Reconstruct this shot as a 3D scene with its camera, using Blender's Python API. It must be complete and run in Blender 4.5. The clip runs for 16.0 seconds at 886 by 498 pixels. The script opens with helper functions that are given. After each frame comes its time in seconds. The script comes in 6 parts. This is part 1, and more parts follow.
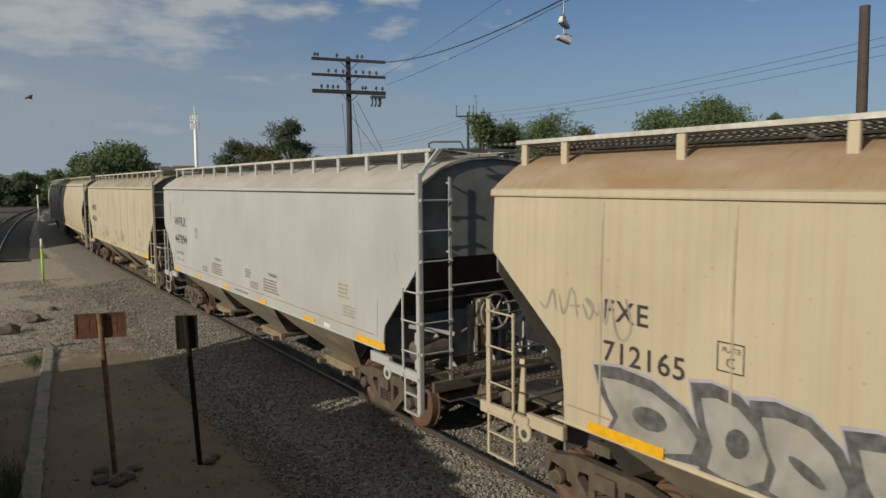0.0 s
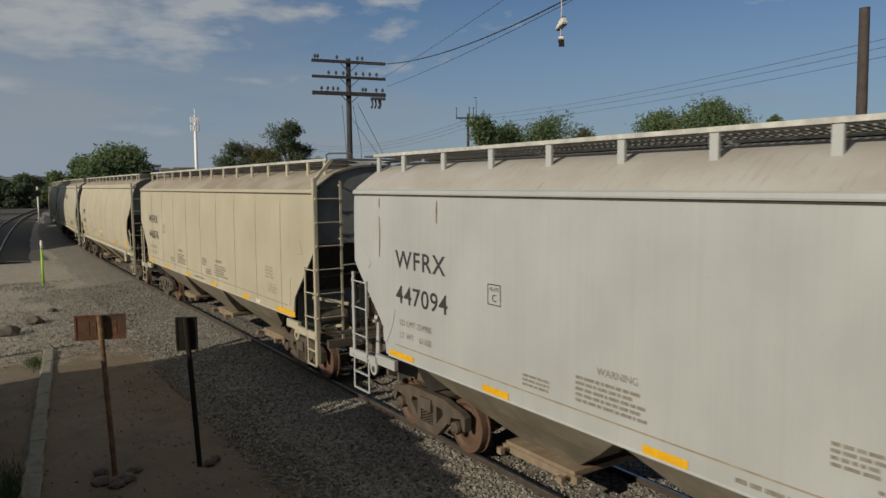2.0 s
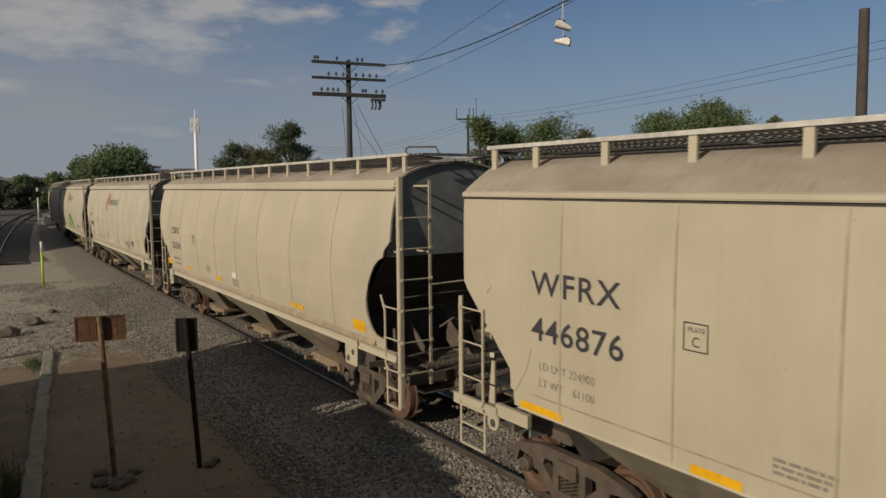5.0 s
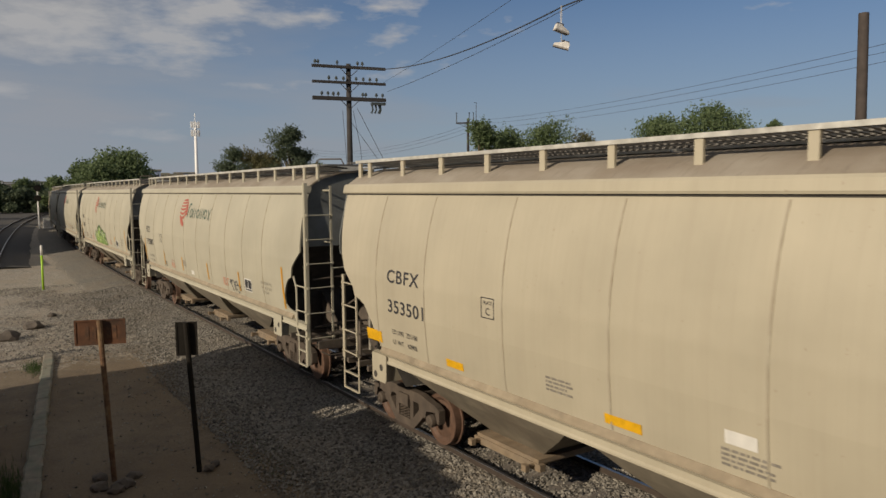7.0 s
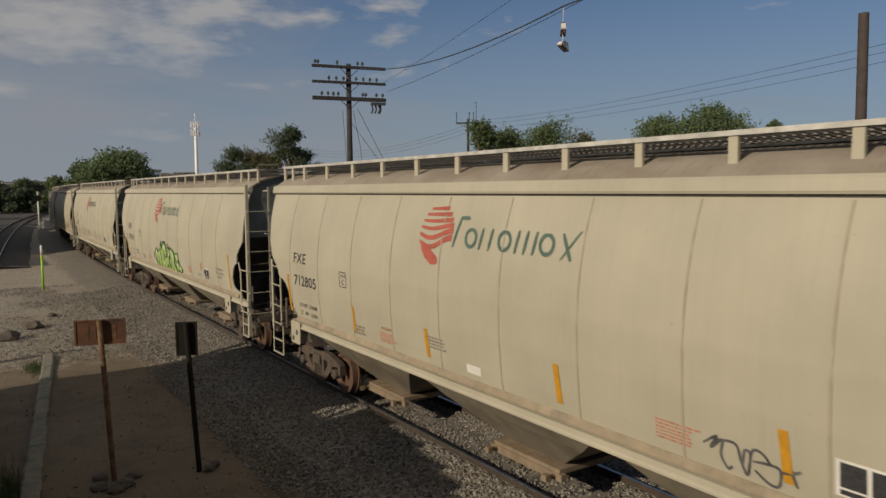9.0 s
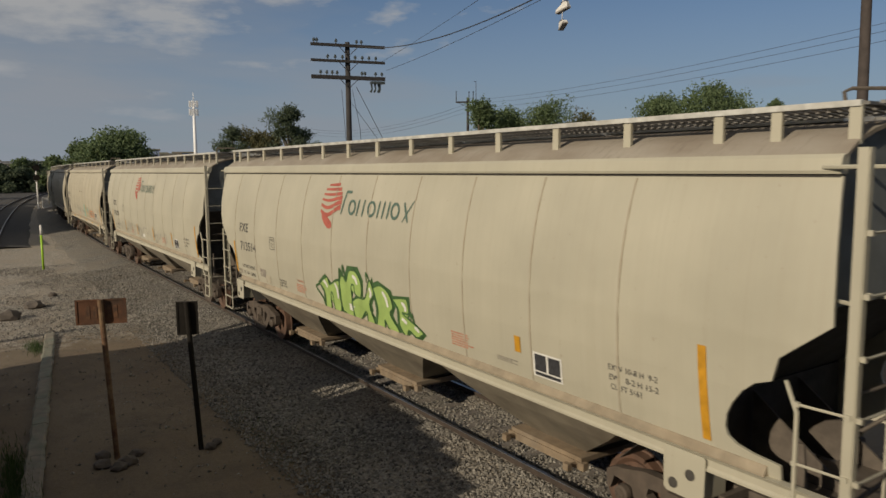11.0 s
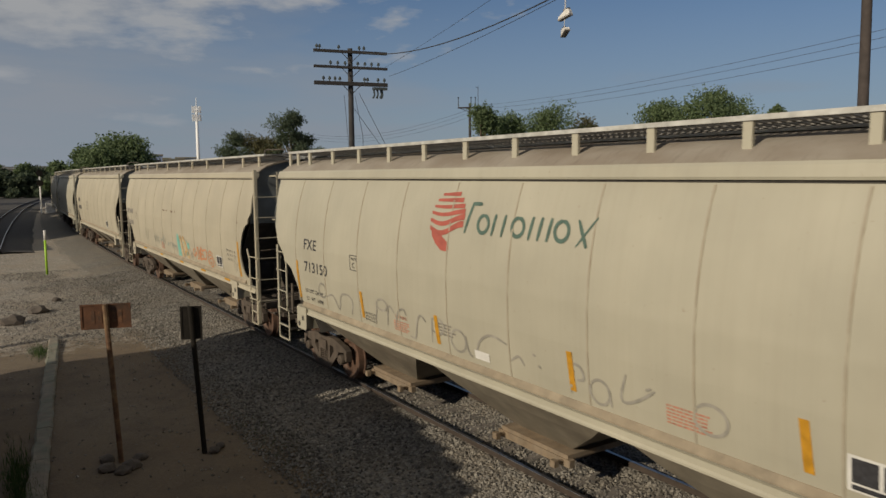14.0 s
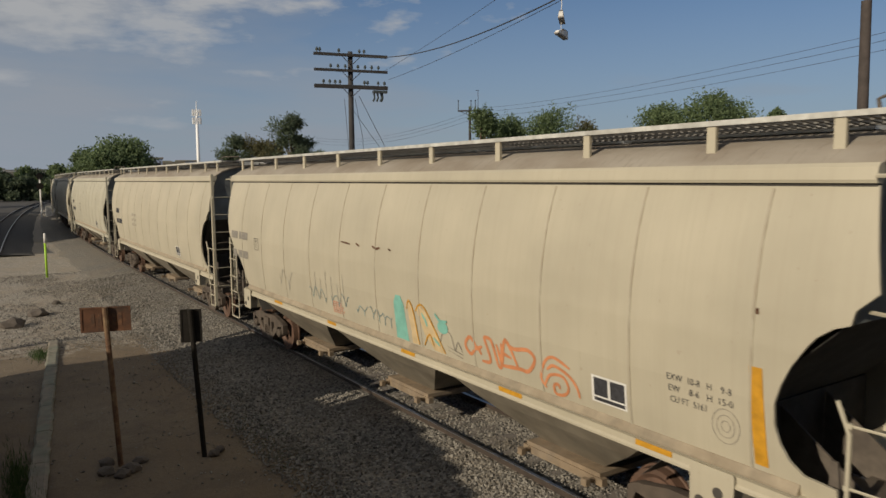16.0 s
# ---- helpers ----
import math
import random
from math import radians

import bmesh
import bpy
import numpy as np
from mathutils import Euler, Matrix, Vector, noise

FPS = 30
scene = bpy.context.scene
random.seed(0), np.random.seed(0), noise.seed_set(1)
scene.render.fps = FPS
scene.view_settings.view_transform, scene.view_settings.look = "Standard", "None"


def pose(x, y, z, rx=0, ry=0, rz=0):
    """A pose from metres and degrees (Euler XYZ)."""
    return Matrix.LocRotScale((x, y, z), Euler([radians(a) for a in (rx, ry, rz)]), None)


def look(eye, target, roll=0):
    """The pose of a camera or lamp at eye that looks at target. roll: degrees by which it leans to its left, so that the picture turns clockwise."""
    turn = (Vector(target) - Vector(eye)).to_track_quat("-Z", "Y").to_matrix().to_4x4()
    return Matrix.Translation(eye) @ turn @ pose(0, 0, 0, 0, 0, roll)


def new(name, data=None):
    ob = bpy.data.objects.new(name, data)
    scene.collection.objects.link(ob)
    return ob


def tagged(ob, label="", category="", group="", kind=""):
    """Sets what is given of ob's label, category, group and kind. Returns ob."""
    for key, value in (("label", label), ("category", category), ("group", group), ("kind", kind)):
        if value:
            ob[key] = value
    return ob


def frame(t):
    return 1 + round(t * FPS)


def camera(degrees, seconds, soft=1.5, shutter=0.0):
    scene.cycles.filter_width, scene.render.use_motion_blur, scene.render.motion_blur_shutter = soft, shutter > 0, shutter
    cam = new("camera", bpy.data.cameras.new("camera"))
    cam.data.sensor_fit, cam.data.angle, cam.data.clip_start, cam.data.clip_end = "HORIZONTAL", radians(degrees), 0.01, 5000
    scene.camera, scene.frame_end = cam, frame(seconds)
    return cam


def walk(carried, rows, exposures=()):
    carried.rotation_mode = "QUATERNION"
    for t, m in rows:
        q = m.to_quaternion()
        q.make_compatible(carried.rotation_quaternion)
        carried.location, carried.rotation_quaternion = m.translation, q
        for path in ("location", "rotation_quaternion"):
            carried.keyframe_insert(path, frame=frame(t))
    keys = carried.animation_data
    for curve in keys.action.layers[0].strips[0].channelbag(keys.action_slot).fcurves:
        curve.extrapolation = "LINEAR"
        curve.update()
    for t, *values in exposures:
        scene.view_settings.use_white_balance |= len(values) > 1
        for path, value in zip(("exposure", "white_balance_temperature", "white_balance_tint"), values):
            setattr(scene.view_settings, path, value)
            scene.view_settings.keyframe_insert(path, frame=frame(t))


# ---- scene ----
T_END = 16.0
EYE = (0.0, 0.0, 4.51)
YAW, PITCH, ROLL = 33.69, 5.315, -0.46


def aim(t, pitch, yaw=YAW, back=0.0):
    a, p = radians(yaw), radians(pitch)
    way = Vector((math.sin(a) * math.cos(p), math.cos(a) * math.cos(p), -math.sin(p)))
    eye = Vector(EYE) - back * way
    return (t, look(eye, eye + 10 * way, ROLL))


cam = camera(63.54, T_END, soft=1.5, shutter=0.1)
walk(cam, [aim(0.0, 5.315), aim(1.0, 5.315), aim(1.5, 5.25), aim(2.0, 5.18), aim(2.5, 5.22), aim(3.0, 5.27),
           aim(4.0, 5.25), aim(5.2, 5.05), aim(6.5, 4.84), aim(7.0, 4.79), aim(7.5, 4.75), aim(8.0, 4.70),
           aim(8.5, 4.79), aim(9.0, 4.79), aim(10.2, 5.8), aim(11.5, 6.58, YAW, 0.03), aim(12.0, 6.62, YAW - 0.05, 0.05),
           aim(12.5, 6.30, YAW - 0.15, 0.1), aim(13.0, 6.17, YAW - 0.15, 0.1), aim(13.5, 6.04, YAW - 0.15, 0.1),
           aim(14.0, 5.99, YAW - 0.15, 0.1), aim(14.5, 5.81, YAW - 0.15, 0.1), aim(15.0, 5.70, YAW - 0.15, 0.1),
           aim(15.5, 5.67, YAW - 0.15, 0.1), aim(16.0, 5.75, YAW - 0.15, 0.1)],
     exposures=[(0, 0, 6550, 5), (0.5, 0.05, 6530, 5), (1.0, 0.02, 6500, 5), (1.5, -0.18, 6480, 5), (2.5, -0.05, 6430, 5), (3, 0.05, 6380, 7), (3.5, -0.05, 6330, 7), (4, -0.25, 6830, 10),
                (6.5, -0.12, 6930, 10), (7.5, 0, 6830, 10), (8, 0.06, 6880, 10), (8.5, -0.1, 6980, 10), (9, -0.28, 6930, 10), (11.5, -0.15, 6730, 8), (12, -0.03, 6580, 8),
                (12.5, -0.05, 6480, 8), (13, 0.03, 6630, 8), (13.5, -0.2, 6730, 8), (14, -0.25, 6680, 8), (14.5, -0.2, 6630, 8), (15, -0.1, 6710, 8), (15.5, 0.08, 6750, 8), (16, -0.08, 6680, 8)])

# ---- light ----
SUN_WAY = Vector((1.0, 0.19, -0.44)).normalized()
SUN_EL = math.asin(-SUN_WAY.z)
SUN_AZ = math.atan2(-SUN_WAY.x, -SUN_WAY.y)      # clockwise from +Y
sun_data = bpy.data.lights.new("sun", "SUN")
sun_data.energy, sun_data.angle, sun_data.color = 4.2, radians(0.6), (1.0, 0.88, 0.71)
sun = new("sun", sun_data)
sun.rotation_mode = "QUATERNION"
sun.rotation_quaternion = SUN_WAY.to_track_quat("-Z", "Y")


def build_world():
    w = bpy.data.worlds.new("sky")
    scene.world = w
    w.use_nodes = True
    nt = w.node_tree
    nt.nodes.clear()
    N, Lk = nt.nodes.new, nt.links.new
    out, bg = N("ShaderNodeOutputWorld"), N("ShaderNodeBackground")
    sky = N("ShaderNodeTexSky")
    sky.sky_type, sky.sun_disc = "NISHITA", False
    sky.sun_elevation, sky.sun_rotation = SUN_EL, SUN_AZ
    sky.dust_density, sky.air_density, sky.ozone_density = 0.25, 1.0, 4.5
    bg.inputs["Strength"].default_value = 0.057
    tc = N("ShaderNodeTexCoord")
    sep = N("ShaderNodeSeparateXYZ")
    Lk(tc.outputs["Generated"], sep.inputs[0])
    # project the direction on a flat cloud deck
    zc = N("ShaderNodeMath"); zc.operation = "MAXIMUM"; zc.inputs[1].default_value = 0.015
    Lk(sep.outputs["Z"], zc.inputs[0])
    zo = N("ShaderNodeMath"); zo.operation = "ADD"; zo.inputs[1].default_value = 0.10
    Lk(zc.outputs[0], zo.inputs[0])
    dx, dy = N("ShaderNodeMath"), N("ShaderNodeMath")
    for d, axis in ((dx, "X"), (dy, "Y")):
        d.operation = "DIVIDE"
        Lk(sep.outputs[axis], d.inputs[0]); Lk(zo.outputs[0], d.inputs[1])
    com = N("ShaderNodeCombineXYZ")
    Lk(dx.outputs[0], com.inputs[0]); Lk(dy.outputs[0], com.inputs[1])
    n1 = N("ShaderNodeTexNoise"); n1.inputs["Scale"].default_value = 0.55
    n1.inputs["Detail"].default_value = 7; n1.inputs["Roughness"].default_value = 0.5
    Lk(com.outputs[0], n1.inputs["Vector"])
    # a grey sheet towards the distance of the track, thin veils elsewhere
    cover = N("ShaderNodeMapRange"); cover.inputs[1].default_value = 0.75; cover.inputs[2].default_value = 0.10
    cover.inputs[3].default_value = -0.16; cover.inputs[4].default_value = 0.20
    Lk(sep.outputs["X"], cover.inputs[0])
    add = N("ShaderNodeMath"); add.operation = "ADD"
    Lk(n1.outputs[0], add.inputs[0]); Lk(cover.outputs[0], add.inputs[1])
    dens = N("ShaderNodeMapRange"); dens.inputs[1].default_value = 0.45; dens.inputs[2].default_value = 0.75
    dens.inputs[4].default_value = 0.9
    Lk(add.outputs[0], dens.inputs[0])
    mix = N("ShaderNodeMixRGB"); mix.inputs[2].default_value = (4.9, 5.15, 5.7, 1)
    clear = N("ShaderNodeMixRGB"); clear.blend_type = "MULTIPLY"; clear.inputs[0].default_value = 1.0
    clear.inputs[2].default_value = (0.86, 1.0, 1.15, 1)
    Lk(sky.outputs[0], clear.inputs[1])
    Lk(dens.outputs[0], mix.inputs[0]); Lk(clear.outputs[0], mix.inputs[1])
    # small heaped clouds with light tops
    mp = N("ShaderNodeMapping"); mp.inputs["Scale"].default_value = (9, 9, 30); mp.inputs["Location"].default_value = (0.2, 1.7, 0.6)
    Lk(tc.outputs["Generated"], mp.inputs[0])
    n2 = N("ShaderNodeTexNoise"); n2.inputs["Scale"].default_value = 1.0; n2.inputs["Detail"].default_value = 8; n2.inputs["Roughness"].default_value = 0.55
    Lk(mp.outputs[0], n2.inputs["Vector"])
    band = N("ShaderNodeMapRange"); band.inputs[1].default_value = 0.07; band.inputs[2].default_value = 0.22
    band.inputs[3].default_value = -0.12; band.inputs[4].default_value = 0.05
    Lk(sep.outputs["Z"], band.inputs[0])
    far = N("ShaderNodeMapRange"); far.inputs[1].default_value = 0.70; far.inputs[2].default_value = 0.15
    far.inputs[3].default_value = -0.16; far.inputs[4].default_value = 0.04
    Lk(sep.outputs["X"], far.inputs[0])
    a2, a3 = N("ShaderNodeMath"), N("ShaderNodeMath")
    Lk(n2.outputs[0], a2.inputs[0]); Lk(band.outputs[0], a2.inputs[1])
    Lk(a2.outputs[0], a3.inputs[0]); Lk(far.outputs[0], a3.inputs[1])
    puff = N("ShaderNodeMapRange"); puff.inputs[1].default_value = 0.51; puff.inputs[2].default_value = 0.68; puff.inputs[4].default_value = 0.8
    Lk(a3.outputs[0], puff.inputs[0])
    mixp = N("ShaderNodeMixRGB"); mixp.inputs[2].default_value = (8.2, 8.1, 8.1, 1)
    Lk(puff.outputs[0], mixp.inputs[0]); Lk(mix.outputs[0], mixp.inputs[1])
    mix = mixp
    # grey haze low down
    hz = N("ShaderNodeMapRange"); hz.inputs[1].default_value = 0.0; hz.inputs[2].default_value = 0.30
    hz.inputs[3].default_value = 0.85; hz.inputs[4].default_value = 0.0
    Lk(sep.outputs["Z"], hz.inputs[0])
    mix2 = N("ShaderNodeMixRGB"); mix2.inputs[2].default_value = (4.9, 5.65, 7.0, 1)
    Lk(hz.outputs[0], mix2.inputs[0]); Lk(mix.outputs[0], mix2.inputs[1])
    Lk(mix2.outputs[0], bg.inputs[0]); Lk(bg.outputs[0], out.inputs[0])


build_world()

# ---- materials ----


def nodes_of(name):
    m = bpy.data.materials.new(name)
    m.use_nodes = True
    nt = m.node_tree
    return m, nt, nt.nodes["Principled BSDF"]


def noise_node(nt, scale, detail=4, stretch=(1, 1, 1), rough=0.55, coord="Object"):
    tc = nt.nodes.new("ShaderNodeTexCoord")
    mp = nt.nodes.new("ShaderNodeMapping")
    mp.inputs["Scale"].default_value = stretch
    n = nt.nodes.new("ShaderNodeTexNoise")
    n.inputs["Scale"].default_value, n.inputs["Detail"].default_value, n.inputs["Roughness"].default_value = scale, detail, rough
    nt.links.new(tc.outputs[coord], mp.inputs[0])
    nt.links.new(mp.outputs[0], n.inputs["Vector"])
    return n.outputs[0]


def ramp_node(nt, src, lo, hi, a=0.0, b=1.0):
    r = nt.nodes.new("ShaderNodeMapRange")
    r.inputs[1].default_value, r.inputs[2].default_value, r.inputs[3].default_value, r.inputs[4].default_value = lo, hi, a, b
    nt.links.new(src, r.inputs[0])
    return r.outputs[0]


def mix_node(nt, fac, a, b, mode="MIX"):
    m = nt.nodes.new("ShaderNodeMixRGB")
    m.blend_type = mode
    for i, v in enumerate((fac, a, b)):
        if isinstance(v, (int, float)):
            m.inputs[i].default_value = v
        elif isinstance(v, tuple):
            m.inputs[i].default_value = (*v, 1)
        else:
            nt.links.new(v, m.inputs[i])
    return m.outputs[0]


def bump_node(nt, bsdf, src, strength=0.2, dist=0.01):
    b = nt.nodes.new("ShaderNodeBump")
    b.inputs["Strength"].default_value, b.inputs["Distance"].default_value = strength, dist
    nt.links.new(src, b.inputs["Height"])
    nt.links.new(b.outputs[0], bsdf.inputs["Normal"])


def plain(name, col, rough=0.6, metal=0.0, vary=0.25, scale=6.0, dirt=None, dirt_amount=0.5, bump=0.0, coord="Object"):
    m, nt, b = nodes_of(name)
    b.inputs["Roughness"].default_value, b.inputs["Metallic"].default_value = rough, metal
    n = noise_node(nt, scale, 6, coord=coord)
    c = mix_node(nt, ramp_node(nt, n, 0.3, 0.7), tuple(v * (1 - vary) for v in col), tuple(min(1, v * (1 + vary)) for v in col))
    if dirt:
        d = noise_node(nt, scale * 0.35, 8, rough=0.7, coord=coord)
        c = mix_node(nt, ramp_node(nt, d, 0.45, 0.65, 0, dirt_amount), c, dirt)
    nt.links.new(c, b.inputs["Base Color"])
    if bump:
        bump_node(nt, b, noise_node(nt, scale * 5, 6, coord=coord), bump, 0.01)
    return m


def car_paint(name, col, streak, streak_amount=0.35, rust=0.25):
    """Weathered car paint: washed-down vertical streaks, blotches of dust, rust specks."""
    m, nt, b = nodes_of(name)
    b.inputs["Roughness"].default_value = 0.55
    blotch = noise_node(nt, 0.7, 5)
    c = mix_node(nt, ramp_node(nt, blotch, 0.3, 0.7), tuple(v * 0.88 for v in col), tuple(min(1, v * 1.06) for v in col))
    s1 = noise_node(nt, 1.0, 6, (2, 9, 0.25))
    c = mix_node(nt, ramp_node(nt, s1, 0.45, 0.8, 0, streak_amount), c, streak)
    s2 = noise_node(nt, 1.0, 3, (2, 30, 0.35))
    c = mix_node(nt, ramp_node(nt, s2, 0.5, 0.75, 0, streak_amount * 0.3), c, tuple(v * 0.8 for v in streak))
    sp = noise_node(nt, 14, 3)
    c = mix_node(nt, ramp_node(nt, sp, 0.70, 0.76, 0, rust), c, (0.16, 0.07, 0.03))
    nt.links.new(c, b.inputs["Base Color"])
    bump_node(nt, b, noise_node(nt, 1.3, 2), 0.12, 0.03)
    return m


def dusty_roof(name, col, dust):
    m, nt, b = nodes_of(name)
    b.inputs["Roughness"].default_value = 0.85
    c = mix_node(nt, ramp_node(nt, noise_node(nt, 1.2, 7, (1, 0.6, 1)), 0.35, 0.6, 0.35, 0.95), col, dust)
    c = mix_node(nt, ramp_node(nt, noise_node(nt, 3.0, 7, (1, 5, 1)), 0.55, 0.75, 0, 0.4), c, tuple(v * 0.55 for v in dust))
    nt.links.new(c, b.inputs["Base Color"])
    return m


M = {}
M["tan"] = car_paint("tan_car_paint", (0.410, 0.372, 0.286), (0.315, 0.27, 0.20), 0.24)
M["cream"] = car_paint("cream_car_paint", (0.400, 0.376, 0.298), (0.31, 0.27, 0.20), 0.2)
M["grey_white"] = car_paint("grey_white_car_paint", (0.375, 0.386, 0.392), (0.295, 0.29, 0.285), 0.32, 0.12)
M["rusty_cream"] = car_paint("rusty_cream_car_paint", (0.44, 0.382, 0.285), (0.31, 0.22, 0.13), 0.36, 0.5)
M["grime"] = plain("brown_road_grime", (0.27, 0.225, 0.163), 0.85, vary=0.25, scale=4, dirt=(0.24, 0.19, 0.13))
# seam grime, with the ribs' own shading mixed into the tone
M["rib"] = plain("grimy_shaded_seam", (0.36, 0.328, 0.256), 0.7, vary=0.2, scale=3, dirt=(0.26, 0.215, 0.155), dirt_amount=0.7)
M["roof"] = dusty_roof("dusty_roof_paint", (0.37, 0.34, 0.29), (0.225, 0.187, 0.146))
M["roof_rust"] = dusty_roof("rust_stained_roof_paint", (0.36, 0.30, 0.22), (0.25, 0.16, 0.09))
M["roof_grey"] = dusty_roof("dusty_grey_roof_paint", (0.40, 0.39, 0.375), (0.31, 0.285, 0.26))
# near-black that paints the shade inside eave grooves and lifting holes
M["groove"] = plain("dark_cavity_shade", (0.05, 0.045, 0.04), 0.9)
# near-black: soot plus the shade between cars, both held in the colour
M["slope"] = plain("sooty_shaded_slope_sheet", (0.055, 0.05, 0.045), 0.9, dirt=(0.03, 0.027, 0.024))
# one grey-teal for the ends of every car, darker than the side paints
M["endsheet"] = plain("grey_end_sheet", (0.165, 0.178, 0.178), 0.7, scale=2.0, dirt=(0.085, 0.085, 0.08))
M["hopper"] = plain("dusty_hopper_plate", (0.20, 0.175, 0.135), 0.75, scale=2.0, dirt=(0.13, 0.10, 0.072), bump=0.1)
M["gate"] = plain("rusty_outlet_gate", (0.20, 0.15, 0.10), 0.8, dirt=(0.24, 0.20, 0.155), bump=0.2)
M["truck"] = plain("rusty_cast_steel", (0.088, 0.068, 0.053), 0.8, scale=5, dirt=(0.042, 0.034, 0.029), bump=0.3)
M["wheel"] = plain("brown_wheel_steel", (0.10, 0.055, 0.036), 0.7, scale=7, dirt=(0.07, 0.05, 0.04), bump=0.15)
M["tread"] = plain("polished_wheel_tread", (0.42, 0.40, 0.38), 0.3, 1.0, vary=0.1)
M["steel"] = plain("dirty_galvanised_grating", (0.20, 0.195, 0.185), 0.6, 0.3, dirt=(0.12, 0.105, 0.09))
M["board_edge"] = plain("weathered_board_edge", (0.52, 0.515, 0.48), 0.5, 0.2, dirt=(0.33, 0.31, 0.27))
M["undergear"] = plain("grimy_brake_gear", (0.10, 0.082, 0.066), 0.75, dirt=(0.05, 0.04, 0.034), bump=0.2)
M["gear_grey"] = plain("dusty_grey_cast_iron", (0.26, 0.24, 0.20), 0.7, dirt=(0.15, 0.13, 0.11), bump=0.2)
M["black_text"] = plain("black_stencil_paint", (0.035, 0.035, 0.04), 0.6, vary=0.4, scale=20)
M["faint_text"] = plain("faded_stencil_paint", (0.20, 0.183, 0.158), 0.7, vary=0.3, scale=20)
M["ghost_text"] = plain("almost_gone_stencil", (0.30, 0.272, 0.222), 0.7, vary=0.3, scale=14)
M["worn"] = plain("scraped_decal", (0.18, 0.155, 0.13), 0.8, vary=0.4, scale=9, dirt=(0.36, 0.335, 0.27), dirt_amount=1.0)
M["red_text"] = plain("faded_red_stencil", (0.42, 0.185, 0.125), 0.7, vary=0.3, scale=20)
M["yellow"] = plain("yellow_reflective_tape", (0.66, 0.36, 0.015), 0.4, vary=0.15, scale=10)
M["orange_tape"] = plain("worn_orange_tape", (0.47, 0.235, 0.02), 0.5, vary=0.2, scale=10)
M["white"] = plain("white_decal", (0.62, 0.61, 0.58), 0.5, vary=0.1)
M["logo_red"] = plain("faded_red_emblem", (0.36, 0.09, 0.065), 0.6, vary=0.2)
M["logo_green"] = plain("dark_green_emblem", (0.075, 0.125, 0.10), 0.6, vary=0.2)
M["spray_silver"] = plain("silver_spray_paint", (0.25, 0.25, 0.245), 0.5, vary=0.3, scale=2.5, dirt=(0.33, 0.30, 0.245), dirt_amount=0.6)
M["spray_black"] = plain("black_spray_paint", (0.085, 0.085, 0.09), 0.6, vary=0.5, scale=9)
M["spray_grey"] = plain("faint_grey_spray_paint", (0.275, 0.258, 0.222), 0.6, vary=0.3, scale=4)
M["spray_lilac"] = plain("lilac_spray_paint", (0.31, 0.30, 0.37), 0.6, vary=0.15, scale=4)
M["spray_green"] = plain("lime_spray_paint", (0.29, 0.41, 0.125), 0.5, vary=0.15, scale=3)
M["spray_dark_green"] = plain("dark_green_spray_paint", (0.05, 0.11, 0.04), 0.5, vary=0.25, scale=5)
M["spray_orange"] = plain("orange_spray_paint", (0.50, 0.20, 0.09), 0.6, vary=0.2, scale=5)
M["spray_peach"] = plain("peach_spray_paint", (0.50, 0.38, 0.22), 0.6, vary=0.15, scale=5)
M["spray_slate"] = plain("faded_slate_spray_paint", (0.19, 0.235, 0.22), 0.6, vary=0.3, scale=5)
M["rust_run"] = plain("thin_rust_run", (0.22, 0.15, 0.10), 0.9, vary=0.4, scale=6)
M["spray_teal"] = plain("teal_spray_paint", (0.17, 0.39, 0.33), 0.6, vary=0.2, scale=5)
M["rail"] = plain("rusty_rail", (0.05, 0.036, 0.028), 0.8, dirt=(0.035, 0.027, 0.022))
M["railhead"] = plain("polished_rail_head", (0.40, 0.38, 0.36), 0.3, 0.9, vary=0.15)
M["tie"] = plain("weathered_tie", (0.16, 0.14, 0.12), 0.9, scale=4, bump=0.3)
M["rust_sign"] = plain("rusted_sign_plate", (0.105, 0.045, 0.022), 0.9, scale=9, dirt=(0.05, 0.03, 0.02), dirt_amount=0.9, bump=0.2)
M["sign_mark"] = plain("flaked_dark_sign_paint", (0.07, 0.035, 0.02), 0.85, scale=20, dirt=(0.18, 0.08, 0.035), dirt_amount=0.9)
M["rust_post"] = plain("rusted_sign_post", (0.10, 0.05, 0.028), 0.85, scale=9, dirt=(0.36, 0.26, 0.14), bump=0.2)
M["black_sign"] = plain("black_sign_paint", (0.016, 0.014, 0.012), 0.9, scale=8)
M["black_sign"].node_tree.nodes["Principled BSDF"].inputs["Specular IOR Level"].default_value = 0.15
M["kerb"] = plain("dusty_concrete", (0.19, 0.165, 0.13), 0.9, scale=4, dirt=(0.11, 0.17, 0.13), bump=0.3)
M["pole_wood"] = plain("creosoted_pole_wood", (0.034, 0.031, 0.031), 0.85, scale=5)
M["pole_brown"] = plain("brown_pole_wood", (0.062, 0.049, 0.044), 0.85, scale=5, dirt=(0.04, 0.034, 0.031))
M["insulator"] = plain("dark_glass_insulator", (0.05, 0.06, 0.06), 0.25)
M["wire"] = plain("dark_cable", (0.03, 0.03, 0.03), 0.6)
M["tower"] = plain("white_tower_paint", (0.78, 0.78, 0.78), 0.5, vary=0.05)
M["bark"] = plain("brown_bark", (0.10, 0.075, 0.05), 0.9, scale=8, bump=0.3)
M["plaster"] = plain("pale_plaster", (0.45, 0.42, 0.38), 0.9, scale=1.0, dirt=(0.3, 0.27, 0.23))
M["house_blue"] = plain("faded_blue_wall", (0.22, 0.27, 0.40), 0.9)
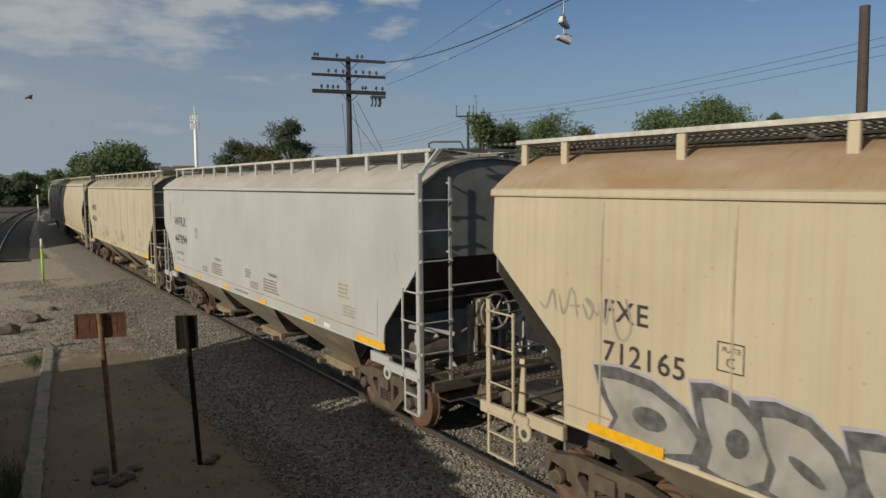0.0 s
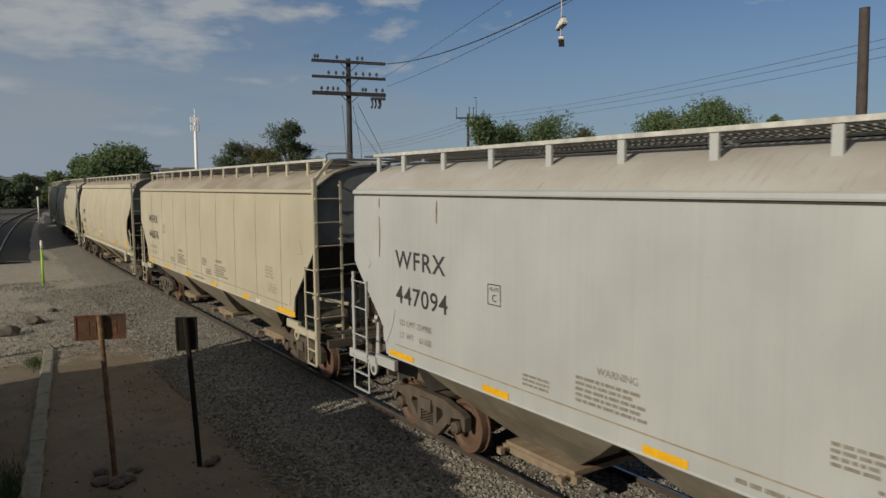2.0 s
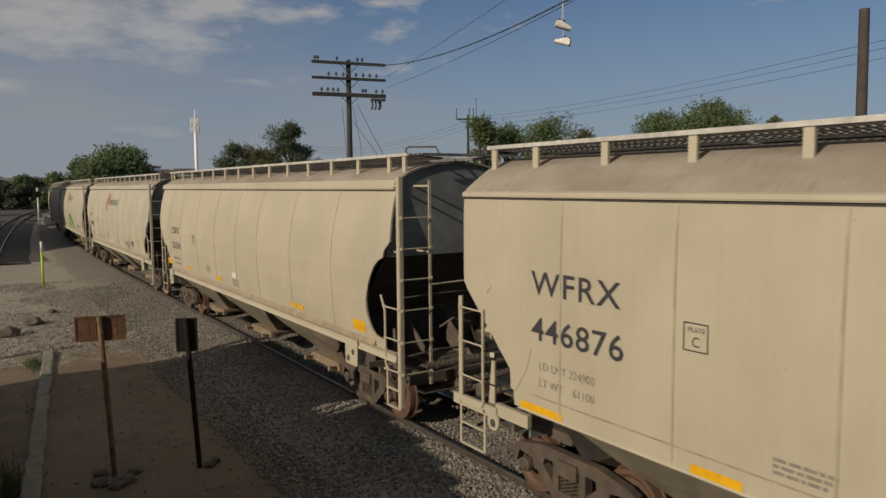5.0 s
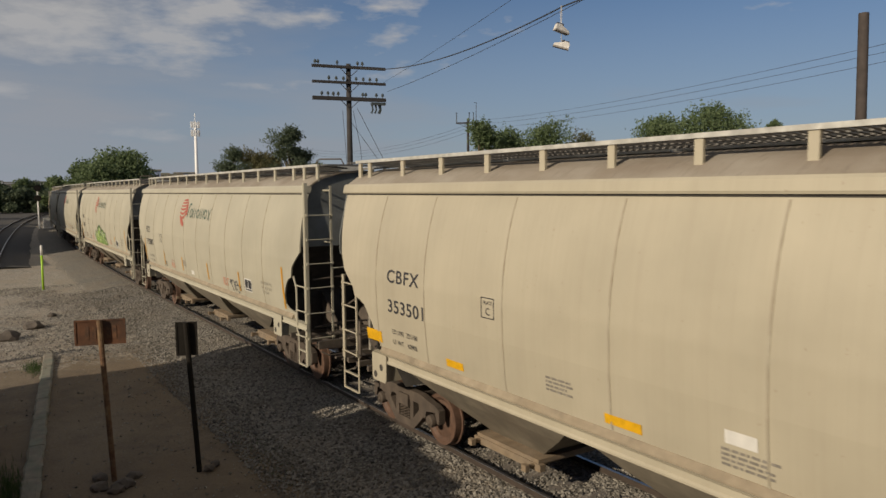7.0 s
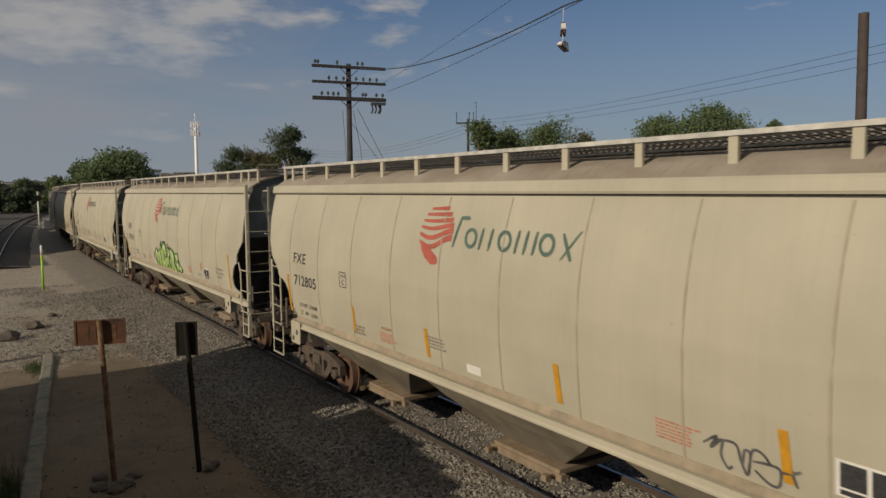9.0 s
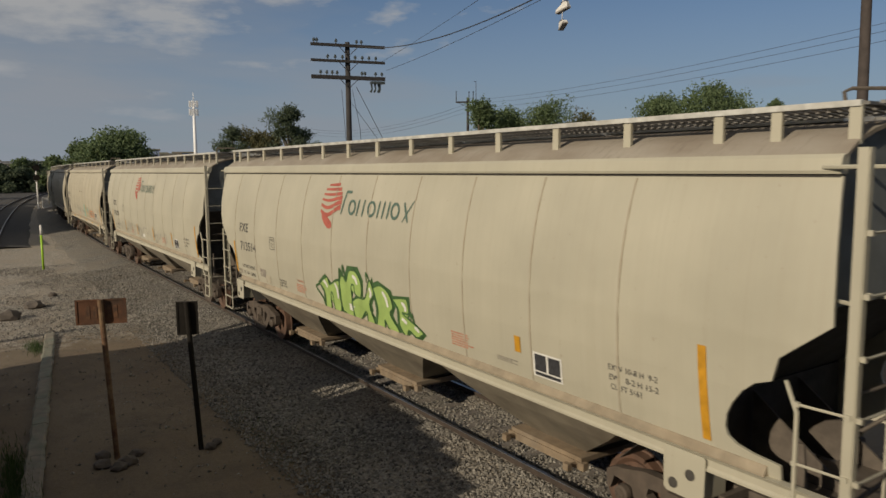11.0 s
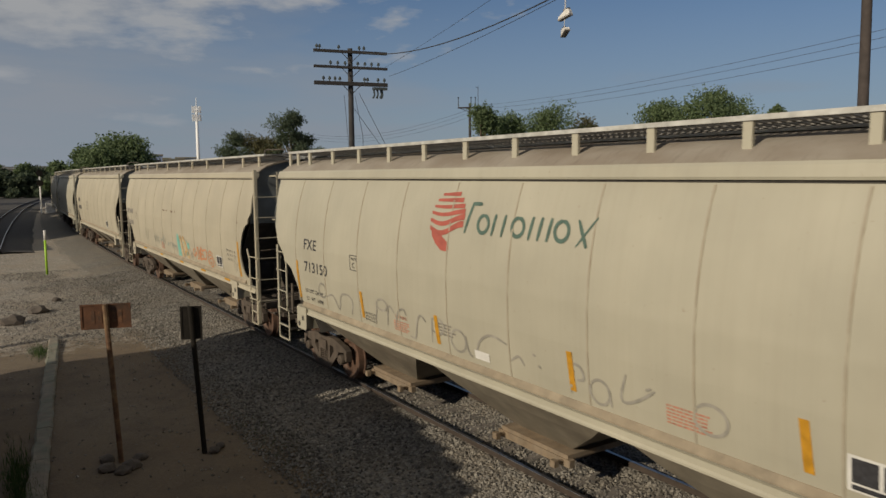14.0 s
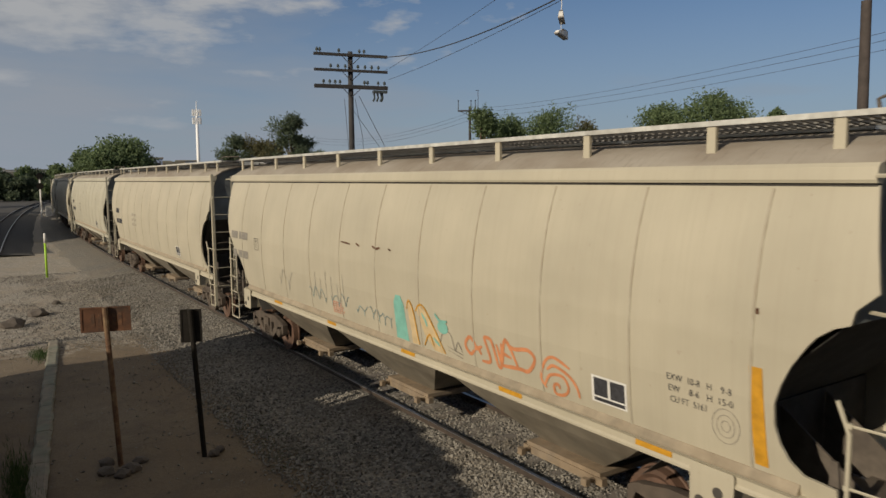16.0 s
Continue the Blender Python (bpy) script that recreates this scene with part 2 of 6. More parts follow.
M["house_white"] = plain("whitewashed_wall", (0.65, 0.64, 0.62), 0.9)
M["dark_glass"] = plain("dark_window", (0.03, 0.03, 0.035), 0.2)
M["stone"] = plain("dark_fieldstone", (0.085, 0.07, 0.058), 0.9, scale=6, bump=0.4)
M["marker_green"] = plain("lime_marker_paint", (0.30, 0.52, 0.03), 0.5, vary=0.1)
M["shoe_white"] = plain("white_shoe_leather", (0.65, 0.63, 0.60), 0.6, dirt=(0.30, 0.27, 0.25))
M["shoe_sole"] = plain("grey_rubber_sole", (0.28, 0.26, 0.24), 0.8)
M["shoe_dark"] = plain("dark_shoe_cloth", (0.07, 0.07, 0.08), 0.8)
M["bird"] = plain("grey_feathers", (0.05, 0.05, 0.055), 0.8)


def leaf_material(name, dark, light):
    m, nt, b = nodes_of(name)
    b.inputs["Roughness"].default_value = 0.7
    g = nt.nodes.new("ShaderNodeNewGeometry")
    c = mix_node(nt, g.outputs["Random Per Island"], dark, light)
    c = mix_node(nt, ramp_node(nt, noise_node(nt, 0.5, 3), 0.35, 0.65, 0, 0.4), c, tuple(v * 0.7 for v in dark))
    nt.links.new(c, b.inputs["Base Color"])
    tr, mx = nt.nodes.new("ShaderNodeBsdfTranslucent"), nt.nodes.new("ShaderNodeMixShader")
    mx.inputs[0].default_value = 0.4
    nt.links.new(c, tr.inputs[0])
    nt.links.new(b.outputs[0], mx.inputs[1])
    nt.links.new(tr.outputs[0], mx.inputs[2])
    nt.links.new(mx.outputs[0], nt.nodes["Material Output"].inputs[0])
    return m


M["leaf"] = leaf_material("green_leaves", (0.094, 0.140, 0.062), (0.195, 0.257, 0.117))
M["leaf_dark"] = leaf_material("dark_green_leaves", (0.070, 0.101, 0.058), (0.140, 0.172, 0.101))
M["leaf_dry"] = leaf_material("dusty_olive_leaves", (0.094, 0.094, 0.043), (0.172, 0.156, 0.070))
M["grass"] = leaf_material("short_green_grass", (0.03, 0.06, 0.015), (0.07, 0.11, 0.03))


def stone_material(name, lo, hi, tint):
    m, nt, b = nodes_of(name)
    b.inputs["Roughness"].default_value = 0.9
    g = nt.nodes.new("ShaderNodeNewGeometry")
    c = mix_node(nt, g.outputs["Random Per Island"], lo, hi)
    c = mix_node(nt, ramp_node(nt, noise_node(nt, 0.6, 4), 0.45, 0.65, 0, 0.5), c, tint)
    nt.links.new(c, b.inputs["Base Color"])
    return m


M["ballast"] = stone_material("crushed_ballast_stone", (0.05, 0.047, 0.043), (0.28, 0.26, 0.228), (0.12, 0.102, 0.079))


def ground_material():
    m, nt, b = nodes_of("dusty_ground")
    b.inputs["Roughness"].default_value = 0.95
    N, Lk = nt.nodes.new, nt.links.new
    big = noise_node(nt, 0.18, 6)
    c = mix_node(nt, ramp_node(nt, big, 0.38, 0.62), (0.170, 0.124, 0.077), (0.205, 0.162, 0.112))
    c = mix_node(nt, ramp_node(nt, noise_node(nt, 1.1, 7, rough=0.7), 0.48, 0.66, 0, 0.7), c, (0.105, 0.082, 0.058))
    grit = noise_node(nt, 22, 5, rough=0.75)
    c = mix_node(nt, ramp_node(nt, grit, 0.35, 0.7, 0, 0.5), c, (0.060, 0.050, 0.040))
    # grey gravel beyond the old platform and next to the track, paled to the sunlit ground's brightness
    tc, sep, v = N("ShaderNodeTexCoord"), N("ShaderNodeSeparateXYZ"), N("ShaderNodeTexVoronoi")
    Lk(tc.outputs["Object"], sep.inputs[0])
    v.inputs["Scale"].default_value = 17
    Lk(tc.outputs["Object"], v.inputs["Vector"])
    col = N("ShaderNodeSeparateColor")
    Lk(v.outputs["Color"], col.inputs[0])
    g = mix_node(nt, col.outputs[0], (0.16, 0.145, 0.125), (0.46, 0.42, 0.355))
    g = mix_node(nt, ramp_node(nt, v.outputs["Distance"], 0.35, 0.8, 0, 0.55), g, (0.13, 0.112, 0.09))
    g = mix_node(nt, ramp_node(nt, noise_node(nt, 0.9, 6, rough=0.65), 0.45, 0.62, 0, 0.6), g, (0.27, 0.22, 0.165))
    far, near, top, ragged = N("ShaderNodeMapRange"), N("ShaderNodeMapRange"), N("ShaderNodeMath"), N("ShaderNodeMath")
    far.inputs[1].default_value, far.inputs[2].default_value = 20.5, 25.0
    near.inputs[1].default_value, near.inputs[2].default_value = 3.8, 5.6
    Lk(sep.outputs["Y"], far.inputs[0]); Lk(sep.outputs["X"], near.inputs[0])
    # no gravel past the train: the darker earth stands in for its shade
    past, strip = N("ShaderNodeMapRange"), N("ShaderNodeMath")
    past.inputs[1].default_value, past.inputs[2].default_value, past.inputs[3].default_value, past.inputs[4].default_value = 10.2, 11.4, 1.0, 0.0
    Lk(sep.outputs["X"], past.inputs[0])
    strip.operation = "MULTIPLY"
    Lk(near.outputs[0], strip.inputs[0]); Lk(past.outputs[0], strip.inputs[1])
    top.operation = "MAXIMUM"
    Lk(far.outputs[0], top.inputs[0]); Lk(strip.outputs[0], top.inputs[1])
    ragged.operation = "ADD"
    Lk(top.outputs[0], ragged.inputs[0]); Lk(ramp_node(nt, noise_node(nt, 1.6, 7, rough=0.7), 0.3, 0.7, -0.45, 0.45), ragged.inputs[1])
    c = mix_node(nt, ramp_node(nt, ragged.outputs[0], 0.35, 0.7), c, g)
    Lk(c, b.inputs["Base Color"])
    bump_node(nt, b, noise_node(nt, 14, 8, rough=0.75), 0.7, 0.05)
    return m


def ballast_bed_material():
    m, nt, b = nodes_of("ballast_bed")
    b.inputs["Roughness"].default_value = 0.95
    tc = nt.nodes.new("ShaderNodeTexCoord")
    v = nt.nodes.new("ShaderNodeTexVoronoi")
    v.inputs["Scale"].default_value = 19
    nt.links.new(tc.outputs["Object"], v.inputs["Vector"])
    sx = nt.nodes.new("ShaderNodeSeparateColor")
    nt.links.new(v.outputs["Color"], sx.inputs[0])
    c = mix_node(nt, sx.outputs[0], (0.12, 0.112, 0.10), (0.36, 0.335, 0.29))
    c = mix_node(nt, ramp_node(nt, v.outputs["Distance"], 0.3, 0.75, 0, 0.7), c, (0.075, 0.07, 0.062))
    c = mix_node(nt, ramp_node(nt, noise_node(nt, 0.5, 5), 0.4, 0.65, 0, 0.5), c, (0.24, 0.20, 0.152))
    nt.links.new(c, b.inputs["Base Color"])
    bump_node(nt, b, v.outputs["Distance"], 1.0, -0.05)
    return m


M["ground"] = ground_material()
M["bed"] = ballast_bed_material()
# oily ballast, darkened further to carry the shade over the yard
M["old_bed"] = plain("oily_shaded_ballast", (0.062, 0.057, 0.052), 0.9, vary=0.5, scale=12, dirt=(0.035, 0.031, 0.027), dirt_amount=0.8, bump=0.5)

# ---- mesh helpers ----


def box(bm, x0, x1, y0, y1, z0, z1):
    vs = [bm.verts.new((x, y, z)) for x in (x0, x1) for y in (y0, y1) for z in (z0, z1)]
    for f in ((0, 1, 3, 2), (4, 6, 7, 5), (0, 4, 5, 1), (2, 3, 7, 6), (0, 2, 6, 4), (1, 5, 7, 3)):
        bm.faces.new([vs[i] for i in f])
    return vs


def tube(bm, pts, r, seg=6, caps=True):
    pts = [Vector(p) for p in pts]
    rings = []
    for i, p in enumerate(pts):
        d = (pts[min(i + 1, len(pts) - 1)] - pts[max(i - 1, 0)]).normalized()
        a = d.orthogonal().normalized() if not rings else (ax - d * ax.dot(d)).normalized()
        ax = a
        b = d.cross(a)
        rr = r[i] if isinstance(r, (list, tuple)) else r
        rings.append([bm.verts.new(p + rr * (math.cos(k * math.tau / seg) * a + math.sin(k * math.tau / seg) * b)) for k in range(seg)])
    for r0, r1 in zip(rings, rings[1:]):
        for k in range(seg):
            bm.faces.new((r0[k], r0[(k + 1) % seg], r1[(k + 1) % seg], r1[k]))
    if caps:
        bm.faces.new(rings[0][::-1])
        bm.faces.new(rings[-1])


def lathe_x(bm, profile, x0, y, z, seg=28):
    """Turns (x, r) pairs round an axle along x."""
    rings = []
    for x, r in profile:
        rings.append([bm.verts.new((x0 + x, y + r * math.cos(k * math.tau / seg), z + r * math.sin(k * math.tau / seg))) for k in range(seg)])
    for r0, r1 in zip(rings, rings[1:]):
        for k in range(seg):
            bm.faces.new((r0[k], r0[(k + 1) % seg], r1[(k + 1) % seg], r1[k]))
    bm.faces.new(rings[0]); bm.faces.new(rings[-1][::-1])


def prism(bm, outline, x0, x1):
    """Extrudes an outline of (y, z) along x."""
    a = [bm.verts.new((x0, y, z)) for y, z in outline]
    b = [bm.verts.new((x1, y, z)) for y, z in outline]
    n = len(outline)
    for i in range(n):
        bm.faces.new((a[i], a[(i + 1) % n], b[(i + 1) % n], b[i]))
    bm.faces.new(a[::-1]); bm.faces.new(b)


def mesh_of(name, bm, material, smooth=False):
    bmesh.ops.recalc_face_normals(bm, faces=bm.faces[:])
    if smooth:
        for e in bm.edges:
            e.smooth = len(e.link_faces) == 2 and e.calc_face_angle(0) < 0.6
    me = bpy.data.meshes.new(name)
    bm.to_mesh(me)
    bm.free()
    me.materials.append(material)
    if smooth:
        for p in me.polygons:
            p.use_smooth = True
    return me


def part(name, bm, material, parent, label="", smooth=False):
    data = bm if isinstance(bm, bpy.types.Mesh) else mesh_of(name, bm, material, smooth)
    ob = new(name, data)
    ob.parent = parent
    if label:
        tagged(ob, label)
    return ob


def made(fn, *a, **k):
    bm = bmesh.new()
    fn(bm, *a, **k)
    return bm


# ---- the line of the track ----
XC, BEND_Y, BEND_R = 7.64, 38.0, 760.0
SPEED = 7.745


def line_x(y):
    return XC + max(0.0, y - BEND_Y) ** 2 / (2 * BEND_R)


def side_x(y):
    """The second track, which leaves the first one towards the station."""
    return line_x(y) - 6.0 - 0.00095 * (max(0.0, 110 - y)) ** 2 * 0.35


# ---- ground ----
def build_ground():
    xs = sorted(set([-900, -300, -120, -60, -30, -15, -8] + [round(-6 + 0.4 * i, 2) for i in range(70)] + [24, 30, 40, 60, 100, 200, 500, 900, 1500]))
    ys = sorted(set([-300, -100, -40, -20, -10] + [round(-4 + 0.8 * i, 2) for i in range(80)] + [62 + 3 * i for i in range(35)] + [170, 200, 260, 400, 700, 1200, 2000]))
    verts = []
    for y in ys:
        for x in xs:
            near = 1.0 if -8 < x < 24 and -10 < y < 120 else 0.0
            z = -0.34 + near * 0.05 * noise.noise(Vector((x * 0.35, y * 0.35, 0))) + near * 0.02 * noise.noise(Vector((x * 1.7, y * 1.7, 4)))
            verts.append((x, y, z))
    n = len(xs)
    faces = [(j * n + i, j * n + i + 1, (j + 1) * n + i + 1, (j + 1) * n + i) for j in range(len(ys) - 1) for i in range(n - 1)]
    me = bpy.data.meshes.new("ground")
    me.from_pydata(verts, [], faces)
    me.materials.append(M["ground"])
    for p in me.polygons:
        p.use_smooth = True
    tagged(new("ground", me), "dusty brown earth and gravel beside the railway", "ground", kind="structure")
    # ballast bed under the track
    bed_ys = [-30 + 1.5 * i for i in range(130)]
    prof = ((-3.35, -0.42), (-2.75, -0.30), (-1.75, -0.18), (-0.86, -0.095), (-0.64, -0.105), (-0.3, -0.165), (0.3, -0.165), (0.64, -0.105), (0.86, -0.095), (1.75, -0.18), (2.9, -0.30), (3.3, -0.42))
    verts, faces = [], []
    for y in bed_ys:
        for k, (dx, z) in enumerate(prof):
            w = 0.18 * noise.noise(Vector((k * 3.1, y * 0.5, 0))) if k in (0, 1, 10, 11) else 0
            verts.append((line_x(y) + dx + w, y, z + 0.015 * noise.noise(Vector((dx, y * 0.8, 7)))))
    m = len(prof)
    for j in range(len(bed_ys) - 1):
        for k in range(m - 1):
            faces.append((j * m + k, j * m + k + 1, (j + 1) * m + k + 1, (j + 1) * m + k))
    me = bpy.data.meshes.new("ballast_bed")
    me.from_pydata(verts, [], faces)
    me.materials.append(M["bed"])
    tagged(new("ballast_bed", me), "grey crushed-stone ballast bed under the track", "ballast", kind="structure")


def second_bed():
    ys = [53 + 2.0 * i for i in range(122)]
    # reaches far left so its dark colour also covers the shaded yard ground
    prof = ((-14.0, -0.40), (-12.0, -0.31), (-1.5, -0.22), (1.5, -0.22), (2.4, -0.29), (2.9, -0.40))
    verts = [(side_x(y) + dx + 0.15 * noise.noise(Vector((k * 2.7, y * 0.4, 9))), y, z) for y in ys for k, (dx, z) in enumerate(prof)]
    m = len(prof)
    faces = [(j * m + k, j * m + k + 1, (j + 1) * m + k + 1, (j + 1) * m + k) for j in range(len(ys) - 1) for k in range(m - 1)]
    me = bpy.data.meshes.new("ballast_bed")
    me.from_pydata(verts, [], faces)
    me.materials.append(M["old_bed"])
    tagged(new("ballast_bed", me), "oily ballast bed of the second track, yard shade in its colour", "ballast", kind="structure")


def scatter_stones(name, count, place, size, material, label, seed):
    rng = np.random.default_rng(seed)
    base = np.array([(1, 0, 0), (-1, 0, 0), (0, 1, 0), (0, -1, 0), (0, 0, 1), (0, 0, -1)], float)
    tris = np.array([(0, 2, 4), (2, 1, 4), (1, 3, 4), (3, 0, 4), (2, 0, 5), (1, 2, 5), (3, 1, 5), (0, 3, 5)])
    P = place(rng, count)
    V = np.repeat(base[None], count, 0) * rng.uniform(0.55, 1.25, (count, 6, 1)) + rng.uniform(-0.3, 0.3, (count, 6, 3))
    V *= (size * rng.uniform(0.55, 1.3, (count, 1, 1)))
    V[:, :, 2] *= 0.75
    a = rng.uniform(0, math.tau, count)
    c, s = np.cos(a)[:, None], np.sin(a)[:, None]
    V = np.stack((V[:, :, 0] * c - V[:, :, 1] * s, V[:, :, 0] * s + V[:, :, 1] * c, V[:, :, 2]), 2) + P[:, None]
    F = (tris[None] + 6 * np.arange(count)[:, None, None]).reshape(-1, 3)
    me = bpy.data.meshes.new(name)
    me.from_pydata(V.reshape(-1, 3).tolist(), [], F.tolist())
    me.materials.append(material)
    return tagged(new(name, me), label, "gravel", kind="stuff")


def ballast_place(rng, n):
    y = 5 + 33 * rng.random(n) ** 1.5
    x = XC + rng.uniform(-3.3, 2.6, n)
    x = np.where(np.abs(np.abs(x - XC) - 0.7525) < 0.07, x - 0.16, x)
    d = np.abs(x - XC)
    z = np.interp(d, [0, 0.3, 0.64, 0.86, 1.75, 2.8, 3.4], [-0.158, -0.158, -0.105, -0.095, -0.172, -0.292, -0.335])
    return np.stack((x, y, z), 1)


def loose_place(rng, n):
    y = 8 + 34 * rng.random(n)
    x = 0.3 + 5.0 * rng.random(n) ** 0.75
    keep = (y > 21 + 3 * rng.random(n)) | (x > 3.6 + 0.9 * rng.random(n)) | (rng.random(n) < 0.1)
    x, y = np.where(keep, x, 3.9 + 0.9 * rng.random(n)), y
    return np.stack((x, y, np.full(n, -0.325)), 1)


def build_track(cx, y0, y1, name, label):
    root = tagged(new(name), label, "railway track")
    ys = [y0 + (y1 - y0) * i / 60 for i in range(61)]
    for sx in (-1, 1):
        for nm, prof, mat in (("rail", ((-0.07, -0.19), (0.07, -0.19), (0.07, -0.175), (0.012, -0.15), (0.012, -0.045), (0.036, -0.04), (0.036, -0.004), (-0.036, -0.004), (-0.036, -0.04), (-0.012, -0.045), (-0.012, -0.15), (-0.07, -0.175)), "rail"),
                              ("rail_head", ((-0.03, -0.003), (0.03, -0.003), (0.026, 0.002), (-0.026, 0.002)), "railhead")):
            bm = bmesh.new()
            rings = [[bm.verts.new((cx(y) + sx * 0.7525 + a, y, b)) for a, b in prof] for y in ys]
            for r0, r1 in zip(rings, rings[1:]):
                for k in range(len(prof)):
                    bm.faces.new((r0[k], r0[(k + 1) % len(prof)], r1[(k + 1) % len(prof)], r1[k]))
            part(nm, bm, M[mat], root)
    return root


def build_ties(root, cx, y0, count):
    bm = made(box, -1.3, 1.3, -0.115, 0.115, -0.36, -0.185)
    bmesh.ops.bevel(bm, geom=bm.edges[:], offset=0.01, segments=1)
    me = mesh_of("tie", bm, M["tie"])
    for i in range(count):
        y = y0 + 0.55 * i
        ob = part("tie", me, None, root)
        ob.location = (cx(y), y, 0.035)


build_ground()
second_bed()
scatter_stones("ballast_stones", 46000, ballast_place, 0.036, M["ballast"], "loose grey crushed ballast stones", 3)
scatter_stones("loose_gravel", 22000, loose_place, 0.026, M["ballast"], "scattered small gravel on the dirt", 5)
main_track = build_track(line_x, -30, 150, "railway_track", "rusty steel railway track on grey ballast")
build_ties(main_track, line_x, 2, 110)
side_track = build_track(side_x, 53, 290, "railway_track", "second railway track bending past a signal")


# ---- the cars ----
# half width against height, from the side sill to the eave
CURVED = ((1.40, 1.47), (1.55, 1.51), (1.9, 1.565), (2.4, 1.61), (2.95, 1.625), (3.3, 1.60), (3.6, 1.56), (3.9, 1.50), (4.2, 1.415), (4.42, 1.335))
FLAT = ((1.52, 1.55), (1.6, 1.55), (1.9, 1.55), (2.4, 1.55), (2.95, 1.55), (3.3, 1.55), (3.6, 1.545), (3.9, 1.54), (4.2, 1.53), (4.33, 1.52))
HALF = 8.75        # half the length of the roof


def half_width(profile, z):
    return float(np.interp(z, [p[0] for p in profile], [p[1] for p in profile]))


# how far the side's edge lies in from the roof's end, against height
ARC_CUT = ((1.40, 0.12), (1.77, 0.12), (1.80, 0.42), (1.9, 0.55), (2.04, 0.64), (2.2, 0.69), (2.41, 0.69), (2.6, 0.63), (2.79, 0.54), (3.0, 0.40), (3.1, 0.32), (3.2, 0.18), (3.25, 0.04), (3.38, 0.01), (3.54, -0.16), (4.0, -0.08), (4.45, 0.0))
SLANT_CUT = ((1.40, 1.95), (1.65, 1.78), (1.86, 1.64), (2.11, 1.49), (2.39, 1.27), (2.47, 1.10), (2.53, 0.88), (2.69, 0.82), (2.9, 0.58), (3.0, 0.48), (3.3, 0.34), (3.6, 0.28), (4.0, 0.20), (4.45, 0.10))
LONG_CUT = ((1.40, 1.5), (1.9, 1.48), (2.42, 1.42), (2.53, 1.32), (3.55, 0.04), (4.45, 0.05))
KNEE_CUT = ((1.40, 1.22), (1.9, 1.15), (2.0, 1.10), (3.0, 0.10), (3.1, 0.03), (4.45, 0.0))


ARC_LOW = ((1.40, 0.32), (1.75, 0.32), (1.78, 0.60), (1.82, 0.77), (1.88, 0.86), (1.97, 0.89), (2.1, 0.87), (2.23, 0.81), (2.38, 0.70), (2.49, 0.57), (2.55, 0.40), (2.78, 0.34), (3.15, -0.13), (3.6, -0.10), (4.0, -0.06), (4.45, 0.0))


def cut(curve, z):
    return float(np.interp(z, [p[0] for p in curve], [p[1] for p in curve]))


def side_mesh(bm, profile, near, far, sx, back):
    zs = sorted(set([p[0] for p in profile] + [p[0] for p in near + far if profile[0][0] < p[0] < 4.3] + [1.7, 2.25, 2.7, 3.3, 3.45]))
    zs = [z for z in zs if z <= profile[-1][0]]
    cols = 24
    grids = []
    for inset in (0.0, 0.035):
        grid = []
        for z in zs:
            a, b = -back + cut(near, z), HALF - cut(far, z)
            x = sx * (half_width(profile, z) - inset)
            grid.append([bm.verts.new((x, a + (b - a) * i / cols, z)) for i in range(cols + 1)])
        grids.append(grid)
    for g in grids:
        for r0, r1 in zip(g, g[1:]):
            for i in range(cols):
                bm.faces.new((r0[i], r0[i + 1], r1[i + 1], r1[i]))
    o, n = grids
    for i in range(cols):
        bm.faces.new((o[0][i], o[0][i + 1], n[0][i + 1], n[0][i]))
        bm.faces.new((o[-1][i], o[-1][i + 1], n[-1][i + 1], n[-1][i]))
    for k in range(len(zs) - 1):
        bm.faces.new((o[k][0], o[k + 1][0], n[k + 1][0], n[k][0]))
        bm.faces.new((o[k][-1], o[k + 1][-1], n[k + 1][-1], n[k][-1]))


def strip_on_side(bm, profile, sx, y, z0, z1, w, proud):
    zs = [z0 + (z1 - z0) * i / 8 for i in range(9)]
    prev = None
    for z in zs:
        h = half_width(profile, z)
        row = [bm.verts.new((sx * (h + d), y + e, z)) for d, e in ((-0.01, -w / 2), (proud, -w / 3), (proud, w / 3), (-0.01, w / 2))]
        if prev:
            for k in range(3):
                bm.faces.new((prev[k], prev[k + 1], row[k + 1], row[k]))
        prev = row


ROOF = ((1.30, 4.60), (1.05, 4.765), (0.8, 4.85), (0.5, 4.92), (0.0, 4.96))
ROOF_LOW = ((1.50, 4.425), (1.42, 4.50), (1.28, 4.60), (1.05, 4.755), (0.8, 4.85), (0.5, 4.92), (0.0, 4.96))


def roof_outline(line=ROOF):
    return [(-x, z) for x, z in line] + [(x, z) for x, z in line[-2::-1]]


def roof_mesh(bm, back, half, line=ROOF):
    pts = roof_outline(line)
    rings = [[bm.verts.new((x, y, z - d)) for x, z in pts] for d in (0.0, 0.04) for y in (-back, half)]
    n = len(pts)
    for a, b in ((0, 1), (2, 3), (0, 2), (1, 3)):
        for k in range(n - 1):
            bm.faces.new((rings[a][k], rings[a][k + 1], rings[b][k + 1], rings[b][k]))


def end_mesh(bm, y, sgn, profile):
    """Upright upper end sheet and the sloping sheet under it."""
    top = [(x, z - 0.05) for x, z in roof_outline()]
    w = half_width(profile, 3.6) - 0.05
    ring = [(-w, 3.25), (-w, 3.6), (-half_width(profile, 4.2) + 0.05, 4.3)] + top + [(half_width(profile, 4.2) - 0.05, 4.3), (w, 3.6), (w, 3.25)]
    a = [bm.verts.new((x, y, z)) for x, z in ring]
    b = [bm.verts.new((x, y - sgn * 0.03, z)) for x, z in ring]
    bm.faces.new(a); bm.faces.new(b)
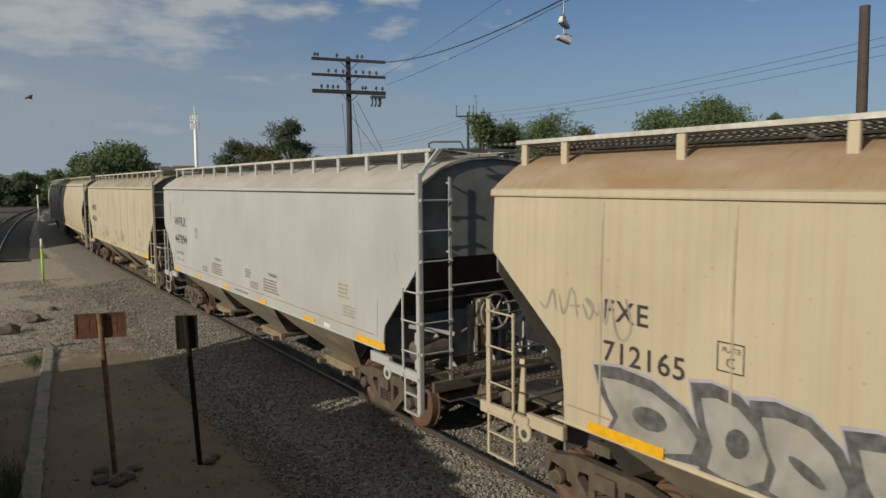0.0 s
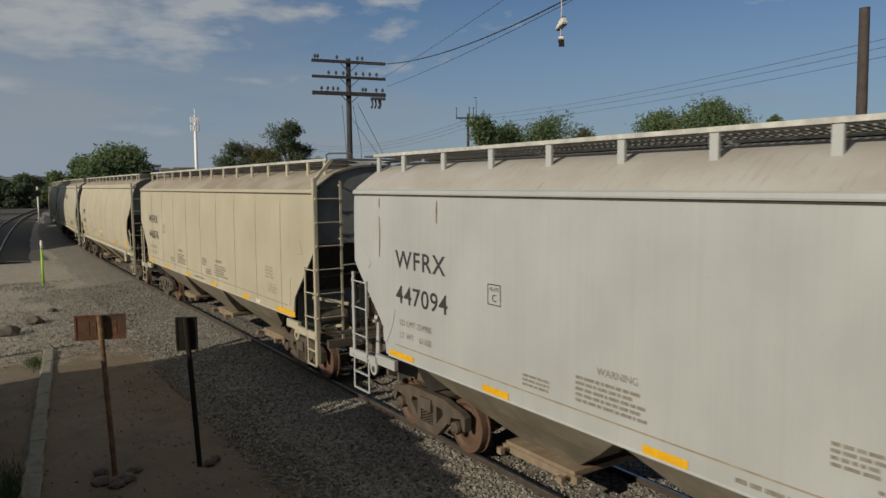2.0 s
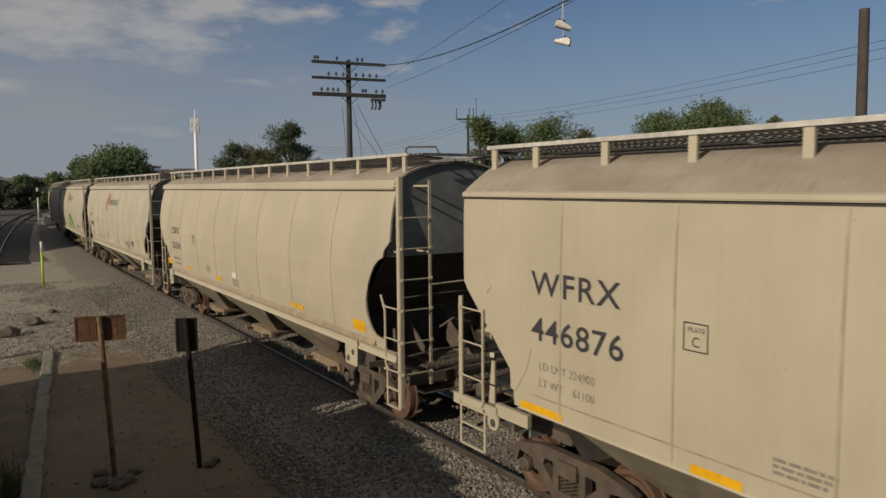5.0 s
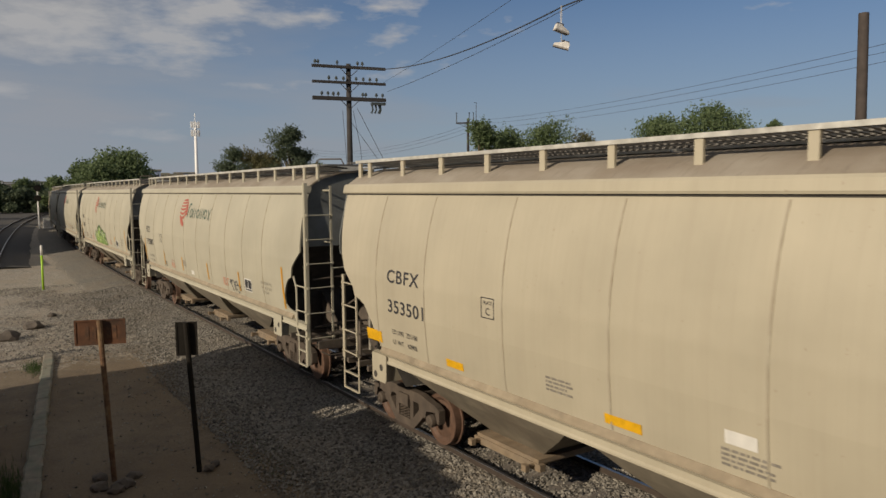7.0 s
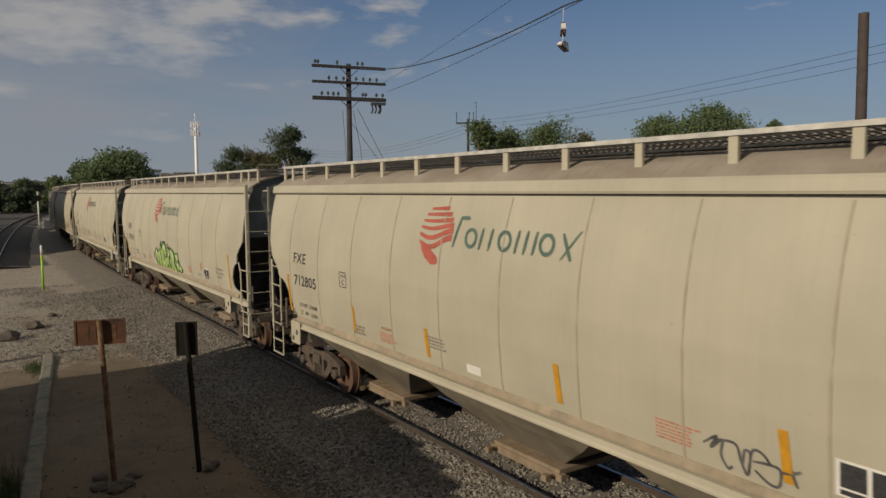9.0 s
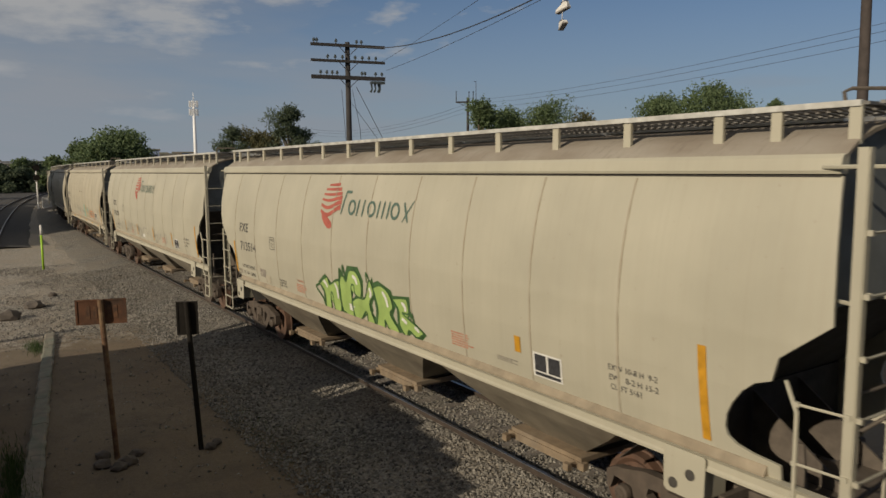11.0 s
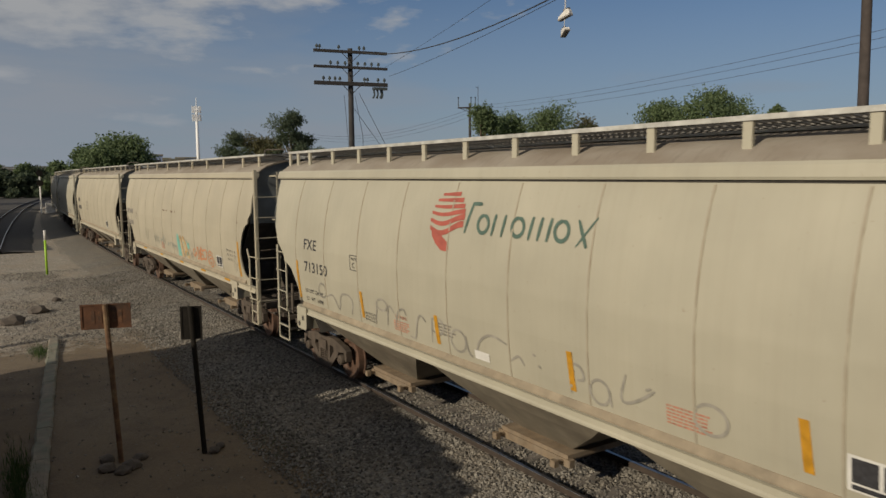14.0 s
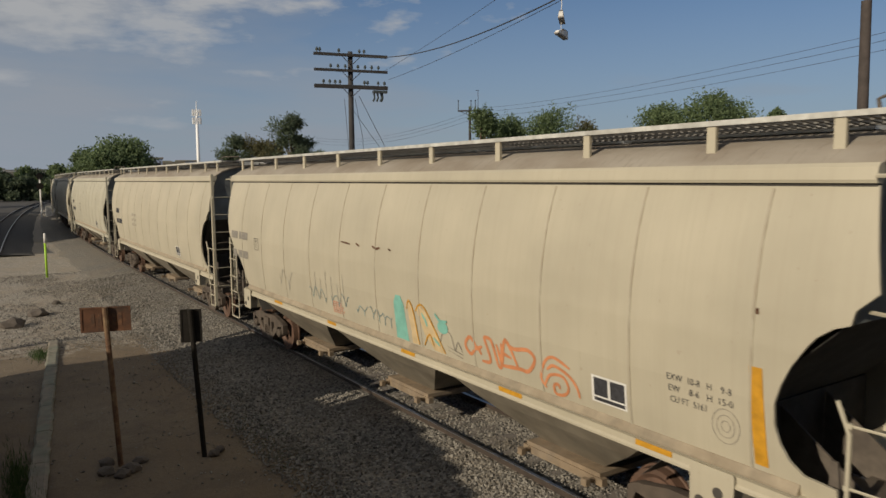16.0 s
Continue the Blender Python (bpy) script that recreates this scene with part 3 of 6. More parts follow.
    for i in range(len(ring)):
        bm.faces.new((a[i], a[(i + 1) % len(ring)], b[(i + 1) % len(ring)], b[i]))


def slope_mesh(bm, y, sgn):
    o = [(-1.5, y, 3.27), (1.5, y, 3.27), (1.42, y - sgn * 2.3, 1.1), (-1.42, y - sgn * 2.3, 1.1)]
    a = [bm.verts.new(p) for p in o]
    b = [bm.verts.new((p[0], p[1] - sgn * 0.03, p[2] - 0.02)) for p in o]
    bm.faces.new(a); bm.faces.new(b)
    for i in range(4):
        bm.faces.new((a[i], a[(i + 1) % 4], b[(i + 1) % 4], b[i]))


def bulkhead(bm, y, sgn):
    box(bm, -1.40, 1.40, min(y - sgn * 1.25, y - sgn * 1.28), max(y - sgn * 1.25, y - sgn * 1.28), 1.06, 2.06)


def grating(bm, x0, x1, y0, y1, z, fall=0.0, pitch=0.105):
    """Bar grating; its x1 edge lies lower by fall."""
    n = int((y1 - y0) / pitch)
    for i in range(n + 1):
        y = y0 + (y1 - y0) * i / n
        for v in box(bm, x0, x1, y - 0.024, y + 0.024, z - 0.03, z):
            v.co.z -= fall * (v.co.x - x0) / (x1 - x0)
    for k in (0.15, 0.5, 0.85, 1.0):
        x = x0 + (x1 - x0) * k
        box(bm, x - 0.012, x + 0.012, y0, y1, z - 0.034 - fall * k, z - 0.004 - fall * k)


def side_frame(bm, sx):
    """One cast truck side frame, about the truck's centre."""
    x0, x1 = sx * 0.93, sx * 1.06
    a = 0.889
    prism(bm, [(-a - 0.23, 0.66), (-a - 0.2, 0.74), (-0.55, 0.86), (0.55, 0.86), (a + 0.2, 0.74), (a + 0.23, 0.66), (a - 0.16, 0.60), (0.45, 0.68), (-0.45, 0.68), (-a + 0.16, 0.60)], x0, x1)
    prism(bm, [(-0.68, 0.50), (-0.32, 0.17), (0.32, 0.17), (0.68, 0.50), (0.54, 0.60), (0.25, 0.31), (-0.25, 0.31), (-0.54, 0.60)], x0, x1)
    for s in (-1, 1):
        prism(bm, [(s * 0.31, 0.66), (s * 0.31, 0.80), (s * 0.62, 0.78), (s * 0.66, 0.62), (s * 0.50, 0.68)], x0, x1 - math.copysign(0.03, x1))
        prism(bm, [(s * 0.31, 0.30), (s * 0.31, 0.42), (s * 0.40, 0.44), (s * 0.52, 0.55), (s * 0.60, 0.50)], x0, x1 - math.copysign(0.03, x1))
        prism(bm, [(s * 0.20, 0.28), (s * 0.31, 0.28), (s * 0.31, 0.78), (s * 0.20, 0.78)], x0, x1)
        prism(bm, [(s * 0.52, 0.56), (s * 0.62, 0.50), (s * 0.74, 0.60), (s * 0.72, 0.72), (s * 0.56, 0.78), (s * 0.47, 0.76)], x0, x1)
        prism(bm, [(s * (a - 0.18), 0.46), (s * (a - 0.13), 0.66), (s * (a + 0.13), 0.66), (s * (a + 0.21), 0.46), (s * (a + 0.26), 0.46), (s * (a + 0.27), 0.70), (s * (a + 0.1), 0.78), (s * (a - 0.25), 0.78), (s * (a - 0.24), 0.46)], x0, x1)


def springs(bm, sx):
    for dy in (-0.13, 0.0, 0.13):
        pts = [(sx * 1.0 + 0.055 * math.cos(k * 0.9), dy + 0.055 * math.sin(k * 0.9), 0.31 + 0.0075 * k) for k in range(33)]
        tube(bm, pts, 0.014, 4)


WHEEL = ((-0.03, 0.10), (-0.075, 0.12), (-0.055, 0.19), (-0.03, 0.33), (-0.07, 0.385), (-0.07, 0.452), (0.055, 0.462), (0.062, 0.487), (0.09, 0.487), (0.095, 0.39), (0.05, 0.35), (0.02, 0.2), (0.06, 0.12), (0.06, 0.1))


def wheelset_meshes():
    bm = bmesh.new()
    for sx in (-1, 1):
        lathe_x(bm, [(-sx * x * -1 if sx > 0 else x, r) for x, r in WHEEL], sx * 0.77, 0, 0, 32)
    lathe_x(bm, [(-1.0, 0.085), (1.0, 0.085)], 0, 0, 0, 12)
    wheel = mesh_of("wheelset", bm, M["wheel"], False)
    bm = bmesh.new()
    for sx in (-1, 1):
        for k in range(40):
            a0, a1 = k * math.tau / 40, (k + 1) * math.tau / 40
            vs = [bm.verts.new((sx * 0.77 + dx, r * math.cos(a), r * math.sin(a))) for dx, r, a in ((-sx * -0.066, 0.4545, a0), (-sx * -0.066, 0.4545, a1), (sx * -0.05, 0.4635, a1), (sx * -0.05, 0.4635, a0))]
            bm.faces.new(vs)
    tread = mesh_of("tread", bm, M["tread"])
    cap = {}
    for sx in (-1, 1):
        bm = bmesh.new()
        lathe_x(bm, [(0, 0.10), (sx * 0.1, 0.115), (sx * 0.16, 0.105), (sx * 0.175, 0.07), (sx * 0.19, 0.06)], sx * 0.93, 0, 0, 16)
        for k in range(3):
            a = k * math.tau / 3
            lathe_x(bm, [(0, 0.016), (sx * 0.022, 0.016)], sx * 1.105, 0.045 * math.cos(a), 0.045 * math.sin(a), 6)
        cap[sx] = mesh_of("bearing_cap", bm, M["truck"])
    return wheel, tread, cap


WHEEL_ME, TREAD_ME, CAP_ME = wheelset_meshes()


def worn_frame(sx):
    bm = made(side_frame, sx)
    bmesh.ops.recalc_face_normals(bm, faces=bm.faces[:])
    bmesh.ops.bevel(bm, geom=bm.edges[:], offset=0.014, segments=2)
    return bm


FRAME_ME = {sx: mesh_of("side_frame", worn_frame(sx), M["truck"], True) for sx in (-1, 1)}
SPRING_ME = {sx: mesh_of("spring_pack", made(springs, sx), M["truck"], True) for sx in (-1, 1)}
WHEELSETS = []


def bolster(bm):
    box(bm, -1.1, 1.1, -0.18, 0.18, 0.55, 0.76)
    box(bm, -0.35, 0.35, -0.3, 0.3, 0.7, 0.95)
    for s in (-1, 1):
        box(bm, -0.75, 0.75, s * 0.45 - 0.05, s * 0.45 + 0.05, 0.36, 0.46)
        box(bm, s * 0.66, s * 0.80, 0.40, 0.50, 0.28, 0.66)
        box(bm, s * 0.66, s * 0.80, -0.50, -0.40, 0.28, 0.66)


BOLSTER_ME = mesh_of("bolster", made(bolster), M["truck"])


def add_truck(car, y):
    truck = new("truck", BOLSTER_ME)
    truck.parent = car
    truck.location = (0, y, 0)
    for sx in (-1, 1):
        part("side_frame", FRAME_ME[sx], None, truck)
        part("spring_pack", SPRING_ME[sx], None, truck)
    for dy in (-0.889, 0.889):
        w = part("wheelset", WHEEL_ME, None, truck, "brown steel wheels with bright worn treads")
        w.data = WHEEL_ME
        w.location = (0, dy, 0.4635)
        WHEELSETS.append((w, dy))
        for sx in (-1, 1):
            part("bearing_cap", CAP_ME[sx], None, truck).location = (0, dy, 0.4635)
    return truck


def hopper(bm, y, half_top, half_bot):
    o = []
    for z, hx, hy in ((1.497, 1.50, half_top), (1.10, 1.16, half_top * 0.74), (0.50, 0.55, half_bot)):
        o.append([bm.verts.new((sx * hx, y + sy * hy, z)) for sx, sy in ((-1, -1), (1, -1), (1, 1), (-1, 1))])
    for a, b in zip(o, o[1:]):
        for k in range(4):
            bm.faces.new((a[k], a[(k + 1) % 4], b[(k + 1) % 4], b[k]))
    bm.faces.new(o[0]); bm.faces.new(o[-1])


def outlet(bm, y, half_bot):
    box(bm, -0.78, 0.78, y - half_bot - 0.14, y + half_bot + 0.14, 0.43, 0.50)
    box(bm, -0.80, -0.70, y - half_bot - 0.2, y + half_bot + 0.2, 0.33, 0.44)
    box(bm, 0.70, 0.80, y - half_bot - 0.2, y + half_bot + 0.2, 0.33, 0.44)
    for s in (-1, 1):
        tube(bm, [(-0.95, y + s * (half_bot + 0.05), 0.40), (0.95, y + s * (half_bot + 0.05), 0.40)], 0.035, 6)
        box(bm, -1.0, -0.92, y + s * (half_bot + 0.05) - 0.05, y + s * (half_bot + 0.05) + 0.05, 0.35, 0.45)


def lettering(car, text, y, z, size, material, profile, sx=-1, name="lettering", spacing=1.0, italic=0.0, squeeze=1.0, width=0.0):
    """Stencilled text on a car side, reading towards the train's front. y: where it begins, z: its foot."""
    cu = bpy.data.curves.new(name, "FONT")
    cu.body, cu.size, cu.space_character, cu.shear, cu.resolution_u, cu.offset = text, size, spacing, italic, 3, 0.004 if size > 0.25 else 0.0
    tmp = new(name, cu)
    me = bpy.data.meshes.new_from_object(tmp)
    bpy.data.objects.remove(tmp)
    if width:
        squeeze = width / max(v.co.x for v in me.vertices)
    for v in me.vertices:
        yy, zz = y - v.co.x * squeeze, z + v.co.y
        v.co = (sx * (half_width(profile, zz) + 0.006), yy, zz)
    me.materials.clear()
    me.materials.append(material)
    ob = new(name, me)
    ob.parent = car
    return ob


def decal(bm, profile, y0, y1, z0, z1, proud=0.006, sx=-1, lean=0.0):
    zs = [z0 + (z1 - z0) * i / 4 for i in range(5)]
    prev = None
    for i, z in enumerate(zs):
        h = sx * (half_width(profile, z) + proud)
        e = lean * i / 4
        row = [bm.verts.new((h, y0 + e, z)), bm.verts.new((h, y1 + e, z))]
        if prev:
            bm.faces.new((prev[0], prev[1], row[1], row[0]))
        prev = row


def brush(bm, profile, pts, w, proud=0.006):
    """A sprayed stroke along (y, z) points, rounded off."""
    P = []
    for i in range(len(pts) - 1):
        p0, p1, p2, p3 = (Vector(pts[max(i - 1, 0)]), Vector(pts[i]), Vector(pts[i + 1]), Vector(pts[min(i + 2, len(pts) - 1)]))
        for k in range(5):
            t = k / 5
            P.append(0.5 * ((2 * p1) + (p2 - p0) * t + (2 * p0 - 5 * p1 + 4 * p2 - p3) * t * t + (3 * p1 - p0 - 3 * p2 + p3) * t ** 3))
    P.append(Vector(pts[-1]))
    prev = None
    for i, p in enumerate(P):
        d = P[min(i + 1, len(P) - 1)] - P[max(i - 1, 0)]
        d = d.normalized() if d.length > 1e-6 else Vector((1, 0))
        nrm = Vector((-d.y, d.x))
        ww = w * (0.55 + 0.45 * min(1, i / 3, (len(P) - 1 - i) / 3 + 0.2)) / 2
        row = []
        for s in (-1, 1):
            q = p + s * ww * nrm
            row.append(bm.verts.new((-(half_width(profile, q.y) + proud), q.x, q.y)))
        if prev:
            bm.faces.new((prev[0], prev[1], row[1], row[0]))
        prev = row


def blob(bm, profile, outline, proud=0.005):
    c = sum((Vector(p) for p in outline), Vector((0, 0))) / len(outline)
    mid = bm.verts.new((-(half_width(profile, c.y) + proud + 0.004), c.x, c.y))
    ring = [bm.verts.new((-(half_width(profile, p[1]) + proud), p[0], p[1])) for p in outline]
    for i in range(len(ring)):
        bm.faces.new((mid, ring[i], ring[(i + 1) % len(ring)]))


KINDS = {
    "curved": dict(back=8.75, profile=CURVED, near=ARC_CUT, far=SLANT_CUT, eave=4.42),
    "curved_low": dict(back=8.75, profile=CURVED, near=ARC_LOW, far=SLANT_CUT, eave=4.42),
    "flat": dict(back=9.02, profile=FLAT, near=KNEE_CUT, far=KNEE_CUT, eave=4.32),
    "flat_long": dict(back=9.02, profile=FLAT, near=KNEE_CUT, far=LONG_CUT, eave=4.30),
}
MESHES = {}


def chord(bm, sx, profile, eave, back):
    h = half_width(profile, eave)
    if profile is FLAT:
        o = [(h - 0.06, eave + 0.015), (h + 0.03, eave + 0.02), (h + 0.035, eave + 0.04), (h + 0.025, 4.405), (1.475, 4.435), (1.42, 4.42), (1.42, eave + 0.06)]
    else:
        o = [(h - 0.06, eave + 0.015), (h + 0.035, eave + 0.02), (h + 0.045, eave + 0.05), (h + 0.02, 4.58), (1.32, 4.615), (1.24, 4.60), (1.24, eave + 0.1)]
    a = [bm.verts.new((sx * x, -back, z)) for x, z in o]
    b = [bm.verts.new((sx * x, HALF, z)) for x, z in o]
    for i in range(len(o)):
        bm.faces.new((a[i], a[(i + 1) % len(o)], b[(i + 1) % len(o)], b[i]))
    bm.faces.new(a); bm.faces.new(b)


def run_along(bm, sx, o, y0, y1):
    """A bar of one section along the side."""
    a = [bm.verts.new((sx * x, y0, z)) for x, z in o]
    b = [bm.verts.new((sx * x, y1, z)) for x, z in o]
    for i in range(len(o)):
        bm.faces.new((a[i], a[(i + 1) % len(o)], b[(i + 1) % len(o)], b[i]))
    bm.faces.new(a); bm.faces.new(b)


def sill(bm, sx, flat):
    if flat:
        run_along(bm, sx, [(1.46, 1.495), (1.56, 1.495), (1.57, 1.51), (1.555, 1.53), (1.46, 1.53)], -7.75, 7.45)
    else:
        run_along(bm, sx, [(1.50, 1.44), (1.585, 1.44), (1.585, 1.465), (1.562, 1.49), (1.562, 1.56), (1.59, 1.60), (1.50, 1.605)], -9.08, 7.2)


def ledge(bm, sx, flat):
    if flat:
        run_along(bm, sx, [(1.53, 1.735), (1.554, 1.738), (1.554, 1.757), (1.53, 1.76)], -7.6, 7.2)
    else:
        run_along(bm, sx, [(1.50, 1.606), (1.588, 1.606), (1.586, 1.625), (1.545, 1.70), (1.51, 1.715)], -8.3, 6.95)


def end_bracket(bm, sx, e):
    """The low end piece of a flat side's sill, with a lifting eye."""
    box(bm, min(sx * 1.50, sx * 1.56), max(sx * 1.50, sx * 1.56), min(e * 7.95, e * 9.0), max(e * 7.95, e * 9.0), 1.20, 1.36)
    o = [(e * (8.0 + 0.13 * math.cos(k * math.tau / 14)), 1.16 + 0.13 * math.sin(k * math.tau / 14)) for k in range(14)]
    prism(bm, o, sx * 1.545, sx * 1.575)
    box(bm, min(sx * 1.46, sx * 1.53), max(sx * 1.46, sx * 1.53), min(e * 7.3, e * 8.0), max(e * 7.3, e * 8.0), 1.24, 1.42)


END_RUNGS = {True: (1.68, 2.20, 2.72, 3.22, 3.72, 4.22), False: (1.25, 1.81, 2.37, 2.90, 3.43, 3.96)}
SIDE_Y = {True: (8.58, 8.23), False: (8.58, 7.87)}
POST_Y = {True: (9.07, 8.86), False: (9.06, 8.53)}


POST_X = 1.545


def corner_ladder(bm, sx, e, flat):
    """Angle post at the car's corner; the tall ladder across the end hangs on two opposite corners only."""
    x, y = POST_X, e * POST_Y[flat][0 if e < 0 else 1]
    tall = sx == e
    top = 4.66 if tall else 2.86
    box(bm, sx * x - 0.012, sx * x + 0.012, min(y, y - e * 0.085), max(y, y - e * 0.085), 0.66 if tall else 1.22, top)
    box(bm, min(sx * x, sx * (x - 0.07)), max(sx * x, sx * (x - 0.07)), y - 0.010, y + 0.010, 0.66 if tall else 1.22, top)
    if not tall:
        return
    box(bm, sx * 0.93 - 0.024, sx * 0.93 + 0.024, y - 0.012, y + 0.012, 1.0, 4.60)
    for z in END_RUNGS[flat]:
        tube(bm, [(sx * 0.92, y + e * 0.035, z), (sx * (x - 0.03), y + e * 0.035, z)], 0.014, 6)
        for q in (0.93, x - 0.035):
            box(bm, sx * q - 0.022, sx * q + 0.022, y - 0.01, y + e * 0.055, z - 0.024, z + 0.024)
    for z in (3.35, 4.5):
        tube(bm, [(sx * 0.93, y, z), (sx * 0.93, e * 8.5, z)], 0.02, 6)
        tube(bm, [(sx * (x - 0.02), y, z), (sx * 1.38, e * 8.6, z)], 0.02, 6)
    tube(bm, [(sx * 0.93, y, 2.78), (0.0, y + e * 0.02, 2.80), (-sx * 1.35, y * 0.985, 2.80)], 0.017, 6)


def side_ladder(bm, sx, e, flat):
    """Grab irons between the corner post and a bent post on the side, with a stirrup under them."""
    x = POST_X
    y0, y1 = e * (POST_Y[flat][0 if e < 0 else 1] - 0.04), e * SIDE_Y[flat][0 if e < 0 else 1]
    zs = (1.28, 1.84, 2.39) if e < 0 and not flat else (1.68, 2.20, 2.70) if flat else (1.78, 2.27, 2.71)
    low = zs[0] - 0.42 if zs[0] > 1.5 else zs[0]
    top = zs[-1] + 0.04
    pts = [(sx * 1.56, y1 + e * 0.06, low), (sx * 1.575, y1, low + 0.10), (sx * 1.578, y1, top - 0.12), (sx * (1.578 if flat else 1.60), y1 - e * (0.0 if flat else 0.10), top + (0.0 if flat else 0.16))]
    tube(bm, pts, 0.022, 6)
    for z in zs + ((low,) if low < zs[0] else ()):
        tube(bm, [(sx * (x + 0.012), y0, z), (sx * 1.578, y1, z)], 0.014, 6)
        for q, yy in ((x + 0.012, y0), (1.578, y1)):
            box(bm, sx * q - 0.02, sx * q + 0.02, yy - 0.024, yy + 0.024, z - 0.022, z + 0.022)
    for yy in (y0, y1):
        box(bm, sx * 1.545 - 0.007, sx * 1.545 + 0.007, yy - 0.022, yy + 0.022, 0.62, max(low, 1.3))
    for z in (0.63, 0.95):
        box(bm, sx * 1.545 - 0.022, sx * 1.545 + 0.022, min(y0, y1), max(y0, y1), z - 0.012, z + 0.012)


def end_sill(bm, e):
    box(bm, -1.30, 1.30, min(e * 8.98, e * 9.12), max(e * 8.98, e * 9.12), 1.00, 1.17)
    for s in (-1, 1):
        tube(bm, [(s * 1.5, e * 9.0, 1.10), (s * 1.25, e * 9.05, 1.08)], 0.03, 6)


def draft_sill(bm, e):
    box(bm, -0.36, 0.36, min(e * 6.2, e * 9.32), max(e * 6.2, e * 9.32), 0.78, 1.16)
    box(bm, -0.42, 0.42, min(e * 8.9, e * 9.34), max(e * 8.9, e * 9.34), 0.74, 0.80)
    for s in (-1, 1):
        box(bm, s * 0.95 - 0.05, s * 0.95 + 0.05, min(e * 7.0, e * 9.0), max(e * 7.0, e * 9.0), 0.98, 1.12)


def deck(bm, e):
    box(bm, -0.62, 0.62, min(e * 8.0, e * 9.0), max(e * 8.0, e * 9.0), 1.17, 1.20)
    for y in (7.75, 8.2, 8.6):
        box(bm, -1.42, 1.42, e * y - 0.035, e * y + 0.035, 1.06, 1.16)


def gusset(bm, e, x):
    """An upright plate that carries the slope sheet over the truck."""
    o = [(e * 8.75, 1.16), (e * 8.62, 1.16), (e * 7.45, 2.02), (e * 7.45, 1.16)]
    if abs(x) > 1:
        o = [(e * 8.55, 1.16), (e * 8.47, 1.90), (e * 8.40, 1.90), (e * 8.40, 1.16)]
    prism(bm, o, x - 0.015, x + 0.015)


def brace(bm, e, s):
    tube(bm, [(s * 1.32, e * 8.35, 2.02), (s * 0.62, e * 8.72, 1.86)], 0.05, 4)


def coupler(bm, e):
    box(bm, -0.09, 0.09, min(e * 9.3, e * 9.55), max(e * 9.3, e * 9.55), 0.80, 0.98)
    box(bm, -0.16, 0.14, min(e * 9.5, e * 9.72), max(e * 9.5, e * 9.72), 0.74, 1.02)
    tube(bm, [(0.3, e * 9.3, 0.85), (0.32, e * 9.45, 0.55), (0.28, e * 9.6, 0.42), (0.1, e * 9.68, 0.42)], 0.025, 6)
    tube(bm, [(-1.35, e * 9.34, 1.0), (-1.2, e * 9.42, 0.92), (-0.3, e * 9.42, 0.92), (-0.1, e * 9.5, 0.95)], 0.016, 6)


def brake_wheel(bm, e):
    y, x, z, n = e * 8.98, (0.10 if e < 0 else -0.42), 2.22, 24
    tube(bm, [(x + 0.31 * math.cos(k * math.tau / n), y, z + 0.31 * math.sin(k * math.tau / n)) for k in range(n + 1)], 0.024, 6, False)
    tube(bm, [(x, y - e * 0.12, z), (x, y + e * 0.03, z)], 0.07, 10)
    for k in range(6):
        a = k * math.tau / 6
        tube(bm, [(x, y, z), (x + 0.30 * math.cos(a), y, z + 0.30 * math.sin(a))], 0.018, 5)


def brake_stand(bm, e):
    y = e * 8.80
    d = 0.46 if e < 0 else 0.0
    box(bm, d - 0.70, d - 0.34, y - 0.10, y + 0.08, 1.98, 2.46)
    bmesh.ops.bevel(bm, geom=bm.edges[:], offset=0.06, segments=2)
    for k in (0, 1):
        tube(bm, [(d - 0.52, y - 0.12, 2.34 - 0.24 * k), (d - 0.52, y + e * 0.14, 2.34 - 0.24 * k)], 0.12, 12)
    box(bm, d - 0.82, d - 0.74, y - 0.04, y + 0.04, 1.2, 2.36)
    box(bm, d - 0.86, d - 0.30, y - 0.02, y + 0.02, 2.20, 2.26)
    box(bm, d - 0.20, d - 0.13, y - 0.05, y + 0.05, 1.2, 2.05)
    tube(bm, [(d - 0.45, y + e * 0.1, 2.0), (d - 0.42, y + e * 0.1, 1.6), (d - 0.3, y, 1.2)], 0.022, 6)
    box(bm, d - 0.47, d - 0.37, y + e * 0.08 - 0.03, y + e * 0.08 + 0.03, 1.25, 1.75)


def air_reservoir(bm, e):
    pts = [(-1.02, 0.08), (-0.98, 0.17), (-0.90, 0.20), (-0.30, 0.20), (-0.22, 0.17), (-0.18, 0.08)]
    lathe_x(bm, pts, -0.25 if e < 0 else 0.0, e * 8.35, 1.55, 18)


def air_valve(bm, e):
    y = e * 8.72
    box(bm, -0.10, 0.22, y - 0.10, y + 0.10, 1.45, 1.95)
    tube(bm, [(0.06, y - 0.16, 1.85), (0.06, y + 0.16, 1.85)], 0.11, 12)
    tube(bm, [(0.06, y - 0.14, 1.58), (0.06, y + 0.14, 1.58)], 0.09, 12)
    box(bm, 0.30, 0.50, y - 0.12, y + 0.12, 1.36, 1.80)


def air_pipes(bm, e):
    tube(bm, [(-0.3, e * 8.5, 1.82), (-0.1, e * 8.7, 2.02), (0.3, e * 8.7, 1.9), (0.5, e * 8.6, 1.5), (0.9, e * 8.8, 1.42)], 0.022, 6)
    tube(bm, [(-1.3, e * 8.9, 1.46), (-0.6, e * 8.9, 1.52), (0.2, e * 8.8, 1.46), (1.2, e * 8.9, 1.46)], 0.024, 6)
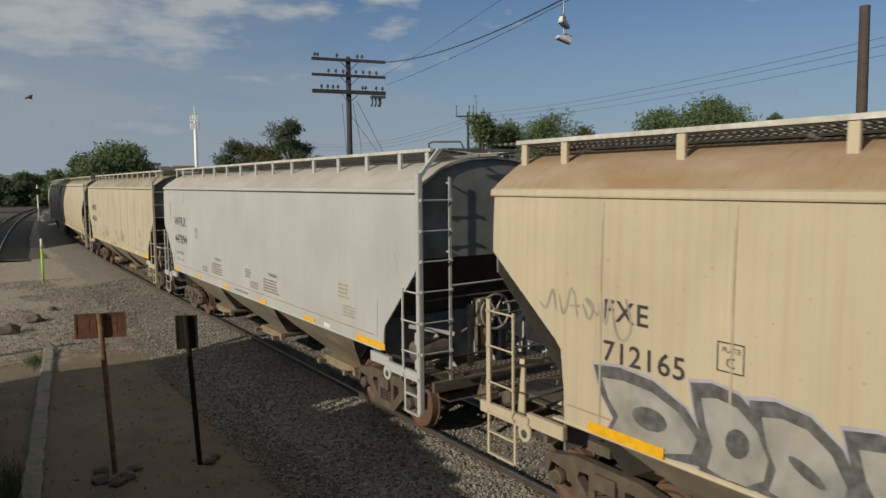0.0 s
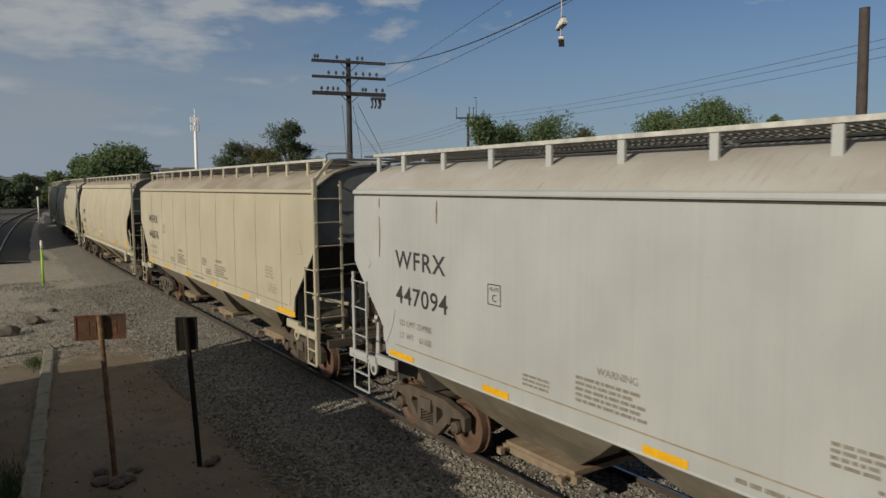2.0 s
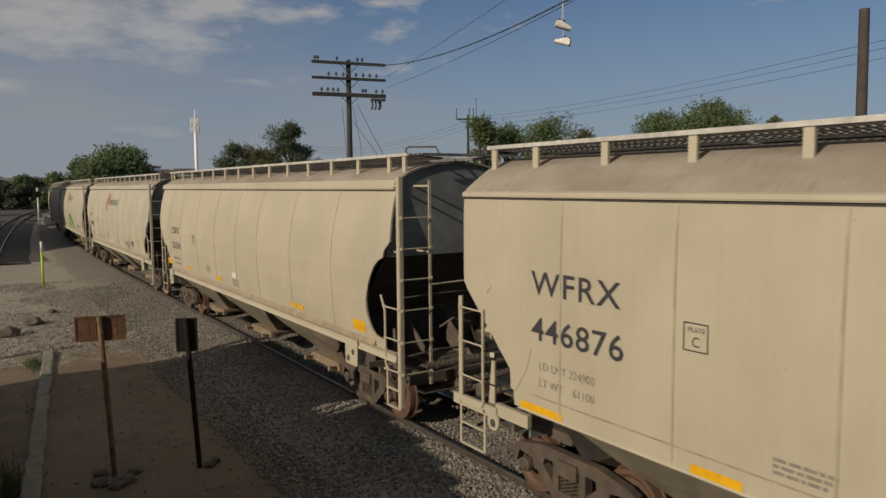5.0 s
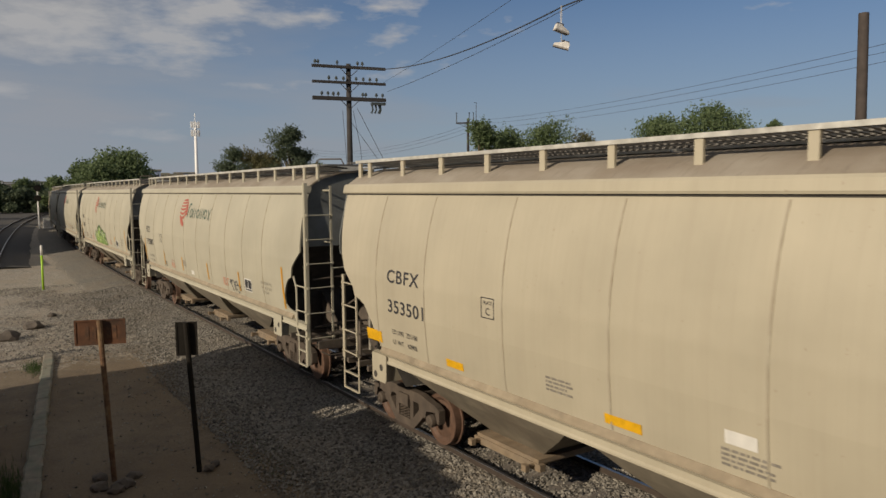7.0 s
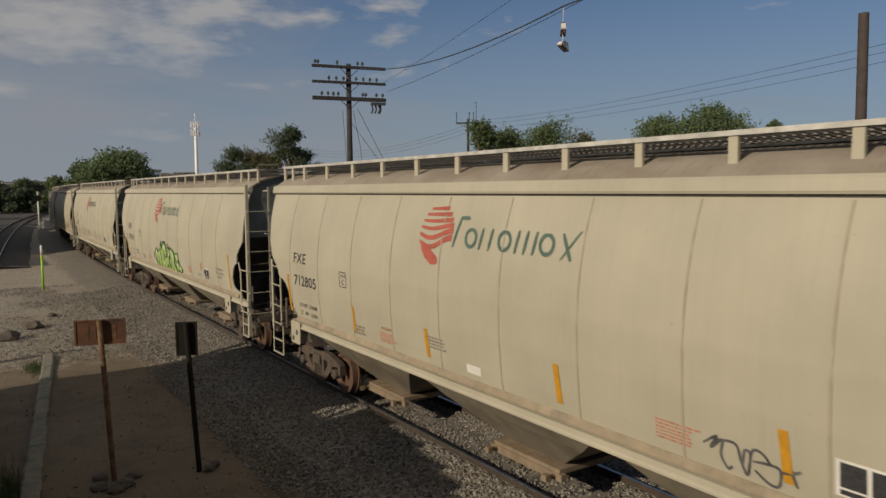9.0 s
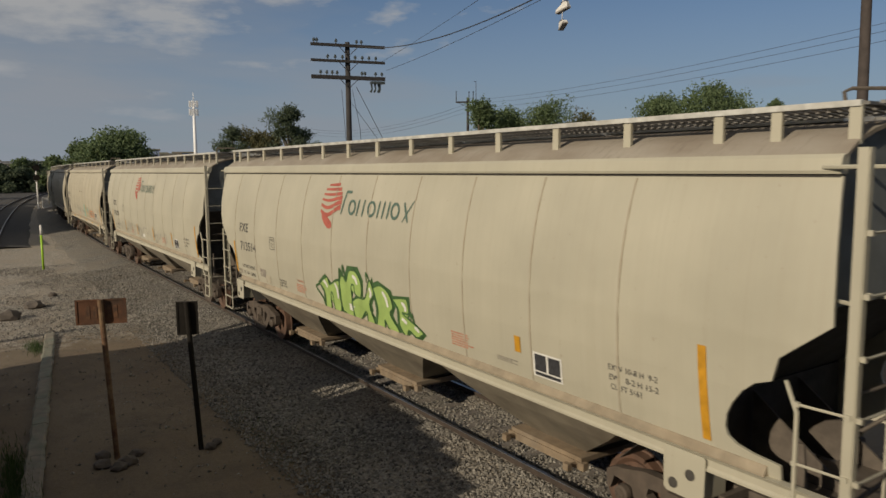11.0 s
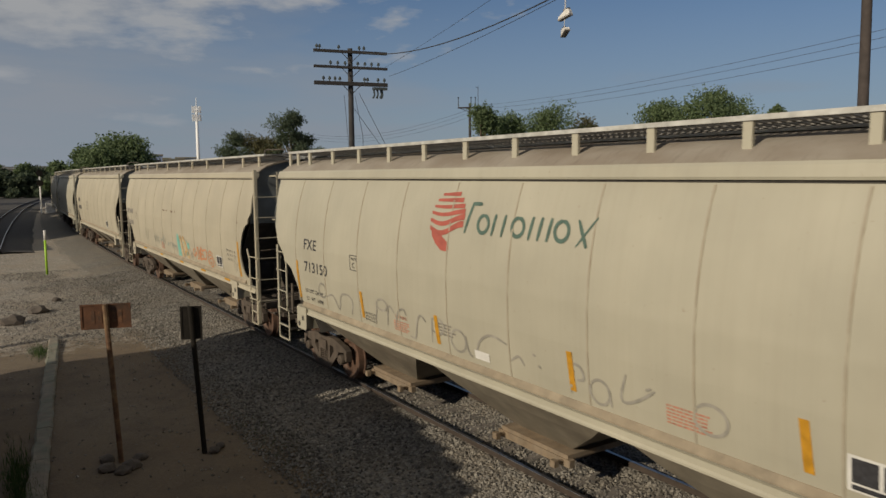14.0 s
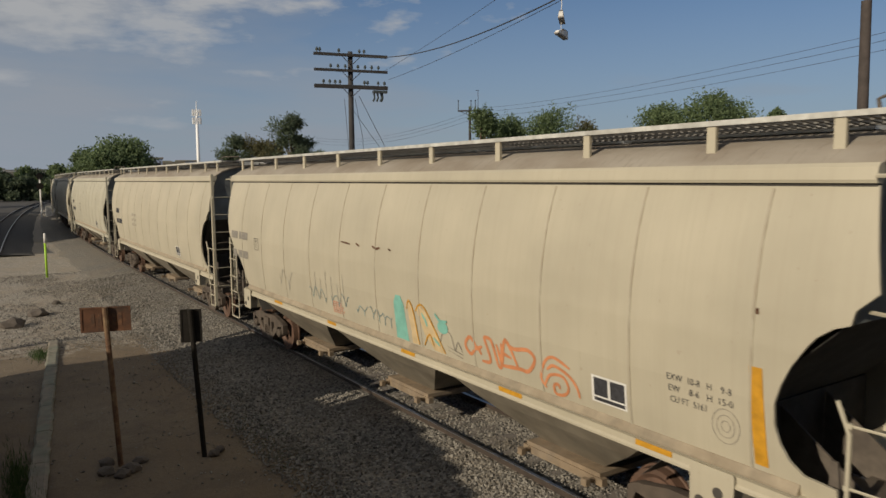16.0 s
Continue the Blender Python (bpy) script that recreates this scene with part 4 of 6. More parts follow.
    tube(bm, [(-1.36, e * 9.0, 2.55), (-0.8, e * 9.05, 2.58), (0.9, e * 9.05, 2.58), (1.36, e * 9.0, 2.55)], 0.016, 6)


BRAKES = {e: [(nm, mesh_of(nm, made(fn, e), M[mat])) for nm, fn, mat in (("brake_wheel", brake_wheel, "gear_grey"), ("brake_stand", brake_stand, "gear_grey"), ("air_reservoir", air_reservoir, "undergear"), ("air_valve", air_valve, "undergear"), ("air_pipe", air_pipes, "undergear"))] for e in (-1, 1)}


def crossover(bm, e):
    for i in range(22):
        x = -1.15 + 2.3 * i / 21
        box(bm, x - 0.012, x + 0.012, min(e * 9.24, e * 9.46), max(e * 9.24, e * 9.46), 1.375, 1.40)
    for y in (9.25, 9.36, 9.46):
        box(bm, -1.18, 1.18, e * y - 0.012, e * y + 0.012, 1.36, 1.40)


PAD_Y = {-1: -7.42, 1: 6.95}


def jack_pad(bm, sx, y):
    o = [(y - 0.26, 1.55), (y - 0.24, 1.58), (y + 0.24, 1.58), (y + 0.26, 1.55), (y + 0.25, 1.12), (y + 0.21, 1.08), (y - 0.21, 1.08), (y - 0.25, 1.12)]
    prism(bm, o, sx * 1.592, sx * 1.608)
    box(bm, min(sx * 1.2, sx * 1.59), max(sx * 1.2, sx * 1.59), y - 0.22, y - 0.19, 1.10, 1.44)
    box(bm, min(sx * 1.2, sx * 1.59), max(sx * 1.2, sx * 1.59), y + 0.19, y + 0.22, 1.10, 1.44)


def pad_hole(bm, sx):
    # flat disc on the plate; its black paints the shade inside a hole
    lathe_x(bm, [(0, 0.06), (sx * 0.004, 0.06)], sx * 1.609, 0, 0, 14)


def hatch(bm):
    for i in range(5):
        y0 = -8.2 + 3.3 * i
        box(bm, -0.30, 0.30, y0, y0 + 3.2, 4.95, 5.02)
        box(bm, -0.32, 0.32, y0 + 0.02, y0 + 3.18, 5.015, 5.05)
        for k in range(4):
            box(bm, -0.34, 0.34, y0 + 0.3 + 0.85 * k, y0 + 0.36 + 0.85 * k, 5.04, 5.075)


def roof_grab(bm, sx, e):
    y = e * 8.55
    tube(bm, [(sx * 1.0, y - 0.02, 5.05), (sx * 1.0, y, 5.17), (sx * 0.95, y + e * 0.04, 5.20), (sx * 0.55, y + e * 0.3, 5.20), (sx * 0.5, y + e * 0.34, 5.06)], 0.018, 6)


def board_posts(style):
    """Where the roof walk's posts stand along a car."""
    if style == "close":
        return [-8.7, -7.96] + [-7.32 + 1.236 * i for i in range(13)] + [8.2, 8.7]
    if style == "even":
        return [-8.6] + [-7.68 + 1.28 * i for i in range(13)] + [8.6]
    if style == "ribbed":
        return [-8.6] + [-8.05 + 1.25 * i for i in range(14)] + [8.6]
    return [-8.27] + [-6.92 + 1.84 * i for i in range(9)] + [8.6]


def kind_meshes(kind):
    if kind in MESHES:
        return MESHES[kind]
    k = KINDS[kind]
    pr = k["profile"]
    d = {}
    flat = pr is FLAT
    d["side"] = {sx: mesh_of("side_sheet", made(side_mesh, pr, k["near"], k["far"], sx, k["back"]), M["tan"], True) for sx in (-1, 1)}
    d["roof"] = mesh_of("roof", made(roof_mesh, k["back"], HALF, ROOF_LOW if flat else ROOF), M["roof"], True)
    d["chord"] = {sx: mesh_of("top_chord", made(chord, sx, pr, k["eave"], k["back"]), M["tan"]) for sx in (-1, 1)}
    d["groove"] = {}
    for sx in (-1, 1):
        h = half_width(pr, k["eave"])
        # solid dark strip under the chord, drawn for the shade in the eave
        d["groove"][sx] = mesh_of("eave_shade_strip", made(box, min(sx * (h - 0.05), sx * (h + 0.004)), max(sx * (h - 0.05), sx * (h + 0.004)), -k["back"] + 0.01, HALF - 0.01, k["eave"] - 0.012, k["eave"] + 0.02), M["groove"])
    d["sill"] = {sx: mesh_of("side_sill", made(sill, sx, flat), M["tan"]) for sx in (-1, 1)}
    d["ledge"] = {sx: mesh_of("sill_ledge", made(ledge, sx, flat), M["grime"]) for sx in (-1, 1)}
    if flat:
        d["bracket"] = {(sx, e): mesh_of("end_bracket", made(end_bracket, sx, e), M["tan"]) for sx in (-1, 1) for e in (-1, 1)}
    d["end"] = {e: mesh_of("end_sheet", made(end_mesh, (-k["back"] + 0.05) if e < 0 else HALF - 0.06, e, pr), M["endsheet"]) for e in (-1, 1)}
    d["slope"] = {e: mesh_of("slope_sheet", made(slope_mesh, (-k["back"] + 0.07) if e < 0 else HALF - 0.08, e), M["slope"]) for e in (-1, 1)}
    # curved cars' bulkheads take the same blackened colour to keep the gap dark
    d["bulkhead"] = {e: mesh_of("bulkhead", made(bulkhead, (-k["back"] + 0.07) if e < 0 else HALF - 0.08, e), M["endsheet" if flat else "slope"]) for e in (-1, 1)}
    d["rib"] = {sx: mesh_of("rib", made(strip_on_side, pr, sx, 0, 1.57 if flat else 1.70, k["eave"] - 0.03, 0.04, 0.010), M["tan"]) for sx in (-1, 1)}
    d["corner"] = {(sx, e): mesh_of("corner_ladder", made(corner_ladder, sx, e, flat), M["tan"]) for sx in (-1, 1) for e in (-1, 1)}
    d["ladder"] = {(sx, e): mesh_of("side_ladder", made(side_ladder, sx, e, flat), M["tan"]) for sx in (-1, 1) for e in (-1, 1)}
    d["gusset"] = {(e, x): mesh_of("gusset", made(gusset, e, x), M["undergear"]) for e in (-1, 1) for x in (-1.22, -0.45, 0.45, 1.22)}
    d["brace"] = {(e, x): mesh_of("brace", made(brace, e, x), M["undergear"]) for e in (-1, 1) for x in (-1, 1)}
    d["platform"] = {e: [(nm, mesh_of(nm, made(fn, e), M["undergear"])) for nm, fn in (("end_sill", end_sill), ("draft_sill", draft_sill), ("deck", deck))] for e in (-1, 1)}
    d["cross"] = {e: mesh_of("crossover_grating", made(crossover, e), M["undergear"]) for e in (-1, 1)}
    d["coupler"] = {e: mesh_of("coupler", made(coupler, e), M["undergear"]) for e in (-1, 1)}
    d["pad"] = {(sx, e): mesh_of("jacking_pad", made(jack_pad, sx, PAD_Y[e]), M["tan"]) for sx in (-1, 1) for e in (-1, 1)}
    d["hole"] = {sx: mesh_of("hole_shade_disc", made(pad_hole, sx), M["groove"]) for sx in (-1, 1)}
    d["hatch"] = mesh_of("roof_hatch", made(hatch), M["board_edge"])
    d["post"] = mesh_of("board_post", made(box, -0.02, 0.02, -0.055, 0.055, 4.70, 5.055), M["tan"])
    d["edge"] = mesh_of("board_edge", made(box, -0.02, 0.02, -8.75, 8.75, 5.03, 5.085), M["board_edge"])
    d["grate"] = {sx: mesh_of("running_board", made(grating, sx * 1.06, sx * 0.36, -8.75, 8.75, 5.075, 0.06), M["steel"]) for sx in (-1, 1)}
    d["endgrate"] = {e: mesh_of("end_board", made(grating, -1.06, 1.06, e * 8.98 - 0.2, e * 8.98 + 0.2, 5.07), M["steel"]) for e in (-1, 1)}
    d["grab"] = {e: mesh_of("roof_grab", made(roof_grab, e, e), M["undergear"], True) for e in (-1, 1)}
    d["hoppers"], d["outlets"] = [], []
    for y in (-4.35, 0.0, 4.35):
        d["hoppers"].append(mesh_of("hopper", made(hopper, y, 2.15, 0.62), M["hopper"]))
        d["outlets"].append(mesh_of("outlet_gate", made(outlet, y, 0.62), M["gate"]))
    d["sill_beam"] = mesh_of("centre_sill", made(box, -0.33, 0.33, -6.3, 6.3, 0.82, 1.12), M["undergear"])
    MESHES[kind] = d
    return d


def paint_over(ob, material):
    """The object's own paint on a shared mesh."""
    ob.material_slots[0].link = "OBJECT"
    ob.material_slots[0].material = material
    return ob


def build_car(kind, paint, roof, label, ribs, posts=""):
    d, pr = kind_meshes(kind), KINDS[kind]["profile"]
    car = tagged(new("covered_hopper"), label, "freight car", group="cars of the train")
    for sx in (-1, 1):
        paint_over(part("side_sheet", d["side"][sx], None, car), M[paint])
        paint_over(part("top_chord", d["chord"][sx], None, car), M[paint])
        if kind != "flat_long":
            part("eave_shade_strip", d["groove"][sx], None, car)
        paint_over(part("side_sill", d["sill"][sx], None, car), M[paint])
        part("sill_ledge", d["ledge"][sx], None, car, "grimy weld ledge along the sill")
        part("running_board", d["grate"][sx], None, car, "steel bar grating")
        for x in (1.08,):
            part("board_edge", d["edge"], None, car).location = (sx * x, 0, 0)
        for y in board_posts(posts):
            paint_over(part("board_post", d["post"], None, car), M[paint]).location = (sx * 1.06, y, 0)
        for y in ribs:
            paint_over(part("rib", d["rib"][sx], None, car), M["rib"]).location = (0, y, 0)
        for e in (-1, 1):
            for nm, me in (("corner_ladder", d["corner"][sx, e]), ("side_ladder", d["ladder"][sx, e])):
                ladder = paint_over(part(nm, me, None, car), M[paint])
                if kind == "curved" and e < 0:
                    ladder.location.y = -0.15
            if kind.startswith("flat"):
                paint_over(part("end_bracket", d["bracket"][sx, e], None, car), M[paint])
                part("hole_shade_disc", d["hole"][sx], None, car).location = (-sx * 0.032, e * 8.0, 1.14)
            else:
                paint_over(part("jacking_pad", d["pad"][sx, e], None, car), M[paint])
                part("hole_shade_disc", d["hole"][sx], None, car).location = (0, PAD_Y[e] - 0.08, 1.34)
                part("hole_shade_disc", d["hole"][sx], None, car).location = (0, PAD_Y[e] + 0.13, 1.19)
    for e in (-1, 1):
        part("end_sheet", d["end"][e], None, car, "grey end sheet")
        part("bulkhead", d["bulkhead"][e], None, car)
        part("slope_sheet", d["slope"][e], None, car, "sooty sloping sheet with the gap's shade in its colour")
        for nm, me in d["platform"][e]:
            part(nm, me, None, car)
        for x in (-1.22, -0.45, 0.45, 1.22):
            plate = part("gusset", d["gusset"][e, x], None, car)
            if kind.startswith("flat"):
                paint_over(plate, M[paint])
        if kind.startswith("flat"):
            for x in (-1, 1):
                paint_over(part("brace", d["brace"][e, x], None, car), M[paint])
        part("crossover_grating", d["cross"][e], None, car)
        part("coupler", d["coupler"][e], None, car)
        part("end_board", d["endgrate"][e], None, car)
        part("roof_grab", d["grab"][e], None, car)
        add_truck(car, e * 7.0)
    for nm, me in BRAKES[-1 if kind.startswith("flat") else 1]:
        part(nm, me, None, car)
    part("air_pipe", BRAKES[1 if kind.startswith("flat") else -1][-1][1], None, car)
    if kind.startswith("flat"):
        for sx in (-1, 1):
            for e in (sx,):
                y = e * POST_Y[True][0 if e < 0 else 1]
                bm = bmesh.new()
                a = [bm.verts.new(q) for q in ((sx * 1.46, y, 4.60), (sx * 1.55, y, 4.60), (sx * 1.15, y, 5.06), (sx * 1.06, y, 5.06))]
                b = [bm.verts.new((v.co.x, y - e * 0.05, v.co.z)) for v in a]
                bm.faces.new(a); bm.faces.new(b)
                for q in range(4):
                    bm.faces.new((a[q], a[(q + 1) % 4], b[(q + 1) % 4], b[q]))
                part("ladder_knee", bm, M[paint], car)
    paint_over(part("roof", d["roof"], None, car, "dust-covered roof"), M[roof])
    part("roof_hatch", d["hatch"], None, car)
    part("centre_sill", d["sill_beam"], None, car)
    for h, o in zip(d["hoppers"], d["outlets"]):
        part("hopper", h, None, car)
        part("outlet_gate", o, None, car, "rusty outlet gate")
    return car


def marks(car, name, material, rects, profile, lean=0.0):
    for y0, y1, z0, z1 in rects:
        part(name, made(decal, profile, y0, y1, z0, z1, 0.007, -1, lean), material, car)


def text_bars(car, y, z, lines, width, size, material, profile, seed):
    """A block of small unreadable stencilling, line by line."""
    rng = random.Random(seed)
    bm = bmesh.new()
    for i in range(lines):
        yy, end = y, y - width * rng.uniform(0.75, 1.0)
        zz = z - i * size * 1.75
        while yy > end:
            w = rng.uniform(1.0, 4.0) * size
            decal(bm, profile, yy - w, yy, zz, zz + size, 0.006)
            yy -= w + size * 0.6
    tagged(part("stencilling", bm, material, car), kind="stuff")


def plate_box(car, y, z, profile):
    bm = bmesh.new()
    w, h, t = 0.30, 0.30, 0.014
    decal(bm, profile, y - w, y, z, z + t); decal(bm, profile, y - w, y, z + h - t, z + h)
    decal(bm, profile, y - t, y, z + t, z + h - t); decal(bm, profile, y - w, y - w + t, z + t, z + h - t)
    part("plate_mark", bm, M["black_text"], car)
    lettering(car, "PLATE", y - 0.055, z + 0.20, 0.075, M["black_text"], profile)
    lettering(car, "C", y - 0.10, z + 0.05, 0.15, M["black_text"], profile)


def road_number(car, code, number, y, z, cap, profile, squeeze=1.0, gap=0.20):
    size = cap / 0.70
    lettering(car, code, y, z + cap + gap, size, M["black_text"], profile, squeeze=squeeze, spacing=1.12)
    lettering(car, number, y, z, size, M["black_text"], profile, squeeze=squeeze, spacing=1.06)


def emblem(car, y, z, profile):
    """A striped red oval and a row of dark green bars and rings beside it."""
    bm = bmesh.new()
    w, h = 0.95, 0.92
    cy, cz = y - w / 2, z + h / 2

    def half(zz):
        return 0.46 * math.sqrt(max(0.0, 1 - ((zz - cz) / (h / 2 + 0.01)) ** 2))
    bands = ((0.915, 0.955, 0.4, 0.0), (0.815, 0.86, 0.75, 0.0), (0.71, 0.755, 0.5, 0.02), (0.60, 0.65, 0.35, 0.06), (0.47, 0.535, 0.2, 0.12), (0.33, 0.405, 0.1, 0.16))
    for z0, z1, cutoff, sag in bands:
        n = 10
        prev = None
        a = half(z + h * (z0 + z1) / 2)
        for i in range(n + 1):
            u = i / n
            yy = cy + a - 2 * a * u
            dz = -sag * math.sin(u * math.pi * 1.5) * 0.5
            lo, hi = z + h * z0 + dz, z + h * z1 + dz + 0.03 * u
            row = [bm.verts.new((-(half_width(profile, q) + 0.007), yy, q)) for q in (lo, hi)]
            if prev:
                bm.faces.new((prev[0], prev[1], row[1], row[0]))
            prev = row
    blob(bm, profile, [(cy + 0.42, z + 0.34), (cy + 0.30, z + 0.33), (cy + 0.05, z + 0.20), (cy - 0.10, z + 0.12), (cy - 0.13, z + 0.03), (cy - 0.05, z - 0.01), (cy + 0.08, z + 0.0), (cy + 0.25, z + 0.09), (cy + 0.36, z + 0.2)])
    part("emblem", bm, M["logo_red"], car, "faded red striped oval emblem")
    yy, foot, xh, wd = y - w - 0.02, z + 0.30, 0.31, 0.055

    def bar(y0, z0, y1, z1, ww=wd):
        part("emblem_bar", made(brush, profile, [(y0 - 0.18 * (z0 - foot), z0), ((y0 + y1) / 2 - 0.09 * (z0 + z1 - 2 * foot), (z0 + z1) / 2), (y1 - 0.18 * (z1 - foot), z1)], ww, 0.008), M["logo_green"], car)

    def ring(yc, rx, rz):
        pts = [(yc - rx * math.sin(k * math.tau / 12), foot + xh / 2 + rz * math.cos(k * math.tau / 12)) for k in range(13)]
        part("emblem_ring", made(brush, profile, pts, wd, 0.008), M["logo_green"], car)
    bar(yy, foot, yy - 0.05, foot + 0.46)
    bar(yy - 0.02, foot + 0.44, yy - 0.26, foot + 0.44)
    for kind, s in (("r", 0.44), ("b", 0.66), ("b", 0.88), ("r", 1.22), ("b", 1.46), ("b", 1.64), ("b", 1.82), ("r", 2.08)):
        if kind == "r":
            ring(yy - s, 0.125, xh / 2 - 0.03)
        else:
            bar(yy - s, foot, yy - s, foot + xh)
    bar(yy - 2.30, foot + xh, yy - 2.54, foot - 0.02)
    bar(yy - 2.36, foot - 0.02, yy - 2.60, foot + xh + 0.04, 0.03)


def squiggle(rng, y, z, length, height, n):
    """Sprayed handwriting: loops of uneven height that run along the side."""
    pts, k, a = [], 4 * n, rng.uniform(0, 3)
    for i in range(k):
        u = i / (k - 1)
        a += rng.uniform(0.5, 1.1)
        h = height * (0.30 + 0.20 * math.sin(u * 17 + a * 0.2) + rng.uniform(-0.06, 0.06))
        pts.append((y - length * u + 0.35 * length / n * math.cos(a), max(1.62, z + height * 0.5 + h * math.sin(a))))
    return pts


def scrawl(car, strokes, width, material, profile, proud=0.007):
    for pts in strokes:
        part("graffiti_stroke", made(brush, profile, pts, width, proud), material, car)


def oval(cy, cz, ry, rz, n=16, tilt=0.0):
    c, s = math.cos(tilt), math.sin(tilt)
    return [(cy + c * ry * math.cos(a) - s * rz * math.sin(a), cz + s * ry * math.cos(a) + c * rz * math.sin(a)) for a in (k * math.tau / n for k in range(n))]


def blobs(car, outlines, material, profile, proud):
    for o in outlines:
        part("graffiti_fill", made(blob, profile, o, proud), material, car)


RIBS = [-8.0 + 1.515 * i for i in range(11)]
RIBS_D = [-6.6, -4.4, -2.2, -0.5, 1.45, 3.4, 5.4, 7.0]
CARS = []


# where each car's middle stands along the line at the start; the flat-sided cars are a little longer
STARTS = [-0.83, 18.92, 38.58, 58.41, 77.80, 97.17, 116.35, 135.57]


def add_car(index, *a):
    car = build_car(*a)
    CARS.append((car, STARTS[index] if index < len(STARTS) else STARTS[-1] + 19.37 * (index - len(STARTS) + 1)))
    return car


def tapes(car, profile, skip=(), shift=0.0, first=7.6):
    """Upright orange strips along the side."""
    for k, (y, z0, z1) in enumerate(((7.75, 1.78, 2.62), (4.35, 1.82, 2.32), (1.75, 1.82, 2.28), (-1.3, 1.82, 2.32), (-4.3, 1.82, 2.32), (-7.55, 1.76, 2.74))):
        y = first if k == 0 else y + shift
        if k not in skip:
            part("reflector_strip", made(decal, profile, y - 0.05, y + 0.05, z0, z1, 0.008, -1, 0.05), M["orange_tape"], car)


def chequer_card(car, y, z, profile):
    part("white_card", made(decal, profile, y - 0.55, y, z, z + 0.33, 0.006), M["white"], car)
    for k in range(2):
        part("dark_panel", made(decal, profile, y - 0.26 - 0.26 * k, y - 0.04 - 0.26 * k, z + 0.085, z + 0.305, 0.009), M["black_text"], car)
    part("dark_panel", made(decal, profile, y - 0.52, y - 0.04, z + 0.02, z + 0.065, 0.009), M["black_text"], car)


def build_train():
    C, F = CURVED, FLAT
    # first car: rust-stained cream, silver graffiti
    a = add_car(0, "flat_long", "rusty_cream", "roof_rust", "cream covered hopper with rust-stained roof and silver graffiti", [-7.1 + 1.72 * i for i in range(9)])
    road_number(a, "FXE", "712165", 6.62, 2.44, 0.24, F, 1.08, 0.24)
    plate_box(a, 5.10, 2.64, F)
    for y0, y1 in ((5.70, 6.82), (-1.5, -0.5)):
        part("yellow_mark", made(decal, F, y0, y1, 1.53, 1.655, 0.030), M["yellow"], a)
    scrawl(a, [[(7.72, 2.98), (7.60, 2.92), (7.48, 3.16), (7.42, 2.9)], [(7.36, 3.12), (7.28, 2.88), (7.14, 3.22), (7.04, 2.88)], [(7.2, 3.0), (7.0, 3.02)], [(6.95, 3.05), (6.85, 2.88), (6.78, 3.05), (6.9, 3.12), (6.7, 2.95), (6.66, 3.12), (6.58, 2.86), (6.52, 3.16), (6.42, 2.8), (6.3, 2.72), (6.2, 2.9), (6.28, 3.2)]], 0.034, M["spray_grey"], F)

    def bowl(yl, yr, z0, z1, grow=0.0):
        w, h = yl - yr + 2 * grow, z1 - z0 + 2 * grow
        l, f = yl + grow, z0 - grow
        return [(l - v * w, max(1.56, f + u * h)) for v, u in ((0, 0.95), (0.25, 1.0), (0.55, 0.95), (0.82, 0.75), (1.0, 0.42), (0.95, 0.15), (0.7, 0.0), (0.35, 0.0), (0.12, 0.05), (0.2, 0.35), (0.08, 0.6))]
    letters = [(6.62, 5.30, 1.60, 2.26), (5.26, 4.52, 1.58, 2.36), (4.60, 3.80, 1.58, 2.34), (3.72, 2.85, 1.58, 2.30), (2.8, 1.95, 1.58, 2.32), (1.9, 1.0, 1.58, 2.30)]
    blobs(a, [bowl(*q, 0.175) for q in letters], M["spray_lilac"], F, 0.004)
    blobs(a, [bowl(*q, 0.14) for q in letters], M["spray_black"], F, 0.008)
    blobs(a, [bowl(*q) for q in letters], M["spray_silver"], F, 0.013)
    blobs(a, [oval((q[0] + q[1]) / 2 - 0.05, 1.92 + 0.05 * (k % 2), (0.24, 0.13, 0.20)[k % 3], (0.13, 0.15, 0.06)[k % 3], 12, (0.0, 0.2, 0.5)[k % 3]) for k, q in enumerate(letters)], M["spray_black"], F, 0.020)
    # second: grey-white
    b = add_car(1, "flat", "grey_white", "roof_grey", "grey-white covered hopper with streaked flat sides", [], "even")
    road_number(b, "WFRX", "447094", 7.17, 2.50, 0.30, F, 1.18, 0.30)
    plate_box(b, 4.57, 2.81, F)
    scrawl(b, [[(7.75, 3.95), (7.73, 3.6), (7.74, 3.23)], [(7.76, 4.28), (7.75, 4.1)], [(5.9, 4.25), (5.9, 3.9)]], 0.035, M["rust_run"], F)
    c = add_car(2, "flat", "tan", "roof", "tan covered hopper with flat sides and yellow marks", [-7.1 + 1.72 * i for i in range(9)], "even")
    road_number(c, "WFRX", "446876", 7.2, 2.50, 0.30, F, 1.18, 0.30)
    plate_box(c, 4.82, 2.80, F)
    for car, s in ((b, 1), (c, 2)):
        marks(car, "yellow_mark", M["yellow"], [(6.61, 7.42, 1.53, 1.63), (4.1, 4.7, 1.53, 1.63), (1.15, 1.75, 1.53, 1.63), (-1.85, -1.3, 1.53, 1.63), (-4.8, -4.2, 1.53, 1.63), (-7.9, -6.75, 1.53, 1.65)], F)
        lettering(car, "LD LMT 224900", 7.05, 2.12, 0.15, M["faint_text"], F)
        lettering(car, "LT WT    61100", 7.05, 1.90, 0.15, M["faint_text"], F)
        for y in (2.6, -1.9):
            lettering(car, "WARNING", y + (0.12 if s == 2 else -0.15), 2.26, 0.13, M["faint_text"], F)
